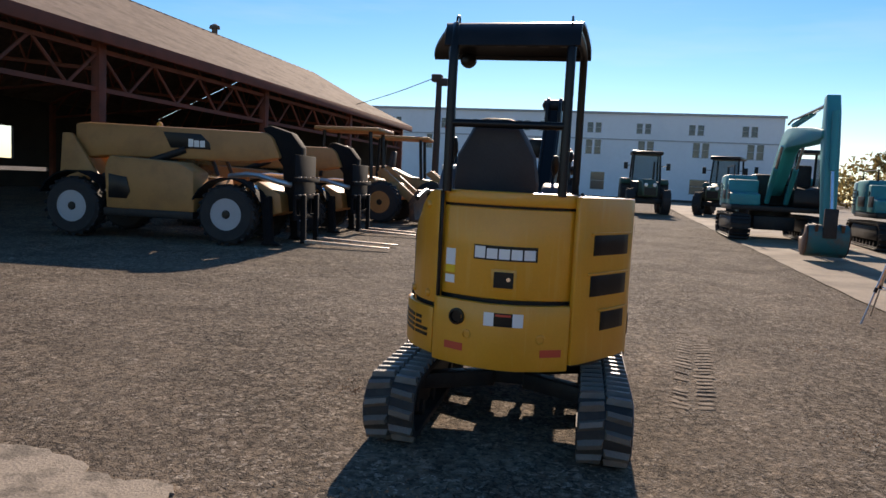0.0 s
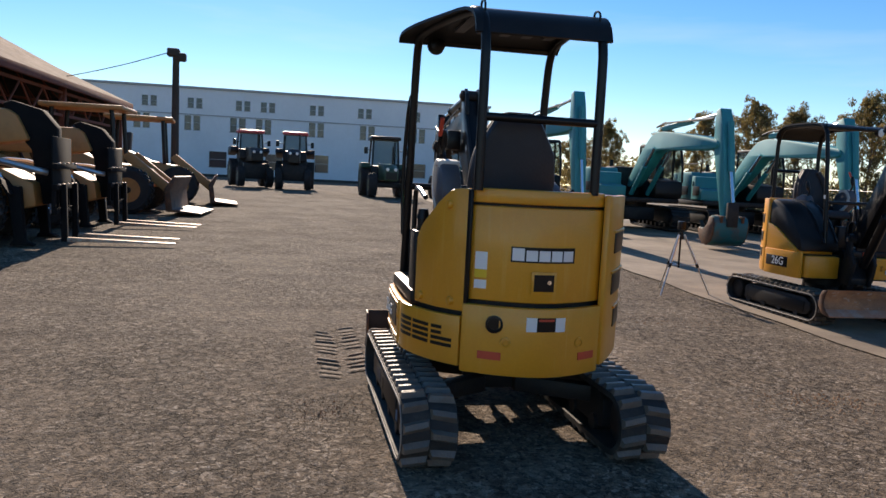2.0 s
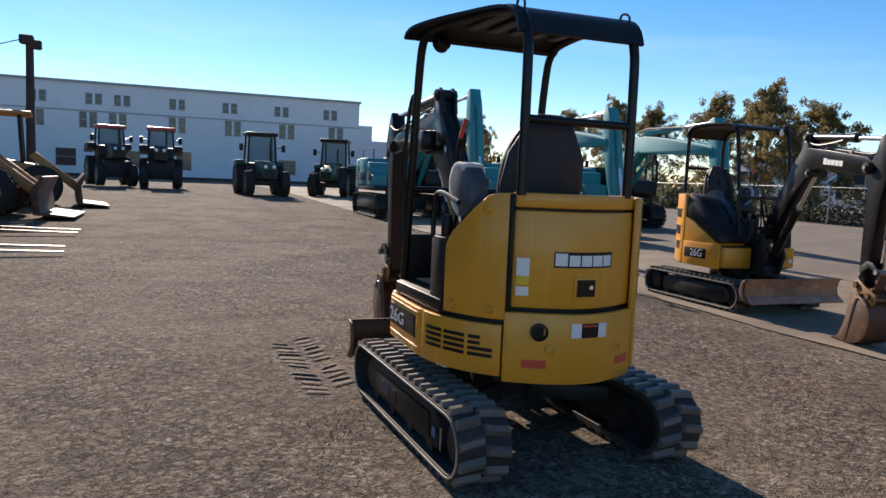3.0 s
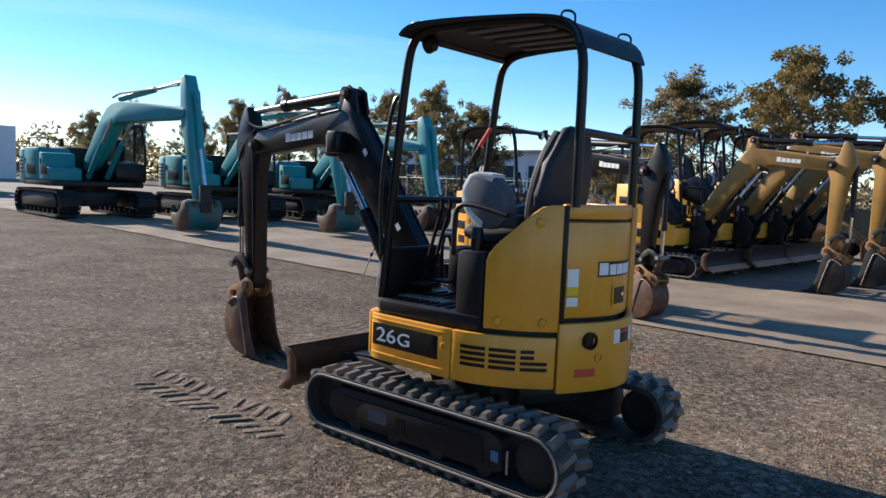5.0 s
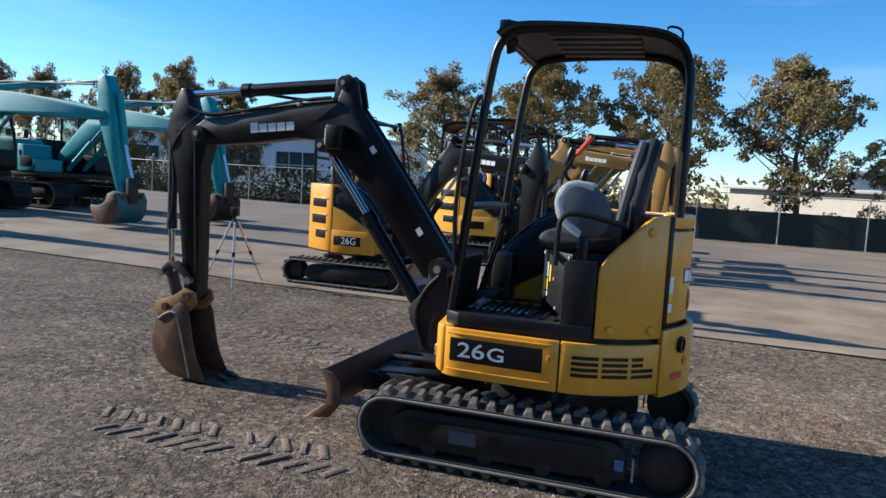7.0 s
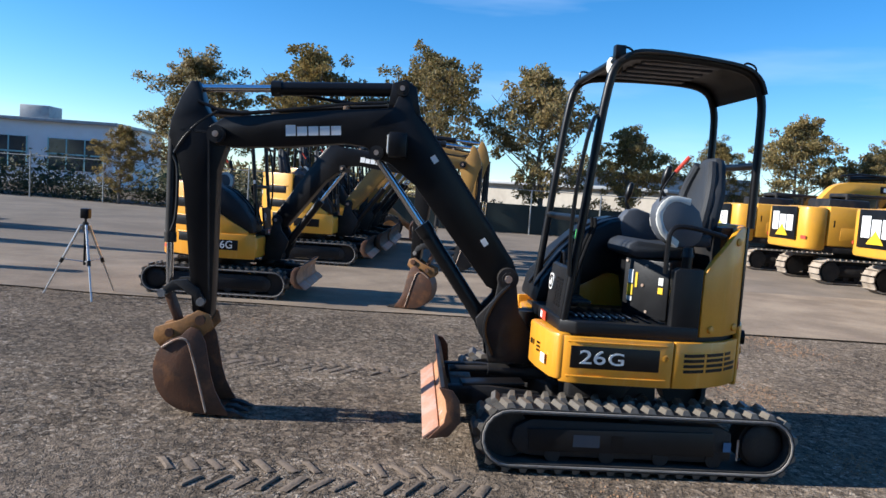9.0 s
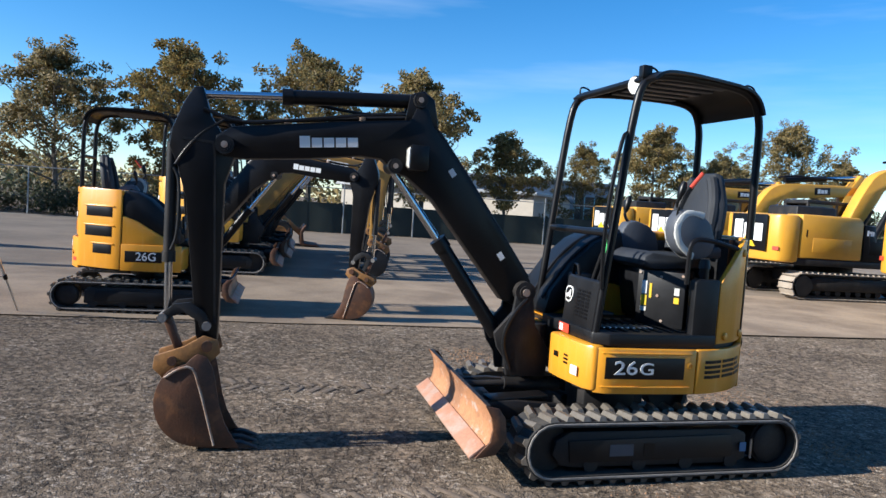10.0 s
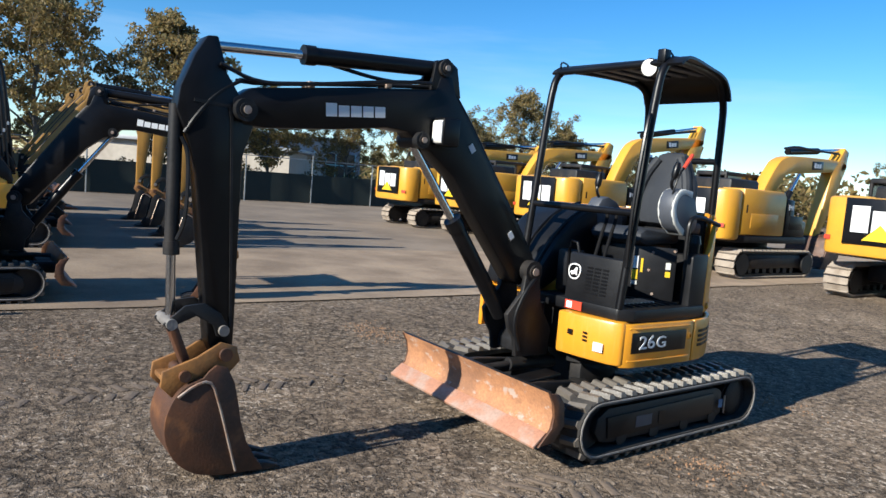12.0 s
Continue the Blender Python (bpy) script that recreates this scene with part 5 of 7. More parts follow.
def large_excavator(m, label, group, paint, pale, worn, boom_pts, stick, mark=False, house=1.0, bucket_paint=None):
    """boom_pts: boom outline (y, z); stick: (top, foot) of the stick."""
    root = thing("excavator", m, label, "excavator", group)
    for s in (-1, 1):
        x0, x1 = sorted((s * (0.58 if mark else 0.80), s * (1.02 if mark else 1.38)))
        steel_track(root, x0, x1, *((1.15, -1.35, 0.27) if mark else (1.50, -1.60, 0.35)), worn)
    z_seat = 0.82 if mark else 0.9
    b = bm_new()
    box(b, (-0.60, -0.9, 0.30), (0.60, 0.9, 0.60 if mark else 0.74), None, 0.05)
    cyl(b, (0, 0, 0.55), (0, 0, z_seat), 0.62, n=28)
    part("undercarriage", b, STEEL, root)
    z0, z1 = (0.75, 1.86) if mark else (0.88, 1.98 * house)
    wd = 0.75 if mark else 1.0
    b = bm_new()
    prism(b, [(x * wd, y) for x, y in ((-1.30, 1.10), (-1.32, -1.3), (-1.2, -1.55), (1.2, -1.55), (1.32, -1.3), (1.30, 1.10), (0.5, 1.2), (-0.5, 1.2))], z0, z0 + 0.16, 0.03, "z")
    part("deck", b, STEEL, root)
    arc = [(-1.34, -1.20), (-1.33, -1.60), (-1.22, -1.92), (-0.95, -2.10), (-0.5, -2.19), (0, -2.22), (0.5, -2.19), (0.95, -2.10), (1.22, -1.92), (1.33, -1.60), (1.34, -1.20)]
    if mark:
        arc = [(-1.0, -1.52), (-0.99, -1.80), (-0.92, -1.97), (-0.72, -2.06), (-0.36, -2.10), (0, -2.11), (0.36, -2.10), (0.72, -2.06), (0.92, -1.97), (0.99, -1.80), (1.0, -1.52)]
    tail_y = max(-y for _, y in arc)
    arc_y = arc[0][1] + 0.02
    b = bm_new()
    prism(b, arc, z0 + 0.05, z1 - 0.03, 0.07, "z")
    cw = part("counterweight", b, pale, root)
    if mark:
        b = bm_new()
        plate(b, face((0.06, -tail_y + 0.004, z0 + 0.66), (1, 0, 0), (0, 0, 1)), 1.22, 0.80, 0.02, 0.006)
        back = part("mark_panel", b, BLACK, cw, "black panel with white mark")
        wordmark("maker_mark", face((0.06, -tail_y - 0.019, z0 + 0.70), (1, 0, 0), (0, 0, 1)), 1.02, 0.46, 3, WHITE, back)
        b = bm_new()
        prism(b, [(-0.22, z0 + 0.34), (0.34, z0 + 0.34), (0.06, z0 + 0.62)], -tail_y - 0.030, -tail_y - 0.010, 0, "y")
        part("mark_triangle", b, DECALYEL, back)
        for s in (-1, 1):
            b = bm_new()
            plate(b, face((s * 0.86, -2.01, z0 + 0.34), (1, s * 0.42, 0), (0, 0, 1)), 0.14, 0.08, 0.01)
            part("reflector", b, RED, cw)
    else:
        for k in range(5):
            b = bm_new()
            plate(b, face((1.345, -1.42, z0 + 0.36 + 0.11 * k), (0, 1, 0), (0, 0, 1)), 0.32, 0.045, 0.012)
            part("vent_slot", b, STEEL, cw)
    for s, y0, y1, nm in ((1, arc_y, 0.10, "engine_side_door"), (1, 0.12, 0.95, "tool_box"), (-1, arc_y, -0.45, "radiator_door")):
        x0, x1 = sorted((s * 0.45, s * 1.33 * wd))
        b = bm_new()
        if nm == "tool_box":
            prism(b, [(y0, z0 + 0.16), (y0, z1 - 0.14), (y0 + 0.30, z1 - 0.16), (y0 + 0.34, z0 + 0.56), (y1, z0 + 0.50), (y1, z0 + 0.16)], x0, x1, 0.03)
        else:
            prism(b, [(y0, z0 + 0.16), (y0, z1), (y1 - 0.10, z1), (y1, z1 - 0.12), (y1, z0 + 0.16)], x0, x1, 0.04)
        d = part(nm, b, BLACK if mark and nm == "tool_box" else paint, root)
        b = bm_new()
        plate(b, face((s * 1.332 * wd, (y0 + y1) / 2, z0 + 0.46), (0, s, 0), (0, 0, 1)), abs(y1 - y0) * 0.62, 0.30, 0.008, 0.003)
        part("vent", b, BLACK if not mark or nm == "tool_box" else paint, d)
        b = bm_new()
        box(b, (s * 1.335 * wd - 0.012, y0 + 0.12, z0 + 0.62), (s * 1.335 * wd + 0.012, y0 + 0.15, z0 + 0.78))
        part("door_handle", b, BLACK, d)
        if mark and nm == "tool_box":
            wordmark("maker_mark", face((s * 1.336 * wd, y0 + 0.16, z1 - 0.32), (0, s, 0), (0, 0, 1)), 0.2, 0.12, 3, WHITE, d)
    b = bm_new()
    box(b, (-0.50, -1.25, z0 + 0.16), (0.50, -0.20, z1 + (0.20 if mark else 0.06)), None, 0.06)
    hood = part("engine_hood", b, STEEL, root)
    b = bm_new()
    cyl(b, (0.35, -0.95, z1), (0.35, -0.95, z1 + (0.16 if mark else 0.30)), 0.06)
    part("exhaust", b, STEEL, hood)
    if not mark:
        b = bm_new()
        for y in (-1.05, 0.55):
            tube(b, [(1.22, y, z1 - 0.05), (1.22, y, z1 + 0.28)], 0.018, 6)
        tube(b, [(1.22, -1.05, z1 + 0.28), (1.22, 0.55, z1 + 0.28)], 0.018, 6)
        part("guard_rail", b, STEEL, root)
    # cab on the left
    c0, c1, y0, y1, top = -1.33 * wd, -0.20 if mark else -0.42, -0.42, 1.22, z0 + (1.42 if mark else 1.86) * house
    b = bm_new()
    prism(b, [(y0, z0 + 0.16), (y0, z0 + 0.85), (y1, z0 + 0.72), (y1 + 0.03, z0 + 0.30), (y1 - 0.05, z0 + 0.16)], c0, c1, 0.04)
    cab = part("cab", b, PLASTIC if not mark else STEEL, root, "dark operator's cab with glass")
    for x in (c0 + 0.03, c1 - 0.03):
        for pts in ([(x, y0 + 0.04, z0 + 0.8), (x, y0 + 0.05, top)], [(x, y1, z0 + 0.7), (x, y1 - 0.05, z0 + 1.2), (x, y1 - 0.28, top)], [(x, 0.45, z0 + 0.75), (x, 0.42, top)]):
            b = bm_new()
            tube(b, pts, 0.04, 8)
            part("cab_post", b, STEEL, cab)
    b = bm_new()
    prism(b, [(y0, top - 0.03), (y0 + 0.02, top + 0.07), (y1 - 0.30, top + 0.06), (y1 - 0.22, top - 0.03)], c0, c1, 0.03)
    part("cab_roof", b, STEEL, cab)
    for x in (c0 + 0.02, c1 - 0.02):
        b = bm_new()
        prism(b, [(y0 + 0.06, z0 + 0.82), (y0 + 0.06, top - 0.02), (y1 - 0.29, top - 0.02), (y1 - 0.06, z0 + 1.15), (y1 - 0.02, z0 + 0.74)], x - 0.004, x + 0.004)
        part("pane", b, TINTED if mark else PANE, cab)
    b = bm_new()
    prism(b, [(0.02, z0 + 0.8), (0.0, z0 + 1.45), (-0.1, z0 + 1.5), (-0.2, z0 + 1.4), (-0.18, z0 + 0.75)], c0 + 0.2, c1 - 0.2, 0.05)
    part("cab_seat", b, VINYL, cab)
    # boom, stick, cylinders, bucket
    b = bm_new()
    prism(b, rounded(boom_pts, 2), *((-0.15, 0.15) if mark else (-0.20, 0.20)), 0.03)
    boom = part("boom", b, paint, root)
    (ty, tz), (fy, fz) = stick
    foot, tip = Vector((0, fy, fz)), Vector((0, ty, tz))
    along = (foot - tip).normalized()
    out = Vector((0, along.z, -along.y))
    if out.y < 0:
        out = -out
    ln = (foot - tip).length

    def on(s, o):
        p = tip + along * (s * ln) + out * o
        return (p.y, p.z)

    b = bm_new()
    prism(b, [on(-0.04, 0.14), on(0.12, 0.23), on(0.35, 0.24), on(0.98, 0.11), on(1.0, -0.09), on(0.45, -0.24), on(0.27, -0.30), on(0.10, -0.18), on(-0.04, -0.10)], -0.15, 0.15, 0.025)
    st = part("stick", b, paint, root)
    b = bm_new()
    cyl(b, (0, *on(0.12, 0.36)), (0, *on(0.58, 0.26)), 0.075)
    sc = part("bucket_cylinder", b, paint, root)
    b = bm_new()
    cyl(b, (0, *on(0.58, 0.26)), (0, *on(0.90, 0.30)), 0.042)
    part("rod", b, CHROME, sc)
    b = bm_new()
    prism(b, [on(0.88, 0.36), on(0.88, 0.26), on(1.06, 0.14), on(1.10, 0.22)], -0.14, 0.14, 0.01)
    part("linkage", b, STEEL, st)
    if mark:
        shape = [(0.26, 0.08), (0.44, -0.02), (0.54, -0.22), (0.50, -0.46), (0.34, -0.66), (0.08, -0.76), (-0.36, -0.76), (-0.30, -0.62), (-0.16, -0.32), (-0.10, 0.0), (0.04, 0.10)]
        lip, rest = (-0.28, -0.70), (-0.24, -0.04)
    else:
        shape = [(0.20, 0.06), (0.30, -0.12), (0.28, -0.42), (0.14, -0.68), (-0.12, -0.82), (-0.40, -0.80), (-0.62, -0.62), (-0.74, -0.34), (-0.70, -0.30), (-0.42, -0.34), (-0.14, -0.16), (-0.04, 0.08)]
        shape = [(p * 0.84, q * 0.84) for p, q in shape]
        lip, rest = (-0.60, -0.28), (-0.09, 0.19)
    half = 0.50 if mark else 0.42
    b = bm_new()
    prism(b, rounded([(fy + p, fz + q) for p, q in shape], 1), -half, half, 0.02)
    bk = part("bucket", b, bucket_paint or (DARKRUST if mark else TEALBUCKET), root, "rusty digging bucket" if mark or bucket_paint else "teal painted bucket with rusty edge")
    for s in (-1, 1):
        b = bm_new()
        prism(b, [(fy + p * 0.94 - 0.01, fz - 0.03 + q * 0.94) for p, q in shape], *sorted((s * half, s * (half + 0.03))), 0.008)
        part("side_plate", b, DARKRUST, bk)
    for k in range(5):
        x = half * (-0.8 + 0.4 * k)
        b = bm_new()
        prism(b, [(fy + lip[0] + 0.04, fz + lip[1] - 0.06), (fy + lip[0] + 0.06, fz + lip[1] + 0.03), (fy + lip[0] + rest[0], fz + lip[1] + rest[1])], x - 0.05, x + 0.05, 0.01)
        part("tooth", b, STEEL, bk)
    b = bm_new()
    for x in (-0.3, 0.24):
        b = bm_new()
        prism(b, [(fy + 0.30, fz + 0.06), (fy + 0.26, fz - 0.10), (fy - 0.05, fz - 0.06), (fy - 0.08, fz + 0.08)], x, x + 0.06, 0.01)
        part("bucket_ear", b, DARKRUST, bk)
    return root, boom


def boom_outline(base, elbow, tip, fat):
    """A gooseneck boom from the foot by the elbow to the tip; fat: its depth at the elbow."""
    b0, e, t = Vector(base), Vector(elbow), Vector(tip)
    d1, d2 = (e - b0).normalized(), (t - e).normalized()
    n1, n2 = Vector((-d1.y, d1.x)), Vector((-d2.y, d2.x))
    nm = (n1 + n2).normalized()
    e0 = b0.lerp(e, 0.72)
    e2 = e.lerp(t, 0.3)
    top = [b0 + n1 * 0.14, b0.lerp(e, 0.35) + n1 * fat * 0.42, e0 + n1 * fat * 0.52, e + nm * fat * 0.45, e2 + n2 * fat * 0.45, t + n2 * 0.14]
    low = [t + d2 * 0.12, t - n2 * 0.14, e2 - n2 * fat * 0.42, e - nm * fat * 0.52, e0 - n1 * fat * 0.48, b0.lerp(e, 0.35) - n1 * fat * 0.40, b0 - n1 * 0.14]
    return [tuple(p) for p in top + low]


def add_boom_cylinders(root, base, mid, top_a, top_b, paint):
    for s in (-1, 1):
        b = bm_new()
        p, q = Vector((s * 0.27, *base)), Vector((s * 0.27, *mid))
        cyl(b, p, p.lerp(q, 0.62), 0.075)
        c = part("boom_cylinder", b, paint, root)
        b = bm_new()
        cyl(b, p.lerp(q, 0.6), q, 0.045)
        part("rod", b, CHROME, c)
    b = bm_new()
    p, q = Vector((0, *top_a)), Vector((0, *top_b))
    cyl(b, p, p.lerp(q, 0.55), 0.08)
    c = part("stick_cylinder", b, paint, root)
    b = bm_new()
    cyl(b, p.lerp(q, 0.55), q, 0.045)
    part("rod", b, CHROME, c)
    b = bm_new()
    tube(b, smoothed([(0.1, p.y - 0.3, p.z + 0.05), (0.1, p.y + 0.2, p.z + 0.14), (0.1, p.y + 0.8, p.z + 0.12), (0.1, q.y - 0.2, q.z - 0.1)], 2), 0.03, 6)
    part("hose", b, PLASTIC, c)


def teal_digger(x, y, turn, up=0.0, bucket_paint=None, far=0.0):
    root, _ = large_excavator(pose(x, y, rise(y), 0, 0, turn), "teal full-size crawler excavator with its bucket lowered to the ground", "teal excavators", TEAL, PALETEAL, STEEL,
                              boom_outline((0.35, 1.40), (2.35, 2.95 + up * 0.7), (6.30 + far, 2.72 + up), 0.60), ((6.20 + far, 3.48 + up), (6.85 + far, 0.70)), bucket_paint=bucket_paint)
    add_boom_cylinders(root, (0.95, 1.15), (2.60, 2.70 + up * 0.7), (2.55, 3.29 + up * 0.7), (6.12 + far, 3.50 + up), TEAL)
    return root


for x, y, turn, up, bucket, far in ((5.2, 24.4, 178.5, 0.1, None, 0.2), (8.85, 22.9, 176, -0.2, None, 0.0), (12.3, 22.6, 174, -0.25, STEEL, 0.0)):
    teal_digger(x, y, turn, up, bucket, far)


def yellow_digger(x, y, turn, up=0.0):
    root, boom = large_excavator(pose(x, y, 0.006 if x > 4.1 else 0, 0, 0, turn), "yellow full-size crawler excavator with its boom folded down", "yellow excavators", CATYEL, CATYEL, SHOE,
                              boom_outline((0.30, 1.20), (1.30, 2.40 + up * 0.6), (4.1, 2.46 + up), 0.46), ((4.05, 2.80 + up), (3.1, 0.85)), mark=True)
    add_boom_cylinders(root, (0.95, 1.2), (1.75, 2.2 + up * 0.6), (1.6, 2.72 + up * 0.6), (4.0, 2.86 + up), BLACK)
    slope = (0.06 + 0.4 * up) / 2.8
    for s in (-1, 1):
        m = face((s * 0.152, 2.75, 2.43 + 0.81 * up), (0, s, s * slope), (0, -slope, 1))
        b = bm_new()
        plate(b, m, 0.52, 0.20, 0.006, 0.002)
        panel = part("mark_panel", b, BLACK, boom)
        wordmark("maker_mark", m @ Matrix.Translation((0, 0, 0.004)), 0.34, 0.12, 3, WHITE, panel)
    return root


for x, y, up in ((1.9, -6.9, 0.15), (5.6, -6.6, 0.22), (9.4, -5.9, 0.75), (12.6, -5.6, 0.25), (15.6, -5.3, 0.1)):
    yellow_digger(x, y, 180, up)

mini_excavator(pose(4.95, 8.1, 0.006, 0, 0, 181) @ SIZE, "yellow and black compact excavator with black boom on the concrete lane", "compact excavators", fine=False, number="26G", swing=-15.0)
first = mini_excavator(pose(9.6, 7.7, 0.006, 0, 0, 180) @ SIZE @ Matrix.Scale(1.17, 4), "dusty yellow compact excavator with yellow boom parked in a row", "yellow compact excavators", CATYEL, DIMGOLD, fine=False, swing=-6.0, grimy=True)
for x, y, a in ((11.4, 7.55, 179), (13.2, 7.45, 181), (15.0, 7.4, 180)):
    copy_thing(first, pose(x, y, 0.006, 0, 0, a) @ SIZE @ Matrix.Scale(1.17, 4))

# ---- far structures: open shed, white block, fences, low buildings ----
RUSTRED = mat("red_oxide_steel", (0.17, 0.05, 0.03), 0.85, second=(0.10, 0.04, 0.028), amount=0.8, scale=1.5, grain=0.2, bump=0.05)
ROOFING = mat("weathered_roof_sheet", (0.165, 0.12, 0.096), 0.9, second=(0.09, 0.066, 0.054), amount=0.95, scale=0.9, fine=5, grain=0.4, bump=0.1)
DARKWALL = mat("dark_boarding", (0.05, 0.042, 0.036), 0.8, second=(0.03, 0.026, 0.023), amount=0.7, scale=0.8, grain=0.2)
WHITEWALL = mat("white_rendered_wall", (0.74, 0.76, 0.78), 0.8, second=(0.62, 0.64, 0.66), amount=0.6, scale=0.15, fine=2.0, grain=0.05, bump=0.05)
CREAM = mat("cream_rendered_wall", (0.47, 0.42, 0.35), 0.85, second=(0.36, 0.31, 0.25), amount=0.7, scale=0.4, fine=3.0, grain=0.15, bump=0.05)
WINDOWDARK = mat("dark_window_glass", (0.03, 0.035, 0.045), 0.12, grain=0.1, coat=0.3)
FRAMEGREY = mat("grey_frame_paint", (0.35, 0.36, 0.37), 0.5, grain=0.06)
SCREEN = mat("dark_green_fence_screen", (0.018, 0.026, 0.022), 0.9, second=(0.03, 0.034, 0.028), amount=0.7, scale=1.2, fine=60, grain=0.3, bump=0.2)
GALV = mat("galvanised_post", (0.30, 0.31, 0.31), 0.45, metal=0.6, grain=0.1)

# open-sided storage shed
EX, EZ, RX, RZ, SY0, SY1 = -13.0, 4.95, -22.0, 8.8, 2.0, 47.0
shed = thing("storage_shed", Matrix.Translation((0.248, -0.302, 1.51)) @ Matrix.Diagonal((0.87, 0.82, 0.87, 1)) @ Matrix.Translation((-0.356, 0.767, -1.6)), "open red-brown steel storage shed with weathered pitched roof", "shed")
b = bm_new()
ribs, half = 150, 0.02
for i in range(ribs):
    y = SY0 + (SY1 - SY0) * i / (ribs - 1)
    o = half if i % 2 else -half
    far = 6.0 * (i / (ribs - 1)) ** 3
    ends = [b.verts.new((x, y + far * k, z + o)) for x, z, k in ((EX + 0.5, EZ + 0.02, 0), ((EX + RX) / 2, (EZ + RZ) / 2 + 0.2, 0.5), (RX, RZ + 0.4, 1))]
    if i:
        for k in range(2):
            b.faces.new((last[k], ends[k], ends[k + 1], last[k + 1]))
    last = ends
part("roof", b, ROOFING, shed, "grey-brown weathered ribbed roof slope")
ROOFING.node_tree.nodes["Principled BSDF"].inputs["Specular IOR Level"].default_value = 0.1
b = bm_new()
prism(b, [(RX - 9, EZ + 0.02), (RX, RZ + 0.25), (RX, RZ + 0.15), (RX - 9, EZ - 0.08)], SY0, SY1, 0, "y")
part("roof", b, ROOFING, shed)
b = bm_new()
box(b, (EX + 0.40, SY0, EZ - 0.30), (EX + 0.55, SY1, EZ + 0.03), None, 0.02)
part("fascia", b, RUSTRED, shed, "red-brown eave beam")
b = bm_new()
box(b, (RX - 0.3, SY0, RZ + 0.22), (RX + 0.3, SY1, RZ + 0.32), None, 0.03)
part("ridge_cap", b, ROOFING, shed)
b = bm_new()
cyl(b, (RX, 38.6, RZ + 0.3), (RX, 38.6, RZ + 0.7), 0.16)
turned(b, [(0.3, 0), (0.28, 0.15), (0.05, 0.28)], (RX, 38.6, RZ + 0.65), (RX, 38.6, RZ + 1), 14)
part("ridge_vent", b, ROOFING, shed)
for y in (7.0, 16.8, 26.6, 36.4, 46.2):
    for x in (EX, RX - 8.9):
        b = bm_new()
        box(b, (x - 0.13, y - 0.15, 0), (x + 0.13, y + 0.15, EZ - 0.2), None, 0.02)
        part("column", b, RUSTRED, shed)
    b = bm_new()
    for x0, x1, up0, up1 in ((EX, RX, 0.0, 4.1), (RX - 9, RX, 0.0, 4.1)):
        tube(b, [(x0, y, EZ - 0.15 + up0), (x1, y, EZ - 0.15 + up1)], 0.07, 6)
        tube(b, [(x0, y, EZ - 0.9), (x1, y, EZ - 0.1)], 0.06, 6)
        for k in range(8):
            t0, t1 = k / 8, (k + 1) / 8
            p = (x0 + (x1 - x0) * t0, y, EZ - 0.9 + 0.8 * t0)
            q = (x0 + (x1 - x0) * t1, y, EZ - 0.15 + 4.1 * t1)
            tube(b, [p, q], 0.035, 5)
    part("roof_truss", b, RUSTRED, shed)
for y0 in (-2.8, 7.0, 16.8, 26.6, 36.4):
    b = bm_new()
    for z in (EZ - 0.42, EZ - 1.42):
        box(b, (EX - 0.05, y0 + 0.15, z - 0.06), (EX + 0.05, y0 + 9.65, z + 0.06))
    for k in range(8):
        ya, yb = y0 + 9.8 * k / 8, y0 + 9.8 * (k + 1) / 8
        za, zb = (EZ - 1.42, EZ - 0.42) if k % 2 else (EZ - 0.42, EZ - 1.42)
        tube(b, [(EX, ya, za), (EX, yb, zb)], 0.045, 6)
    part("lattice_girder", b, RUSTRED, shed)
b = bm_new()
for k in range(12):
    x = EX - 0.8 - 8.2 * k / 11.5
    z = EZ + (RZ - EZ) * (EX - x) / 9 - 0.12
    box(b, (x - 0.04, SY0, z - 0.08), (x + 0.04, SY1, z + 0.06))
tagged(part("purlin_set", b, RUSTRED, shed), kind="stuff")
for y0, y1, z0, z1 in ((2.0, 47.0, 0, 1.0), (2.0, 47.0, 3.35, EZ), (2.0, 29.8, 1.0, 3.35), (29.8, 31.0, 1.22, 3.35), (31.0, 33.6, 1.22, 1.65), (32.25, 32.45, 1.65, 3.35), (33.6, 36.2, 1.22, 3.35), (36.2, 47.0, 1.0, 3.35)):
    b = bm_new()
    box(b, (RX - 9.15, y0, z0), (RX - 9.0, y1, z1))
    part("rear_wall", b, DARKWALL, shed)
b = bm_new()
box(b, (EX - 0.3, SY1 - 0.02, 0), (RX - 9, SY1 + 0.13, EZ - 0.1))
prism(b, [(EX, EZ - 0.1), (RX, RZ + 0.1), (RX - 9, EZ - 0.1)], SY1 - 0.02, SY1 + 0.13, 0, "y")
part("end_wall", b, DARKWALL, shed)

# long white building closing the yard
BY = 100.0
NEAR = pose(-1.887, 0.18, 1.5, 0, 0, -1.0) @ Matrix.Diagonal((0.842, 0.8, 0.842, 1)) @ Matrix.Translation((1.9, 0.3, -1.62))
block = thing("office_building", NEAR @ pose(0, BY, 0), "long white three-storey building with paired windows", "building")
b = bm_new()
ups = [-37.5, -30.9, -24.4, -18.9, -13.0, -9.9, -3.7, 2.5, 8.9, 15.2]
los = [-37.9, -31.4, -25.3, -19.2, -13.6, -10.4, -3.7, 2.9, 9.6, 16.0]
holes = [(u + o, 9.55, 0.38, 0.62) for u in ups for o in (-0.52, 0.52)] + [(u + o, 7.05, 0.42, 0.90) for u in los for o in (-0.55, 0.55)]
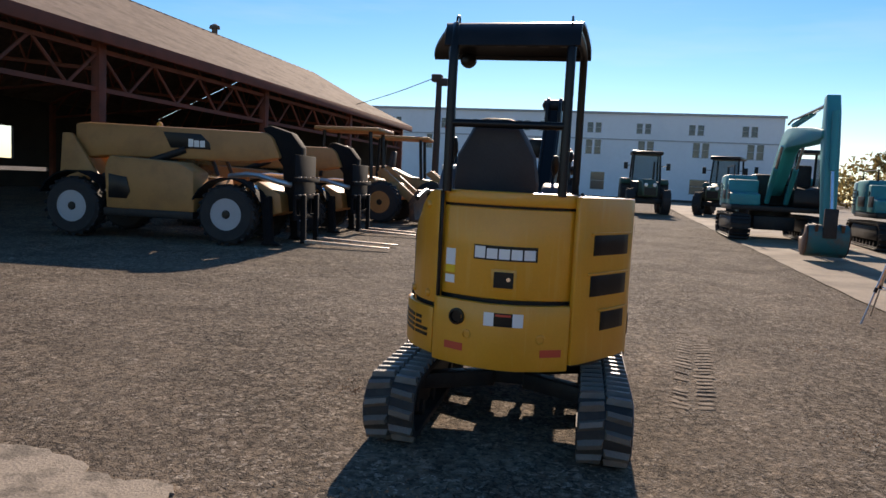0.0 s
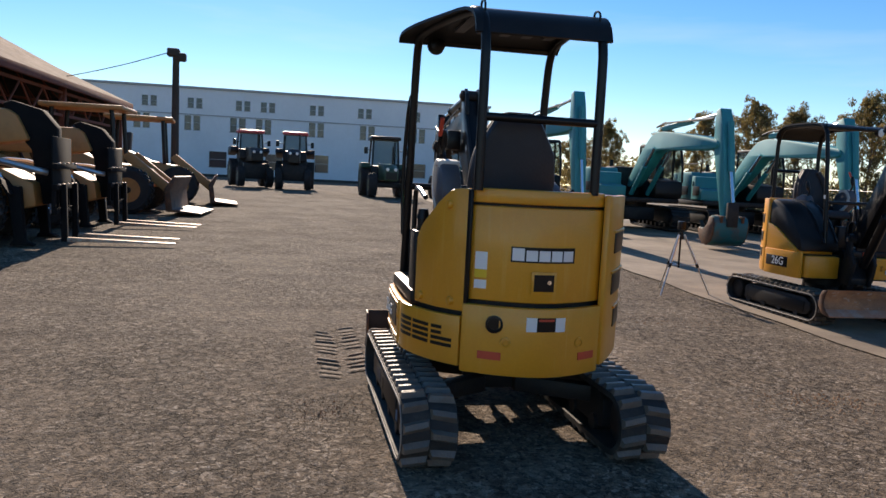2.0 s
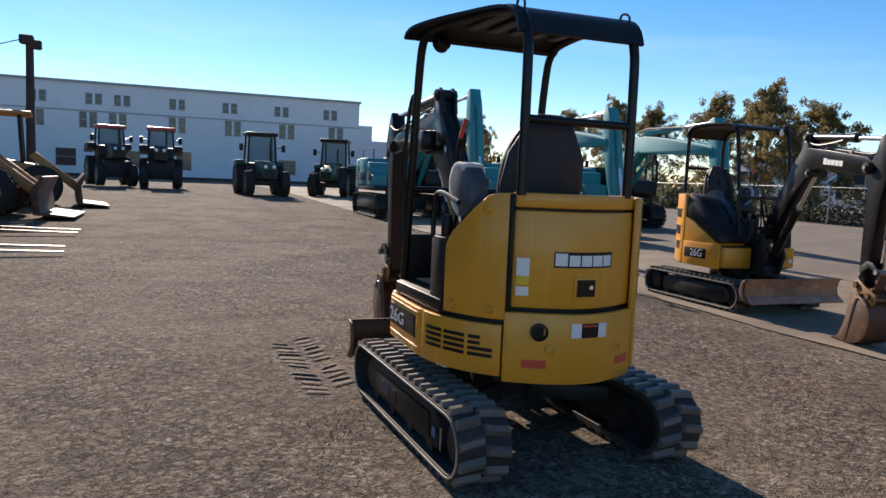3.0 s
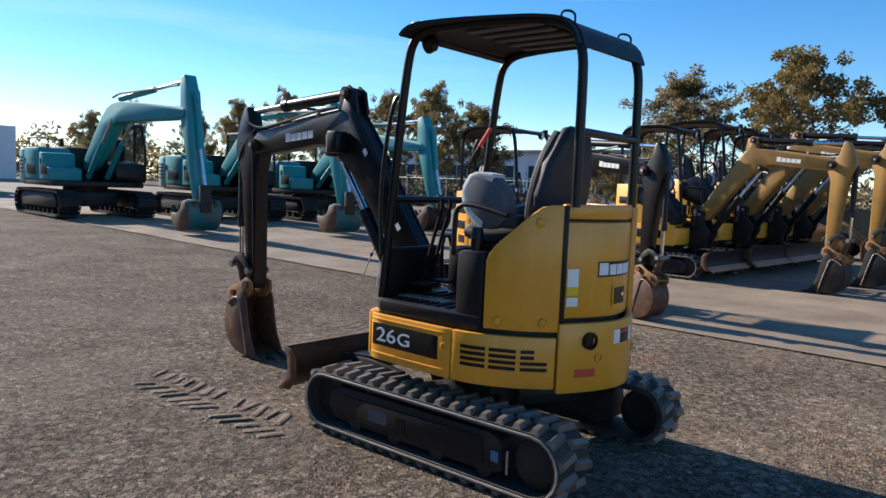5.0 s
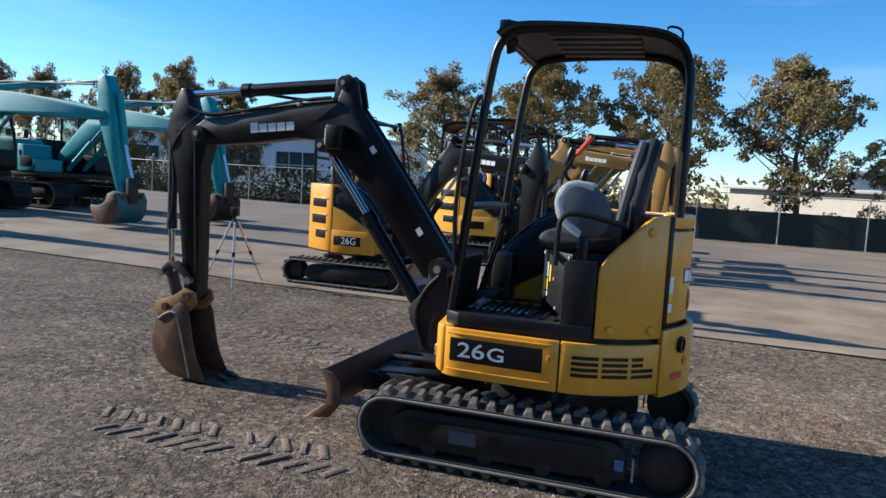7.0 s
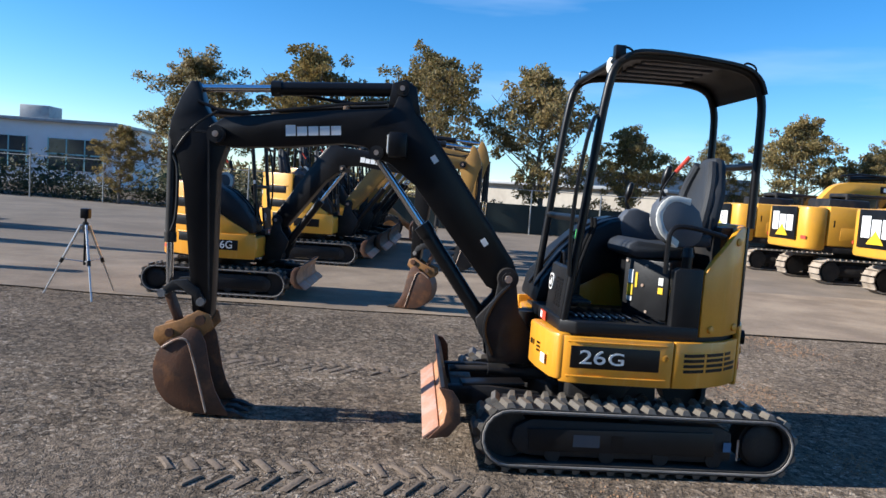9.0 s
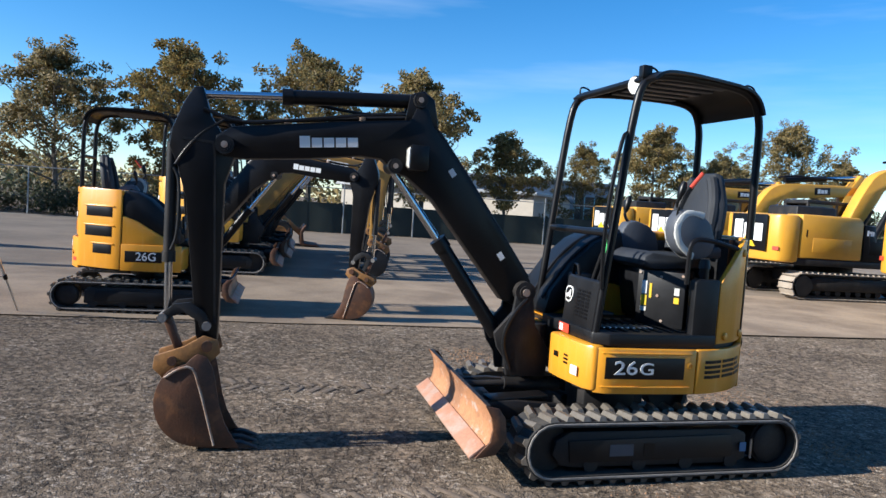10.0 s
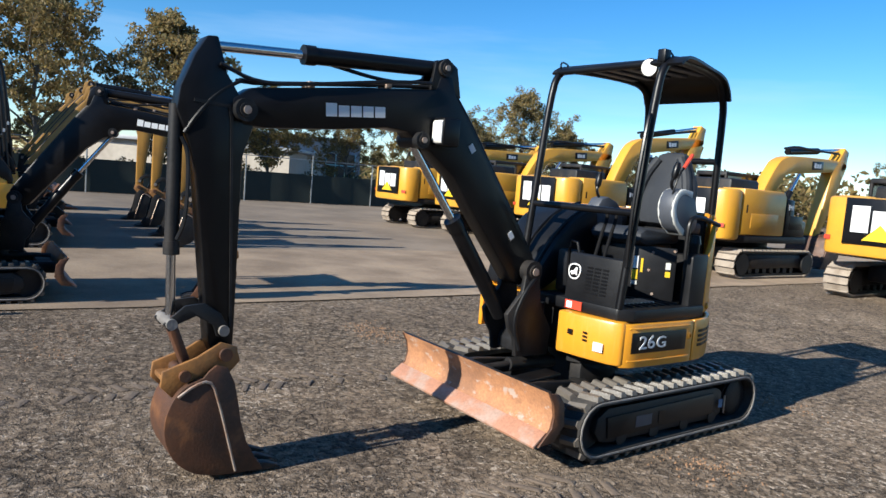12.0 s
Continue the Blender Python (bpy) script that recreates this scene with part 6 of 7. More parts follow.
holes += [(9.7, 2.45, 1.15, 0.9), (-9.0, 2.6, 1.1, 1.0), (-2.9, 2.7, 0.9, 1.1), (-16.0, 2.6, 1.1, 1.0), (15.9, 2.4, 1.1, 0.9)]
cols = sorted({-48.0, 19.1} | {h[0] - h[2] for h in holes} | {h[0] + h[2] for h in holes})
lines = sorted({0.0, 11.3} | {h[1] - h[3] for h in holes} | {h[1] + h[3] for h in holes})
for x0, x1 in zip(cols, cols[1:]):
    for z0, z1 in zip(lines, lines[1:]):
        cx, cz = (x0 + x1) / 2, (z0 + z1) / 2
        open_here = any(abs(cx - h[0]) < h[2] and abs(cz - h[1]) < h[3] for h in holes)
        if open_here:
            continue
        box(b, (x0, 0, z0), (x1, 0.3, z1))
part("wall", b, WHITEWALL, block, "white rendered wall")
for i, (x, z, w, h) in enumerate(holes):
    b = bm_new()
    box(b, (x - w, 0.16, z - h), (x + w, 0.20, z + h))
    pane = part("window", b, WINDOWDARK, block)
    b = bm_new()
    for u in (-1, 1):
        box(b, (x + u * w - 0.05, 0.06, z - h), (x + u * w + 0.05, 0.155, z + h))
    box(b, (x - w, 0.06, z - 0.03), (x + w, 0.15, z + 0.03))
    box(b, (x - w - 0.05, -0.06, z - h - 0.07), (x + w + 0.05, 0.155, z - h))
    part("window_frame", b, FRAMEGREY, pane)
b = bm_new()
box(b, (-48, 0.3, 0), (19.1, 26, 11.2))
part("building_mass", b, WHITEWALL, block)
b = bm_new()
box(b, (-48.2, -0.25, 11.3), (19.3, 0.45, 11.58))
part("parapet", b, FRAMEGREY, block)
b = bm_new()
box(b, (-48, -0.10, 8.02), (19.1, 0.0, 8.16))
part("ledge", b, FRAMEGREY, block)
b = bm_new()
box(b, (-48, -0.08, 0), (19.1, -0.003, 0.7))
part("plinth", b, DARKWALL, block)
b = bm_new()
box(b, (19.1, 2, 0), (21.4, 20, 8.6))
box(b, (21.4, 2, 0), (24, 20, 6.6))
part("annex", b, WHITEWALL, block)

pole = thing("utility_pole", pose(-6.9, 28.5, -0.2), "dark timber utility pole with a lamp head", "pole")
b = bm_new()
cyl(b, (0, 0, 0), (0, 0, 5.8), 0.16, 0.12, 10)
part("post", b, DARKWALL, pole)
b = bm_new()
box(b, (-0.30, -0.2, 5.7), (0.12, 0.2, 6.0), None, 0.05)
box(b, (0.0, -0.15, 5.55), (0.36, 0.15, 5.85), None, 0.05)
part("lamp_head", b, DARKWALL, pole)
b = bm_new()
tube(b, smoothed([(-0.1, 0, 5.9), (-3, 3, 5.5), (-7, 7, 5.2), (-14, 13, 5.4)], 2), 0.018, 5)
part("wire", b, DARKWALL, pole)

# boundary fence with dark screening
FX = 26.0
fence = thing("boundary_fence", pose(FX, 0, 0), "chain-link boundary fence with dark green screening", "fence")
for k in range(34):
    y = -42 + 3.05 * k
    b = bm_new()
    cyl(b, (0, y, 0), (0, y, 1.95 if k % 3 else 2.15), 0.03, n=8)
    part("post", b, GALV, fence)
    if y > 9:
        continue
    b = bm_new()
    n = 7
    rows = [[b.verts.new((0.04 + 0.03 * math.sin(j * 1.9 + k), y + 0.03 + 2.99 * j / (n - 1), z + (0.05 * noise.noise((k, j, 3.0)) if z > 1 else 0))) for j in range(n)] for z in (0.03, 0.7, 1.28)]
    for r, s in zip(rows, rows[1:]):
        for j in range(n - 1):
            b.faces.new((r[j], r[j + 1], s[j + 1], s[j]))
    part("screen", b, SCREEN, fence)
b = bm_new()
cyl(b, (0, -42, 1.93), (0, 59, 1.93), 0.02, n=6)
part("top_rail", b, GALV, fence)


def leaf_cloud(b, rng, centre, size, count, leaf):
    """Small bent leaves scattered in a lump."""
    for _ in range(count):
        d = Vector((rng.gauss(0, 1), rng.gauss(0, 1), rng.gauss(0, 1)))
        d = d.normalized() * (rng.random() ** 0.45)
        p = Vector(centre) + Vector((d.x * size[0], d.y * size[1], d.z * size[2]))
        a = Vector((rng.gauss(0, 1), rng.gauss(0, 1), rng.gauss(0, 1))).normalized()
        c = a.orthogonal().normalized()
        l = leaf * rng.uniform(0.6, 1.4)
        n = a.cross(c) * l * 0.25
        vs = [b.verts.new(p + q) for q in (-a * l, c * l * 0.55 + n, a * l, -c * l * 0.55 + n)]
        b.faces.new((vs[0], vs[1], vs[2]))
        b.faces.new((vs[0], vs[2], vs[3]))


def leaf_material(name, colours):
    m = bpy.data.materials.new(name)
    m.use_nodes = True
    nt = m.node_tree
    b = nt.nodes["Principled BSDF"]
    geo = nt.nodes.new("ShaderNodeNewGeometry")
    ramp = nt.nodes.new("ShaderNodeValToRGB")
    els = ramp.color_ramp.elements
    els[0].color, els[0].position = (*colours[0], 1), 0.0
    els[1].color, els[1].position = (*colours[-1], 1), 1.0
    for i, c in enumerate(colours[1:-1]):
        e = els.new((i + 1) / (len(colours) - 1))
        e.color = (*c, 1)
    nt.links.new(geo.outputs["Random Per Island"], ramp.inputs["Fac"])
    nt.links.new(ramp.outputs["Color"], b.inputs["Base Color"])
    b.inputs["Roughness"].default_value = 0.6
    t = nt.nodes.new("ShaderNodeBsdfTranslucent")
    nt.links.new(ramp.outputs["Color"], t.inputs["Color"])
    mx = nt.nodes.new("ShaderNodeMixShader")
    mx.inputs[0].default_value = 0.42
    nt.links.new(b.outputs[0], mx.inputs[1])
    nt.links.new(t.outputs[0], mx.inputs[2])
    nt.links.new(mx.outputs[0], nt.nodes["Material Output"].inputs["Surface"])
    return m


AUTUMN = leaf_material("autumn_leaves", [(0.095, 0.10, 0.034), (0.19, 0.15, 0.055), (0.30, 0.205, 0.07), (0.13, 0.09, 0.04), (0.45, 0.32, 0.11), (0.062, 0.066, 0.028)])
EVERGREEN = leaf_material("shrub_foliage", [(0.025, 0.045, 0.018), (0.05, 0.065, 0.025), (0.09, 0.075, 0.03), (0.03, 0.035, 0.018)])
BARK = mat("grey_bark", (0.13, 0.11, 0.09), 0.85, second=(0.22, 0.19, 0.15), amount=0.6, scale=3, grain=0.25, bump=0.3)


def tree(m, seed, height, label, wide=1.0):
    rng = random.Random(seed)
    root = thing("tree", m, label, "tree", "boundary trees")
    wood = bm_new()

    crown = bm_new()
    lean = Vector((rng.gauss(0, 0.02), rng.gauss(0, 0.02), 0))
    spine = [Vector((0.05 * math.sin(k * 1.3 + seed), 0.05 * math.cos(k * 1.7), 0)) * k * 0.4 + lean * k + Vector((0, 0, height * 0.92 * k / 8)) for k in range(9)]
    tube(wood, spine, [0.14 * height / 7 * (1 - 0.108 * k) for k in range(9)], 7)

    def reach(h):
        """How far the crown reaches out at the height h, as a share of the tree's height: an egg on a stem."""
        u = (h - 0.14) / 0.84
        return 0.40 * wide * math.sin(math.pi * min(1, max(0, u)) ** 0.8) ** 0.75 if 0 < u < 1 else 0.0

    for k in range(30):
        h = 0.17 + 0.76 * (k + rng.random()) / 30
        a = k * 2.4 + rng.uniform(-0.5, 0.5)
        out = height * reach(min(0.95, h + 0.12)) * rng.uniform(0.75, 1.12)
        p = spine[min(7, int(h * 8 / 0.92))].lerp(spine[min(8, int(h * 8 / 0.92) + 1)], (h * 8 / 0.92) % 1)
        tip = p + Vector((math.cos(a) * out, math.sin(a) * out, out * rng.uniform(0.45, 0.95)))
        mid = p.lerp(tip, 0.5) + Vector((rng.gauss(0, 0.12), rng.gauss(0, 0.12), -0.06 * out))
        r = 0.035 * height / 7 * (1.15 - h)
        tube(wood, [p, mid, tip], [r + 0.012, r * 0.7 + 0.006, 0.008], 5)
        for q in range(11):
            f = rng.uniform(0.30, 1.0)
            s0 = p.lerp(mid, f * 2) if f < 0.5 else mid.lerp(tip, f * 2 - 1)
            d = Vector((rng.gauss(0, 1), rng.gauss(0, 1), rng.gauss(0.5, 0.7))).normalized() * rng.uniform(0.35, 0.8) * height / 7
            tube(wood, [s0, s0 + d * 0.6 + Vector((0, 0, 0.03)), s0 + d], [0.010, 0.007, 0.004], 3)
            leafy = 0.45 + 0.75 * f
            if rng.random() < leafy:
                leaf_cloud(crown, rng, s0 + d, (0.34, 0.34, 0.28), int(56 * leafy), 0.082)
    part("trunk", wood, BARK, root)
    tagged(part("crown", crown, AUTUMN, root, "sparse olive and brown autumn leaves"), kind="stuff")
    return root


kinds = [tree(pose(28.6, 15.7, 0, 0, 0, 0), 3, 7.0, "tall autumn plane tree with thinning brown-green leaves"),
         tree(pose(28.6, 10.8, 0, 0, 0, 90), 8, 7.5, "tall autumn plane tree with thinning brown-green leaves"),
         tree(pose(28.6, 5.2, 0, 0, 0, 40), 15, 7.9, "tall autumn plane tree with thinning brown-green leaves")]
for k, (x, y, s) in enumerate(((28.6, -0.2, 1.0), (28.6, -4.3, 0.72), (29, -8.6, 0.62), (31, -13.3, 0.86), (31, -17.6, 0.74), (34, -24.5, 1.0), (36, -31, 0.8), (37, -40, 0.76), (38, -47, 0.8), (26.6, 18.6, 0.45), (28.6, 28.5, 0.86), (28.6, 31.7, 0.94),
                               (28.6, 35.5, 0.97), (28.6, 41.7, 1.0), (28.6, 46.6, 1.0), (28.6, 53, 1.0), (28.6, 60, 1.0), (27, 69, 1.0), (27, 78, 1.0), (33, -20.5, 0.7), (24.5, -62, 0.95))):
    c = copy_thing(kinds[(k * 2 + 1) % 3], pose(x, y, 0, 0, 0, 57 * k) @ Matrix.Scale(s, 4))
    c.scale = (s * (0.72 if y > 30 else 1.0), s * (0.72 if y > 30 else 1.0), s)
    c["label"] = "smaller autumn plane tree with thinning leaves" if s < 0.8 else "tall autumn plane tree with thinning brown-green leaves"

# shrubs behind the fence
rng = random.Random(5)
b = bm_new()
for k in range(90):
    y = -40 + 1.1 * k + rng.uniform(-0.4, 0.4)
    leaf_cloud(b, rng, (27.4 + rng.uniform(-0.3, 0.8), y, 0.6), (0.8, 0.9, rng.uniform(0.5, 0.95)), 520, 0.075)
for k in range(150):
    leaf_cloud(b, rng, (rng.uniform(30, 38), rng.choice((rng.uniform(-46, -14), rng.uniform(8, 60))), rng.uniform(0.7, 1.5)), (1.6, 1.8, rng.uniform(0.8, 1.5)), 130, 0.15)
solid("hedge", b, EVERGREEN, "dark green hedge along the boundary fence", "hedge", kind="stuff")
b = bm_new()
for k in range(40):
    leaf_cloud(b, rng, (rng.uniform(22, 60), 108 + rng.uniform(0, 30), rng.uniform(1.5, 5.5)), (4, 4, 3.0), 130, 0.45)
for k in range(26):
    leaf_cloud(b, rng, (rng.uniform(18, 40), -60 + rng.uniform(-6, 10), rng.uniform(0.8, 3.0)), (3, 3, 2.0), 130, 0.32)
for k in range(70):
    leaf_cloud(b, rng, (rng.uniform(70, 95), rng.uniform(30, 120), rng.uniform(1.0, 3.2)), (4, 4, 2.4), 130, 0.42)
for k in range(70):
    leaf_cloud(b, rng, (rng.uniform(62, 80), rng.uniform(-70, 30), rng.uniform(0.6, 2.2)), (3.5, 4, 1.9), 120, 0.36)
solid("distant_woods", b, AUTUMN, "distant brown and olive trees", "trees", kind="stuff")


def low_building(x, y0, y1, h, label, windows, wallmat, turn=0):
    root = thing("low_building", pose(x, y0, -0.4, 0, 0, turn), label, "building")
    ln = y1 - y0
    b = bm_new()
    box(b, (0, 0, 0), (9, ln, h))
    part("wall", b, wallmat, root)
    b = bm_new()
    box(b, (-0.4, -0.3, h), (9.3, ln + 0.3, h + 0.22), None, 0.03)
    part("roof", b, FRAMEGREY, root)
    for k in range(windows):
        y = ln * (k + 0.5) / windows
        b = bm_new()
        box(b, (-0.05, y - ln / windows * 0.36, h * 0.35), (0.02, y + ln / windows * 0.36, h * 0.78))
        w = part("window", b, WINDOWDARK, root)
        b = bm_new()
        for u in (-0.36, -0.12, 0.12, 0.36):
            box(b, (-0.09, y + ln / windows * u - 0.04, h * 0.34), (-0.052, y + ln / windows * u + 0.04, h * 0.79))
        box(b, (-0.09, y - ln / windows * 0.36, h * 0.56), (-0.054, y + ln / windows * 0.36, h * 0.58))
        part("window_frame", b, PALETEAL, w)
    return root


low_building(45, 26.5, 52, 4.9, "white single-storey office with green-framed windows", 5, WHITEWALL)
low_building(38.5, -9.5, 5.0, 2.9, "sunlit cream low warehouse", 0, CREAM, -38)
low_building(47, -19, -5, 4.2, "grey low warehouse with dark windows", 4, FRAMEGREY)
b = bm_new()
box(b, (45.2, 31, 4.7), (47, 33, 5.6), None, 0.05)
solid("roof_unit", b, FRAMEGREY, "grey rooftop air unit on the office roof", "air unit")

# ---- wheeled machines: x ahead, y to the left, origin on the ground ----
def wheel(parent, x, y, r, width, rim_mat, lugs=22, rim=0.52):
    """A tyre with cross lugs, and a dished rim on its outer side."""
    s = 1 if y > 0 else -1
    b = bm_new()
    w = width / 2
    turned(b, [(r * 0.05, -w * 0.3), (r * rim, -w * 0.35), (r * rim, -w * 0.95), (r * 0.86, -w), (r * 0.95, -w * 0.72), (r * 0.955, w * 0.72), (r * 0.86, w), (r * rim, w * 0.95), (r * rim, w * 0.35), (r * 0.05, w * 0.3)], (x, y, r), (x, y + s, r), 28)
    tyre = part("tyre", b, TYRE, parent)
    b = bm_new()
    for k in range(lugs):
        for side in (-1, 1):
            a = 2 * math.pi * (k + (0.5 if side > 0 else 0)) / lugs
            m = Matrix.Translation((x, y, r)) @ Matrix.Rotation(a, 4, "Y") @ Matrix.Translation((0, side * w * 0.5, r * 0.965)) @ Matrix.Rotation(side * 0.5, 4, "Z")
            box(b, (-r * 0.045, -w * 0.48, -r * 0.03), (r * 0.045, w * 0.48, r * 0.035), m)
    tagged(part("tread", b, TYRE, tyre), kind="stuff")
    b = bm_new()
    turned(b, [(r * rim, w * 0.9), (r * (rim + 0.02), w * 0.95), (r * (rim - 0.03), w * 0.96), (r * (rim - 0.07), w * 0.55), (r * 0.26, w * 0.45), (r * 0.05, w * 0.45)], (x, y, r), (x, y + s, r), 28)
    part("rim", b, rim_mat, tyre, "pale steel wheel rim")
    b = bm_new()
    turned(b, [(r * 0.31, w * 0.46), (r * 0.30, w * 0.60), (r * 0.20, w * 0.70), (r * 0.12, w * 0.98), (r * 0.02, w * 1.0)], (x, y, r), (x, y + s, r), 20)
    part("hub", b, BLACK, tyre, "dark planetary hub")
    b = bm_new()
    turned(b, [(r * 0.41, w * 0.50), (r * 0.43, w * 0.545), (r * 0.37, w * 0.55), (r * 0.35, w * 0.50)], (x, y, r), (x, y + s, r), 24)
    part("rim_groove", b, STEEL, tyre)
    for k in range(8):
        a = 2 * math.pi * k / 8
        b = bm_new()
        p = Vector((x + r * 0.255 * math.cos(a), y + s * w * 0.6, r + r * 0.255 * math.sin(a)))
        cyl(b, p, p + Vector((0, s * 0.04, 0)), r * 0.025, n=6)
        part("wheel_nut", b, SCRAPED, tyre)


def telehandler(m, label):
    root = thing("telehandler", m, label, "telehandler", "telehandlers")
    for x in (-1.72, 1.72):
        for y in (-1.0, 1.0):
            wheel(root, x, y, 0.63, 0.42, RIM)
    b = bm_new()
    prism(b, [(-2.3, 0.62), (-2.35, 1.0), (-1.9, 1.15), (2.2, 1.05), (2.5, 0.85), (2.4, 0.6), (-2.0, 0.5)], -0.55, 0.55, 0.05, "y")
    part("chassis", b, STEEL, root)
    b = bm_new()
    prism(b, [(-0.95, 0.62), (-1.0, 1.50), (-0.9, 1.74), (0.65, 1.66), (1.0, 1.48), (1.02, 0.62)], -1.18, -0.45, 0.06, "y")
    hood = part("engine_cover", b, DUSTYEL, root)
    b = bm_new()
    prism(b, [(-0.88, 0.85), (-0.88, 1.36), (-0.48, 1.30), (-0.40, 1.0), (-0.48, 0.85)], -1.20, -1.175, 0.006, "y")
    part("vent", b, BLACK, hood)
    b = bm_new()
    box(b, (-1.0, -1.19, 0.48), (1.0, -0.5, 0.64), None, 0.02)
    part("side_step", b, STEEL, root)
    for x in (-1.72, 1.72):
        for s in (-1, 1):
            b = bm_new()
            arc = [(x + 0.80 * math.cos(a), 0.66 + 0.74 * math.sin(a)) for a in np.linspace(0.35, 2.8, 8)]
            arc2 = [(x + 0.77 * math.cos(a), 0.66 + 0.71 * math.sin(a)) for a in np.linspace(2.8, 0.35, 8)]
            prism(b, arc + arc2, *sorted((s * 0.72, s * 1.20)), 0, "y")
            part("mudguard", b, MATTE, root)
    # cab on the left
    b = bm_new()
    prism(b, [(-0.75, 0.7), (-0.75, 1.45), (0.85, 1.35), (0.95, 0.7)], 0.30, 1.15, 0.04, "y")
    cab = part("cab", b, DUSTYEL, root)
    for x, x2 in ((-0.72, -0.62), (0.85, 0.45)):
        for y in (0.33, 1.11):
            b = bm_new()
            tube(b, [(x, y, 1.4), (x2, y, 2.38)], 0.045, 8)
            part("cab_post", b, BLACK, cab)
    b = bm_new()
    box(b, (-0.72, 0.28, 2.36), (0.55, 1.16, 2.46), None, 0.04)
    part("cab_roof", b, BLACK, cab)
    b = bm_new()
    prism(b, [(-0.68, 1.42), (-0.62, 2.36), (0.45, 2.36), (0.82, 1.36)], 0.34, 0.35, 0, "y")
    part("pane", b, PANE, cab)
    # telescopic boom
    b = bm_new()
    prism(b, [(-2.2, 1.66), (-2.2, 2.42), (-1.9, 2.46), (2.20, 2.40), (2.36, 2.30), (2.56, 1.86), (1.9, 1.74), (-1.4, 1.74)], -0.36, 0.26, 0.05, "y")
    boom = part("boom", b, DUSTYEL, root, "heavy yellow telescopic boom")
    b = bm_new()
    prism(b, [(0.06, 1.98), (-0.12, 2.32), (0.75, 2.30), (0.95, 2.12), (0.98, 1.97)], -0.375, -0.358, 0.004, "y")
    panel = part("mark_panel", b, BLACK, boom)
    wordmark("maker_mark", face((0.66, -0.378, 2.10), (1, 0, 0), (0, 0, 1)), 0.40, 0.17, 3, WHITE, panel)
    b = bm_new()
    prism(b, [(2.10, 2.50), (2.25, 2.56), (2.74, 2.42), (2.98, 2.12), (3.0, 0.75), (2.66, 0.7), (2.56, 1.70), (2.36, 1.94)], -0.24, 0.14, 0.03, "y")
    part("boom_head", b, MATTE, boom)
    for y in (-0.50, 0.40):
        b = bm_new()
        prism(b, [(-2.5, 0.9), (-2.42, 2.2), (-2.2, 2.2), (-1.35, 1.0), (-1.6, 0.85)], y, y + 0.10, 0.02, "y")
        part("rear_tower", b, DUSTYEL, root)
    b = bm_new()
    cyl(b, (-1.5, -0.45, 1.25), (0.4, -0.35, 1.95), 0.08)
    part("lift_cylinder", b, STEEL, root)
    b = bm_new()
    turned(b, [(0.07, 0), (0.07, 0.05), (0.055, 0.10), (0.01, 0.13)], (-0.35, -0.1, 2.42), (-0.35, -0.1, 3), 12)
    part("beacon", b, AMBER, root, "amber beacon lamp")
    # front frame, carriage and forks
    b = bm_new()
    prism(b, [(1.7, 1.0), (2.2, 1.35), (2.7, 1.1), (2.75, 0.7), (2.2, 0.55)], -0.7, 0.7, 0.04, "y")
    part("front_frame", b, DUSTYEL, root)
    for s in (-1, 1):
        b = bm_new()
        prism(b, [(2.35, 1.05), (2.55, 1.05), (2.62, 0.10), (2.78, 0.02), (2.38, 0.02), (2.45, 0.12)], *sorted((s * 0.75, s * 0.95)), 0.02, "y")
        part("stabiliser_leg", b, MATTE, root)
        b = bm_new()
        cyl(b, (2.2, s * 0.85, 1.25), (2.55, s * 0.85, 0.55), 0.05)
        part("stabiliser_ram", b, CHROME, root)
        b = bm_new()
        tube(b, smoothed([(1.5, s * 0.55, 1.42), (2.1, s * 0.75, 1.5), (2.7, s * 0.75, 1.35), (2.9, s * 0.6, 1.3)], 1), 0.06, 8)
        part("light_bar", b, ALU, root)
    b = bm_new()
    box(b, (2.99, -0.72, 0.55), (3.02, 0.72, 1.95), None, 0.008)
    carriage = part("carriage", b, MATTE, root)
    for z in (0.62, 1.05, 1.42):
        b = bm_new()
        box(b, (3.02, -0.80, z - 0.05), (3.1, 0.80, z + 0.05), None, 0.01)
        part("cross_bar", b, MATTE, carriage)
    for k in range(7):
        b = bm_new()
        box(b, (3.021, -0.805 + 0.26 * k, 0.68), (3.08, -0.755 + 0.26 * k, 0.99))
        part("upright", b, MATTE, carriage)
    # added bright bars: sunlit glints on the dark carriage, put in as pale pieces
    for z in (1.46, 1.08):
        for y in (-0.62, -0.3, 0.02, 0.34, 0.64):
            b = bm_new()
            box(b, (3.085, y - 0.05, z), (3.125, y + 0.05, z + 0.03), None, 0.006)
            part("glint_bar", b, SCRAPED, root, "small bright steel bar standing in for a sunlit glint")
    for y in (-0.45, 0.45):
        b = bm_new()
        prism(b, [(3.1, 1.1), (3.18, 1.1), (3.2, 0.14), (3.2, 0.06), (3.1, 0.06)], y - 0.06, y + 0.06, 0.006, "y")
        shank = part("fork", b, MATTE, root)
        b = bm_new()
        prism(b, [(3.2, 0.14), (4.5, 0.09), (5.05, 0.075), (5.05, 0.055), (3.2, 0.06)], y - 0.06, y + 0.06, 0.006, "y")
        part("fork_blade", b, SCRAPED, shank, "long pale steel fork blade")
    return root


tele = telehandler(pose(-8.68, 13.1, rise(13.1), 0, 0, 6) @ Matrix.Scale(0.93, 4), "yellow telehandler with lowered boom and pale forks beside the shed")
copy_thing(tele, pose(-8.5, 16.6, rise(16.6), 0, 0, 2) @ Matrix.Scale(0.93, 4))


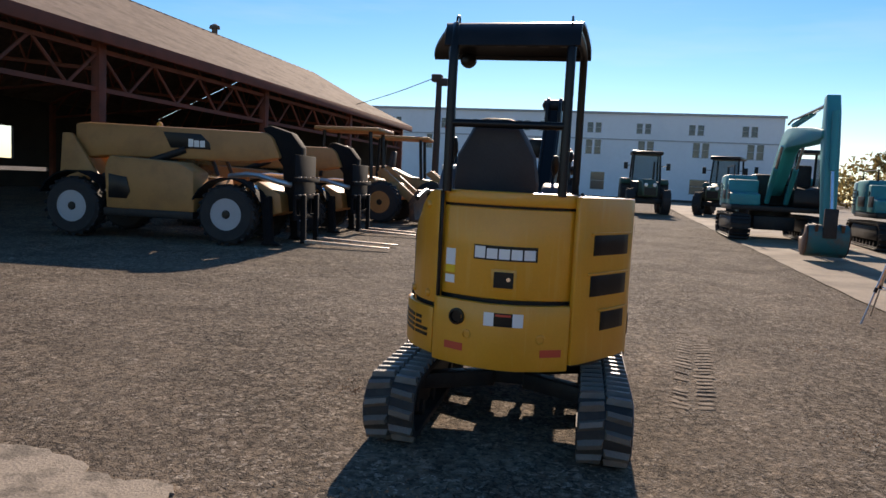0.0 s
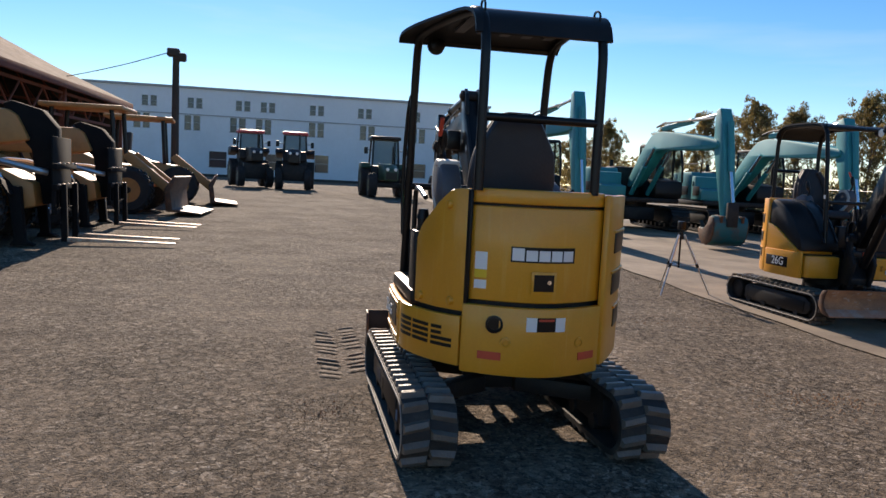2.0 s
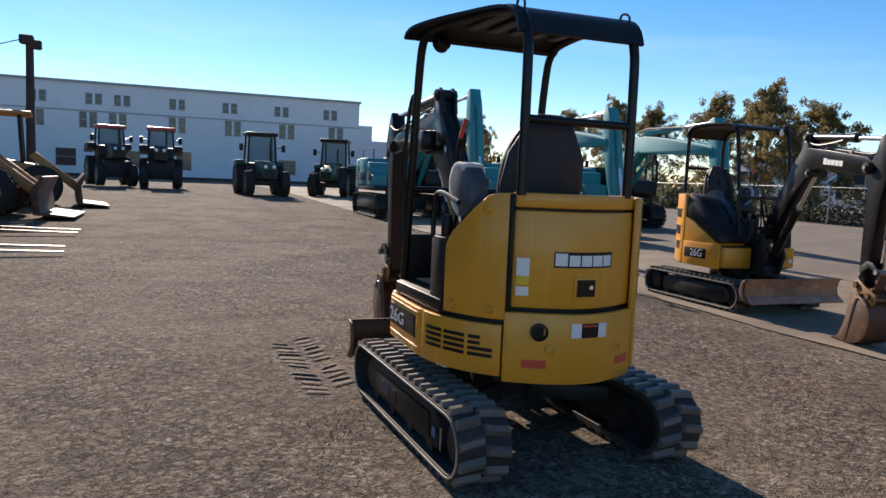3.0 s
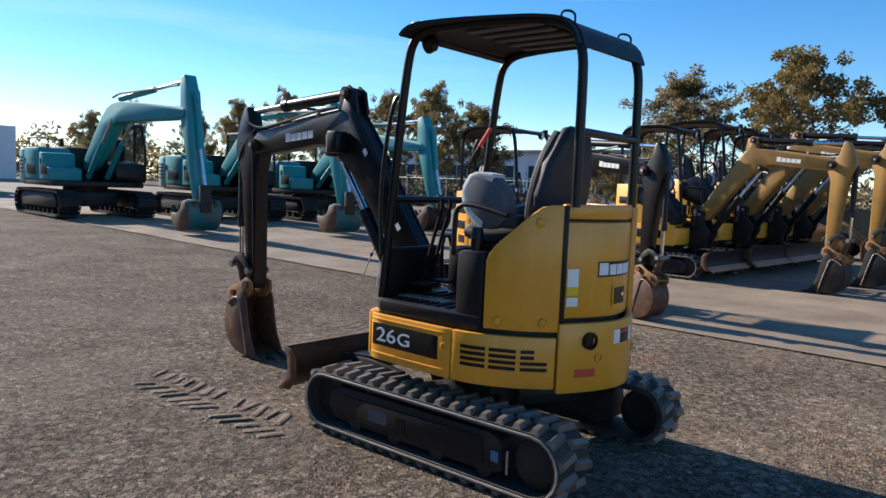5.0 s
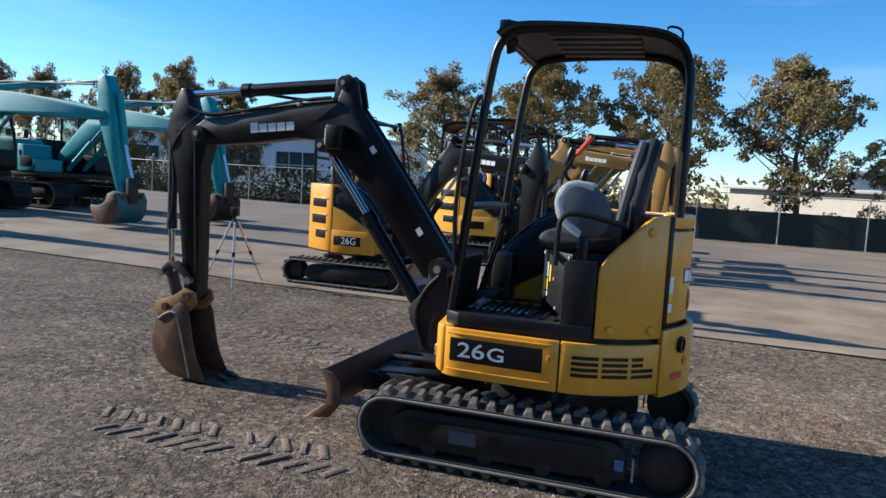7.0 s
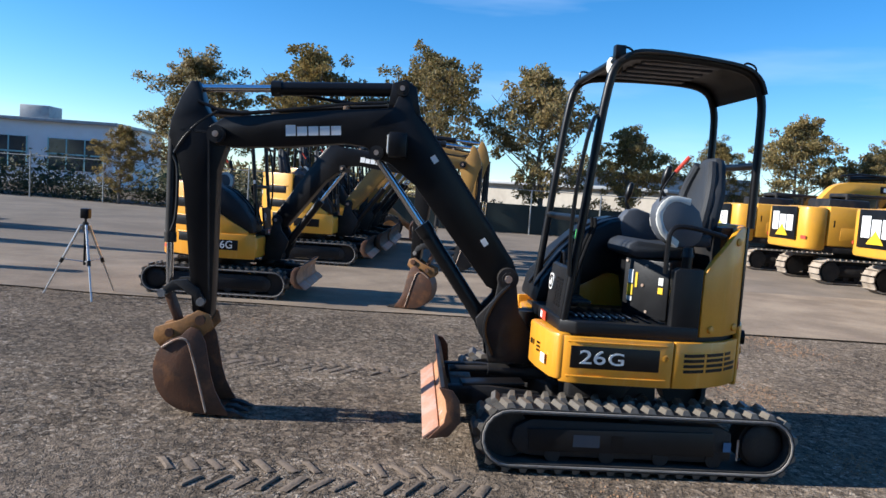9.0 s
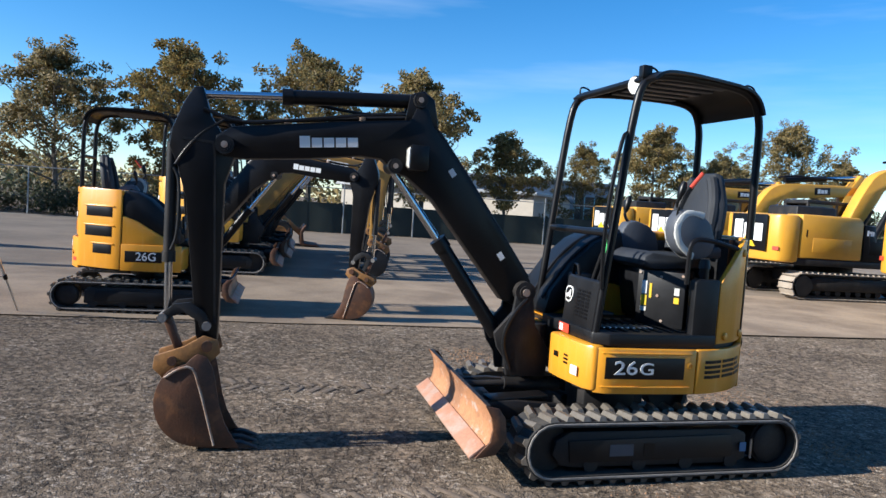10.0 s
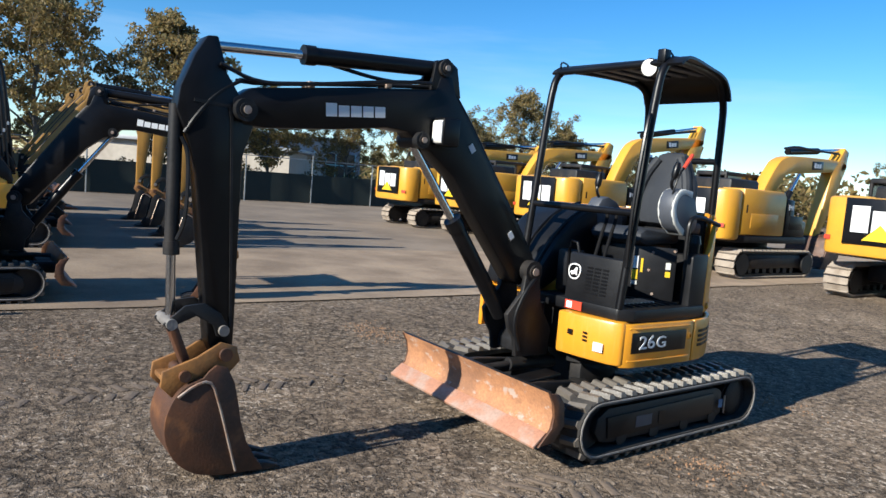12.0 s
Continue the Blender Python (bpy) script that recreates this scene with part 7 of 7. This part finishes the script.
def wheel_loader(m):
    root = thing("wheel_loader", m, "yellow wheel loader with open canopy parked beside the shed", "loader")
    for x, r in ((-1.2, 0.62), (1.2, 0.62)):
        for y in (-0.9, 0.9):
            wheel(root, x, y, r, 0.42, DUSTYEL)
    b = bm_new()
    prism(b, [(-2.2, 0.6), (-2.2, 1.6), (-0.5, 1.75), (0.3, 1.4), (1.6, 1.2), (1.7, 0.7)], -0.6, 0.6, 0.08, "y")
    part("body", b, DUSTYEL, root)
    for x in (-0.9, 0.75):
        for y in (-0.6, 0.6):
            b = bm_new()
            tube(b, [(x, y, 1.3), (x * 0.9, y, 2.75)], 0.06, 8)
            part("canopy_post", b, BLACK, root)
    b = bm_new()
    box(b, (-1.1, -0.8, 2.72), (1.0, 0.8, 2.84), None, 0.04)
    part("canopy_roof", b, DUSTYEL, root)
    b = bm_new()
    prism(b, [(-0.35, 1.7), (-0.3, 2.3), (-0.45, 2.3), (-0.6, 1.65)], -0.28, 0.28, 0.05, "y")
    part("seat", b, VINYL, root)
    for y in (-0.45, 0.45):
        b = bm_new()
        prism(b, [(0.9, 1.5), (1.1, 1.65), (2.3, 0.7), (2.2, 0.45)], y - 0.07, y + 0.07, 0.02, "y")
        part("lift_arm", b, DUSTYEL, root)
    b = bm_new()
    prism(b, [(2.2, 0.1), (2.15, 0.7), (2.4, 1.05), (2.45, 1.02), (2.3, 0.65), (2.36, 0.16), (3.1, 0.08), (3.1, 0.04)], -1.2, 1.2, 0.01, "y")
    part("bucket", b, DARKRUST, root)
    return root


loader = wheel_loader(pose(-7.7, 21.2, rise(21.2), 0, 0, 0))
copy_thing(loader, pose(-7.4, 25.6, rise(25.6), 0, 0, 8))
row_loader = copy_thing(loader, pose(17.6, 7.2, 0.006, 0, 0, -90) @ Matrix.Scale(0.62, 4))
row_loader["label"] = "small yellow wheel loader parked beside the compact excavators"


def tractor(m, label, hoodmat, roofmat, tall=1.0, portal=False):
    root = thing("tractor", m, label, "tractor", "tractors")
    wheel(root, -1.0, -0.95, 0.85 * tall, 0.5, TRACTOR, 18)
    wheel(root, -1.0, 0.95, 0.85 * tall, 0.5, TRACTOR, 18)
    wheel(root, 1.3, -0.85, 0.62 * tall, 0.42, TRACTOR, 18)
    wheel(root, 1.3, 0.85, 0.62 * tall, 0.42, TRACTOR, 18)
    lift = 0.7 if portal else 0.0
    b = bm_new()
    prism(b, [(-0.2, 0.85 + lift), (-0.2, 1.75 + lift), (1.5, 1.65 + lift), (2.05, 1.45 + lift), (2.1, 0.85 + lift)], -0.36, 0.36, 0.09, "y")
    hood = part("hood", b, hoodmat, root)
    for s in (-1, 1):
        b = bm_new()
        turned(b, [(0.09, 0), (0.085, 0.02), (0.01, 0.03)], (2.08, s * 0.2, 1.42 + lift), (3, s * 0.2, 1.42 + lift), 12)
        part("headlight", b, LENS, hood)
    b = bm_new()
    box(b, (2.09, -0.28, 0.92 + lift), (2.12, 0.28, 1.28 + lift))
    part("grille", b, BLACK, hood)
    b = bm_new()
    box(b, (1.15, -0.7, 0.5), (1.45, 0.7, 0.75 + lift), None, 0.04)
    part("front_axle", b, STEEL, root)
    b = bm_new()
    box(b, (-1.2, -0.75, 0.6), (-0.2, 0.75, 1.05 + lift), None, 0.06)
    part("rear_axle", b, STEEL, root)
    b = bm_new()
    prism(b, [(-1.2, 1.0 + lift), (-1.25, 1.65 + lift), (0.0, 1.6 + lift), (0.1, 1.0 + lift)], -0.72, 0.72, 0.05, "y")
    cab = part("cab", b, STEEL, root)
    top = 2.95 + lift * 0.5
    for x, x2 in ((-1.2, -1.05), (0.05, -0.1)):
        for y in (-0.7, 0.7):
            b = bm_new()
            tube(b, [(x, y, 1.55 + lift), (x2, y * 0.92, top)], 0.05, 8)
            part("cab_post", b, BLACK, cab)
    b = bm_new()
    box(b, (-1.2, -0.78, top), (0.15, 0.78, top + 0.20), None, 0.07)
    part("cab_roof", b, roofmat, cab)
    b = bm_new()
    prism(b, [(-0.66, 1.62 + lift), (0.66, 1.62 + lift), (0.62, top), (-0.62, top)], -0.06, -0.05, 0, "x")
    part("pane", moved(b, pose(0, 0, 0)), PANE, cab)
    b = bm_new()
    cyl(b, (0.5, 0.3, 1.7 + lift), (0.5, 0.3, 2.6 + lift), 0.05, n=10)
    part("exhaust", b, BLACK, root)
    for s in (-1, 1):
        b = bm_new()
        tube(b, [(-0.05, s * 0.68, 2.4 + lift * 0.5), (0.05, s * 1.05, 2.4 + lift * 0.5)], 0.02, 6)
        box(b, (0.02, s * 1.05 - 0.1, 2.2 + lift * 0.5), (0.08, s * 1.05 + 0.1, 2.55 + lift * 0.5), None, 0.02)
        part("mirror", b, BLACK, cab)
        b = bm_new()
        prism(b, [(-1.75, 1.2 + lift), (-1.5, 1.72 + lift), (-0.6, 1.75 + lift), (-0.3, 1.5 + lift)], *sorted((s * 0.7, s * 1.2)), 0.03, "y")
        part("fender", b, hoodmat, root)
    return root


tractor(pose(1.95, 38.5, rise(38.5), 0, 0, -86) @ Matrix.Scale(1.02, 4), "dark tractor with glazed cab standing in the yard", TRACTOR, BLACK)
tractor(pose(6.0, 40.0, rise(40.0), 0, 0, -112) @ Matrix.Scale(1.0, 4), "dark tractor with glazed cab beside the teal excavators", TRACTOR, BLACK)
tractor(pose(-3.0, 44.1, rise(44.1), 0, 0, -90) @ Matrix.Scale(0.97, 4), "tall harvest tractor with red cab roof", STEEL, REDROOF, 1.0, True)
tractor(pose(-5.6, 45.0, rise(45), 0, 0, -75) @ Matrix.Scale(0.97, 4), "tall harvest tractor with red cab roof", STEEL, REDROOF, 1.0, True)

# camera tripod by the lane edge
tripod = thing("tripod", pose(3.7, 9.62, 0), "silver and black camera tripod standing on the lane", "tripod")
for k in range(3):
    a = radians(95 + 120 * k)
    d = Vector((math.cos(a), math.sin(a), 0))
    b = bm_new()
    cyl(b, d * 0.05 + Vector((0, 0, 0.86)), d * 0.26 + Vector((0, 0, 0.42)), 0.016, n=8)
    leg = part("leg", b, ALU, tripod)
    b = bm_new()
    cyl(b, d * 0.255 + Vector((0, 0, 0.43)), d * 0.46 + Vector((0, 0, 0.0)), 0.011, n=8)
    part("lower_leg", b, ALU, leg)
    b = bm_new()
    cyl(b, d * 0.245 + Vector((0, 0, 0.455)), d * 0.27 + Vector((0, 0, 0.40)), 0.022, n=8)
    part("clamp", b, BLACK, leg)
    b = bm_new()
    cyl(b, Vector((0, 0, 0.42)), d * 0.24 + Vector((0, 0, 0.44)), 0.006, n=6)
    part("spreader", b, ALU, tripod)
b = bm_new()
cyl(b, (0, 0, 0.38), (0, 0, 0.96), 0.014, n=10)
cyl(b, (0, 0, 0.80), (0, 0, 0.90), 0.045, 0.03, n=10)
part("centre_column", b, BLACK, tripod)
b = bm_new()
box(b, (-0.045, -0.05, 0.94), (0.045, 0.05, 1.06), None, 0.012)
part("head", b, BLACK, tripod)

# ---- marks on the ground ----


CRUMB = mat("dusty_crumbs", (0.165, 0.122, 0.088), 0.95, second=(0.10, 0.076, 0.056), amount=0.7, scale=9, fine=60, grain=0.4, bump=0.5)


def tread_marks(path, width, step, seed, name_label, tall=1.0):
    """Pressed chevron crumbs that a rubber track left along a line of (x, y)."""
    rng = random.Random(seed)
    b = bm_new()
    pts = [Vector((x, y, 0)) for x, y in path]
    for p, q in zip(pts, pts[1:]):
        n = int((q - p).length / step)
        d = (q - p).normalized()
        for k in range(n):
            c = p.lerp(q, (k + 0.5) / n)
            for s in (-1, 1):
                if rng.random() < 0.14:
                    continue
                m = Matrix.Translation(c + Vector((0, 0, 0.0))) @ Matrix.Rotation(math.atan2(d.y, d.x), 4, "Z") @ Matrix.Translation((0 if s > 0 else step * 0.5, s * width * 0.27, 0)) @ Matrix.Rotation(s * 0.5 + rng.gauss(0, 0.08), 4, "Z")
                l, w, h = width * 0.24 * rng.uniform(0.7, 1.1), step * 0.22 * rng.uniform(0.6, 1.2), rng.uniform(0.003, 0.010) * tall
                vs = [b.verts.new(m @ Vector(v)) for v in ((-w, -l, -0.004), (w, -l, -0.004), (w, l, -0.004), (-w, l, -0.004), (-w * 0.5, -l * 0.8, h), (w * 0.5, -l * 0.8, h), (w * 0.5, l * 0.85, h), (-w * 0.5, l * 0.8, h))]
                for f in ((4, 5, 6, 7), (0, 1, 5, 4), (1, 2, 6, 5), (2, 3, 7, 6), (3, 0, 4, 7)):
                    b.faces.new([vs[i] for i in f])
    solid("tread_marks", b, CRUMB, name_label, "dirt", kind="stuff")


tread_marks([(-1.33, 7.0), (-1.28, 6.1), (-1.26, 5.25)], 0.42, 0.115, 1, "crumbled dirt tread marks left by a rubber track", 0.5)
tread_marks([(1.2, 8.0), (1.04, 6.4), (0.88, 4.9)], 0.34, 0.115, 2, "faint dirt tread marks on the asphalt", 0.2)

rng = random.Random(9)
b = bm_new()
for cx, cy, sx, sy, n in ((1.0, 2.7, 0.5, 0.35, 420), (2.2, 4.6, 0.5, 0.25, 200), (-1.4, 4.45, 0.25, 0.2, 120), (3.4, 1.2, 0.7, 0.3, 260), (2.6, 7.5, 0.8, 0.4, 160), (0.9, 9.5, 0.9, 0.5, 160), (-0.7, 2.75, 0.35, 0.2, 160), (8.0, 1.5, 1.2, 0.5, 260)):
    for _ in range(n):
        x, y, r = rng.gauss(cx, sx * 0.6), rng.gauss(cy, sy * 0.6), rng.uniform(0.004, 0.014)
        z = 0.006 if x > 4.1 else 0.0
        top = b.verts.new((x + rng.gauss(0, 0.003), y, z + r * rng.uniform(0.15, 0.45)))
        ring = [b.verts.new((x + r * math.cos(a + k) * rng.uniform(0.6, 1.2), y + r * math.sin(a + k), z - 0.012)) for k in (0, 1.57, 3.14, 4.71) for a in (rng.random(),)]
        for k in range(4):
            b.faces.new((ring[k], ring[(k + 1) % 4], top))
solid("loose_dirt", b, DIRT, "scattered reddish dirt crumbs and gravel", "dirt", kind="stuff")
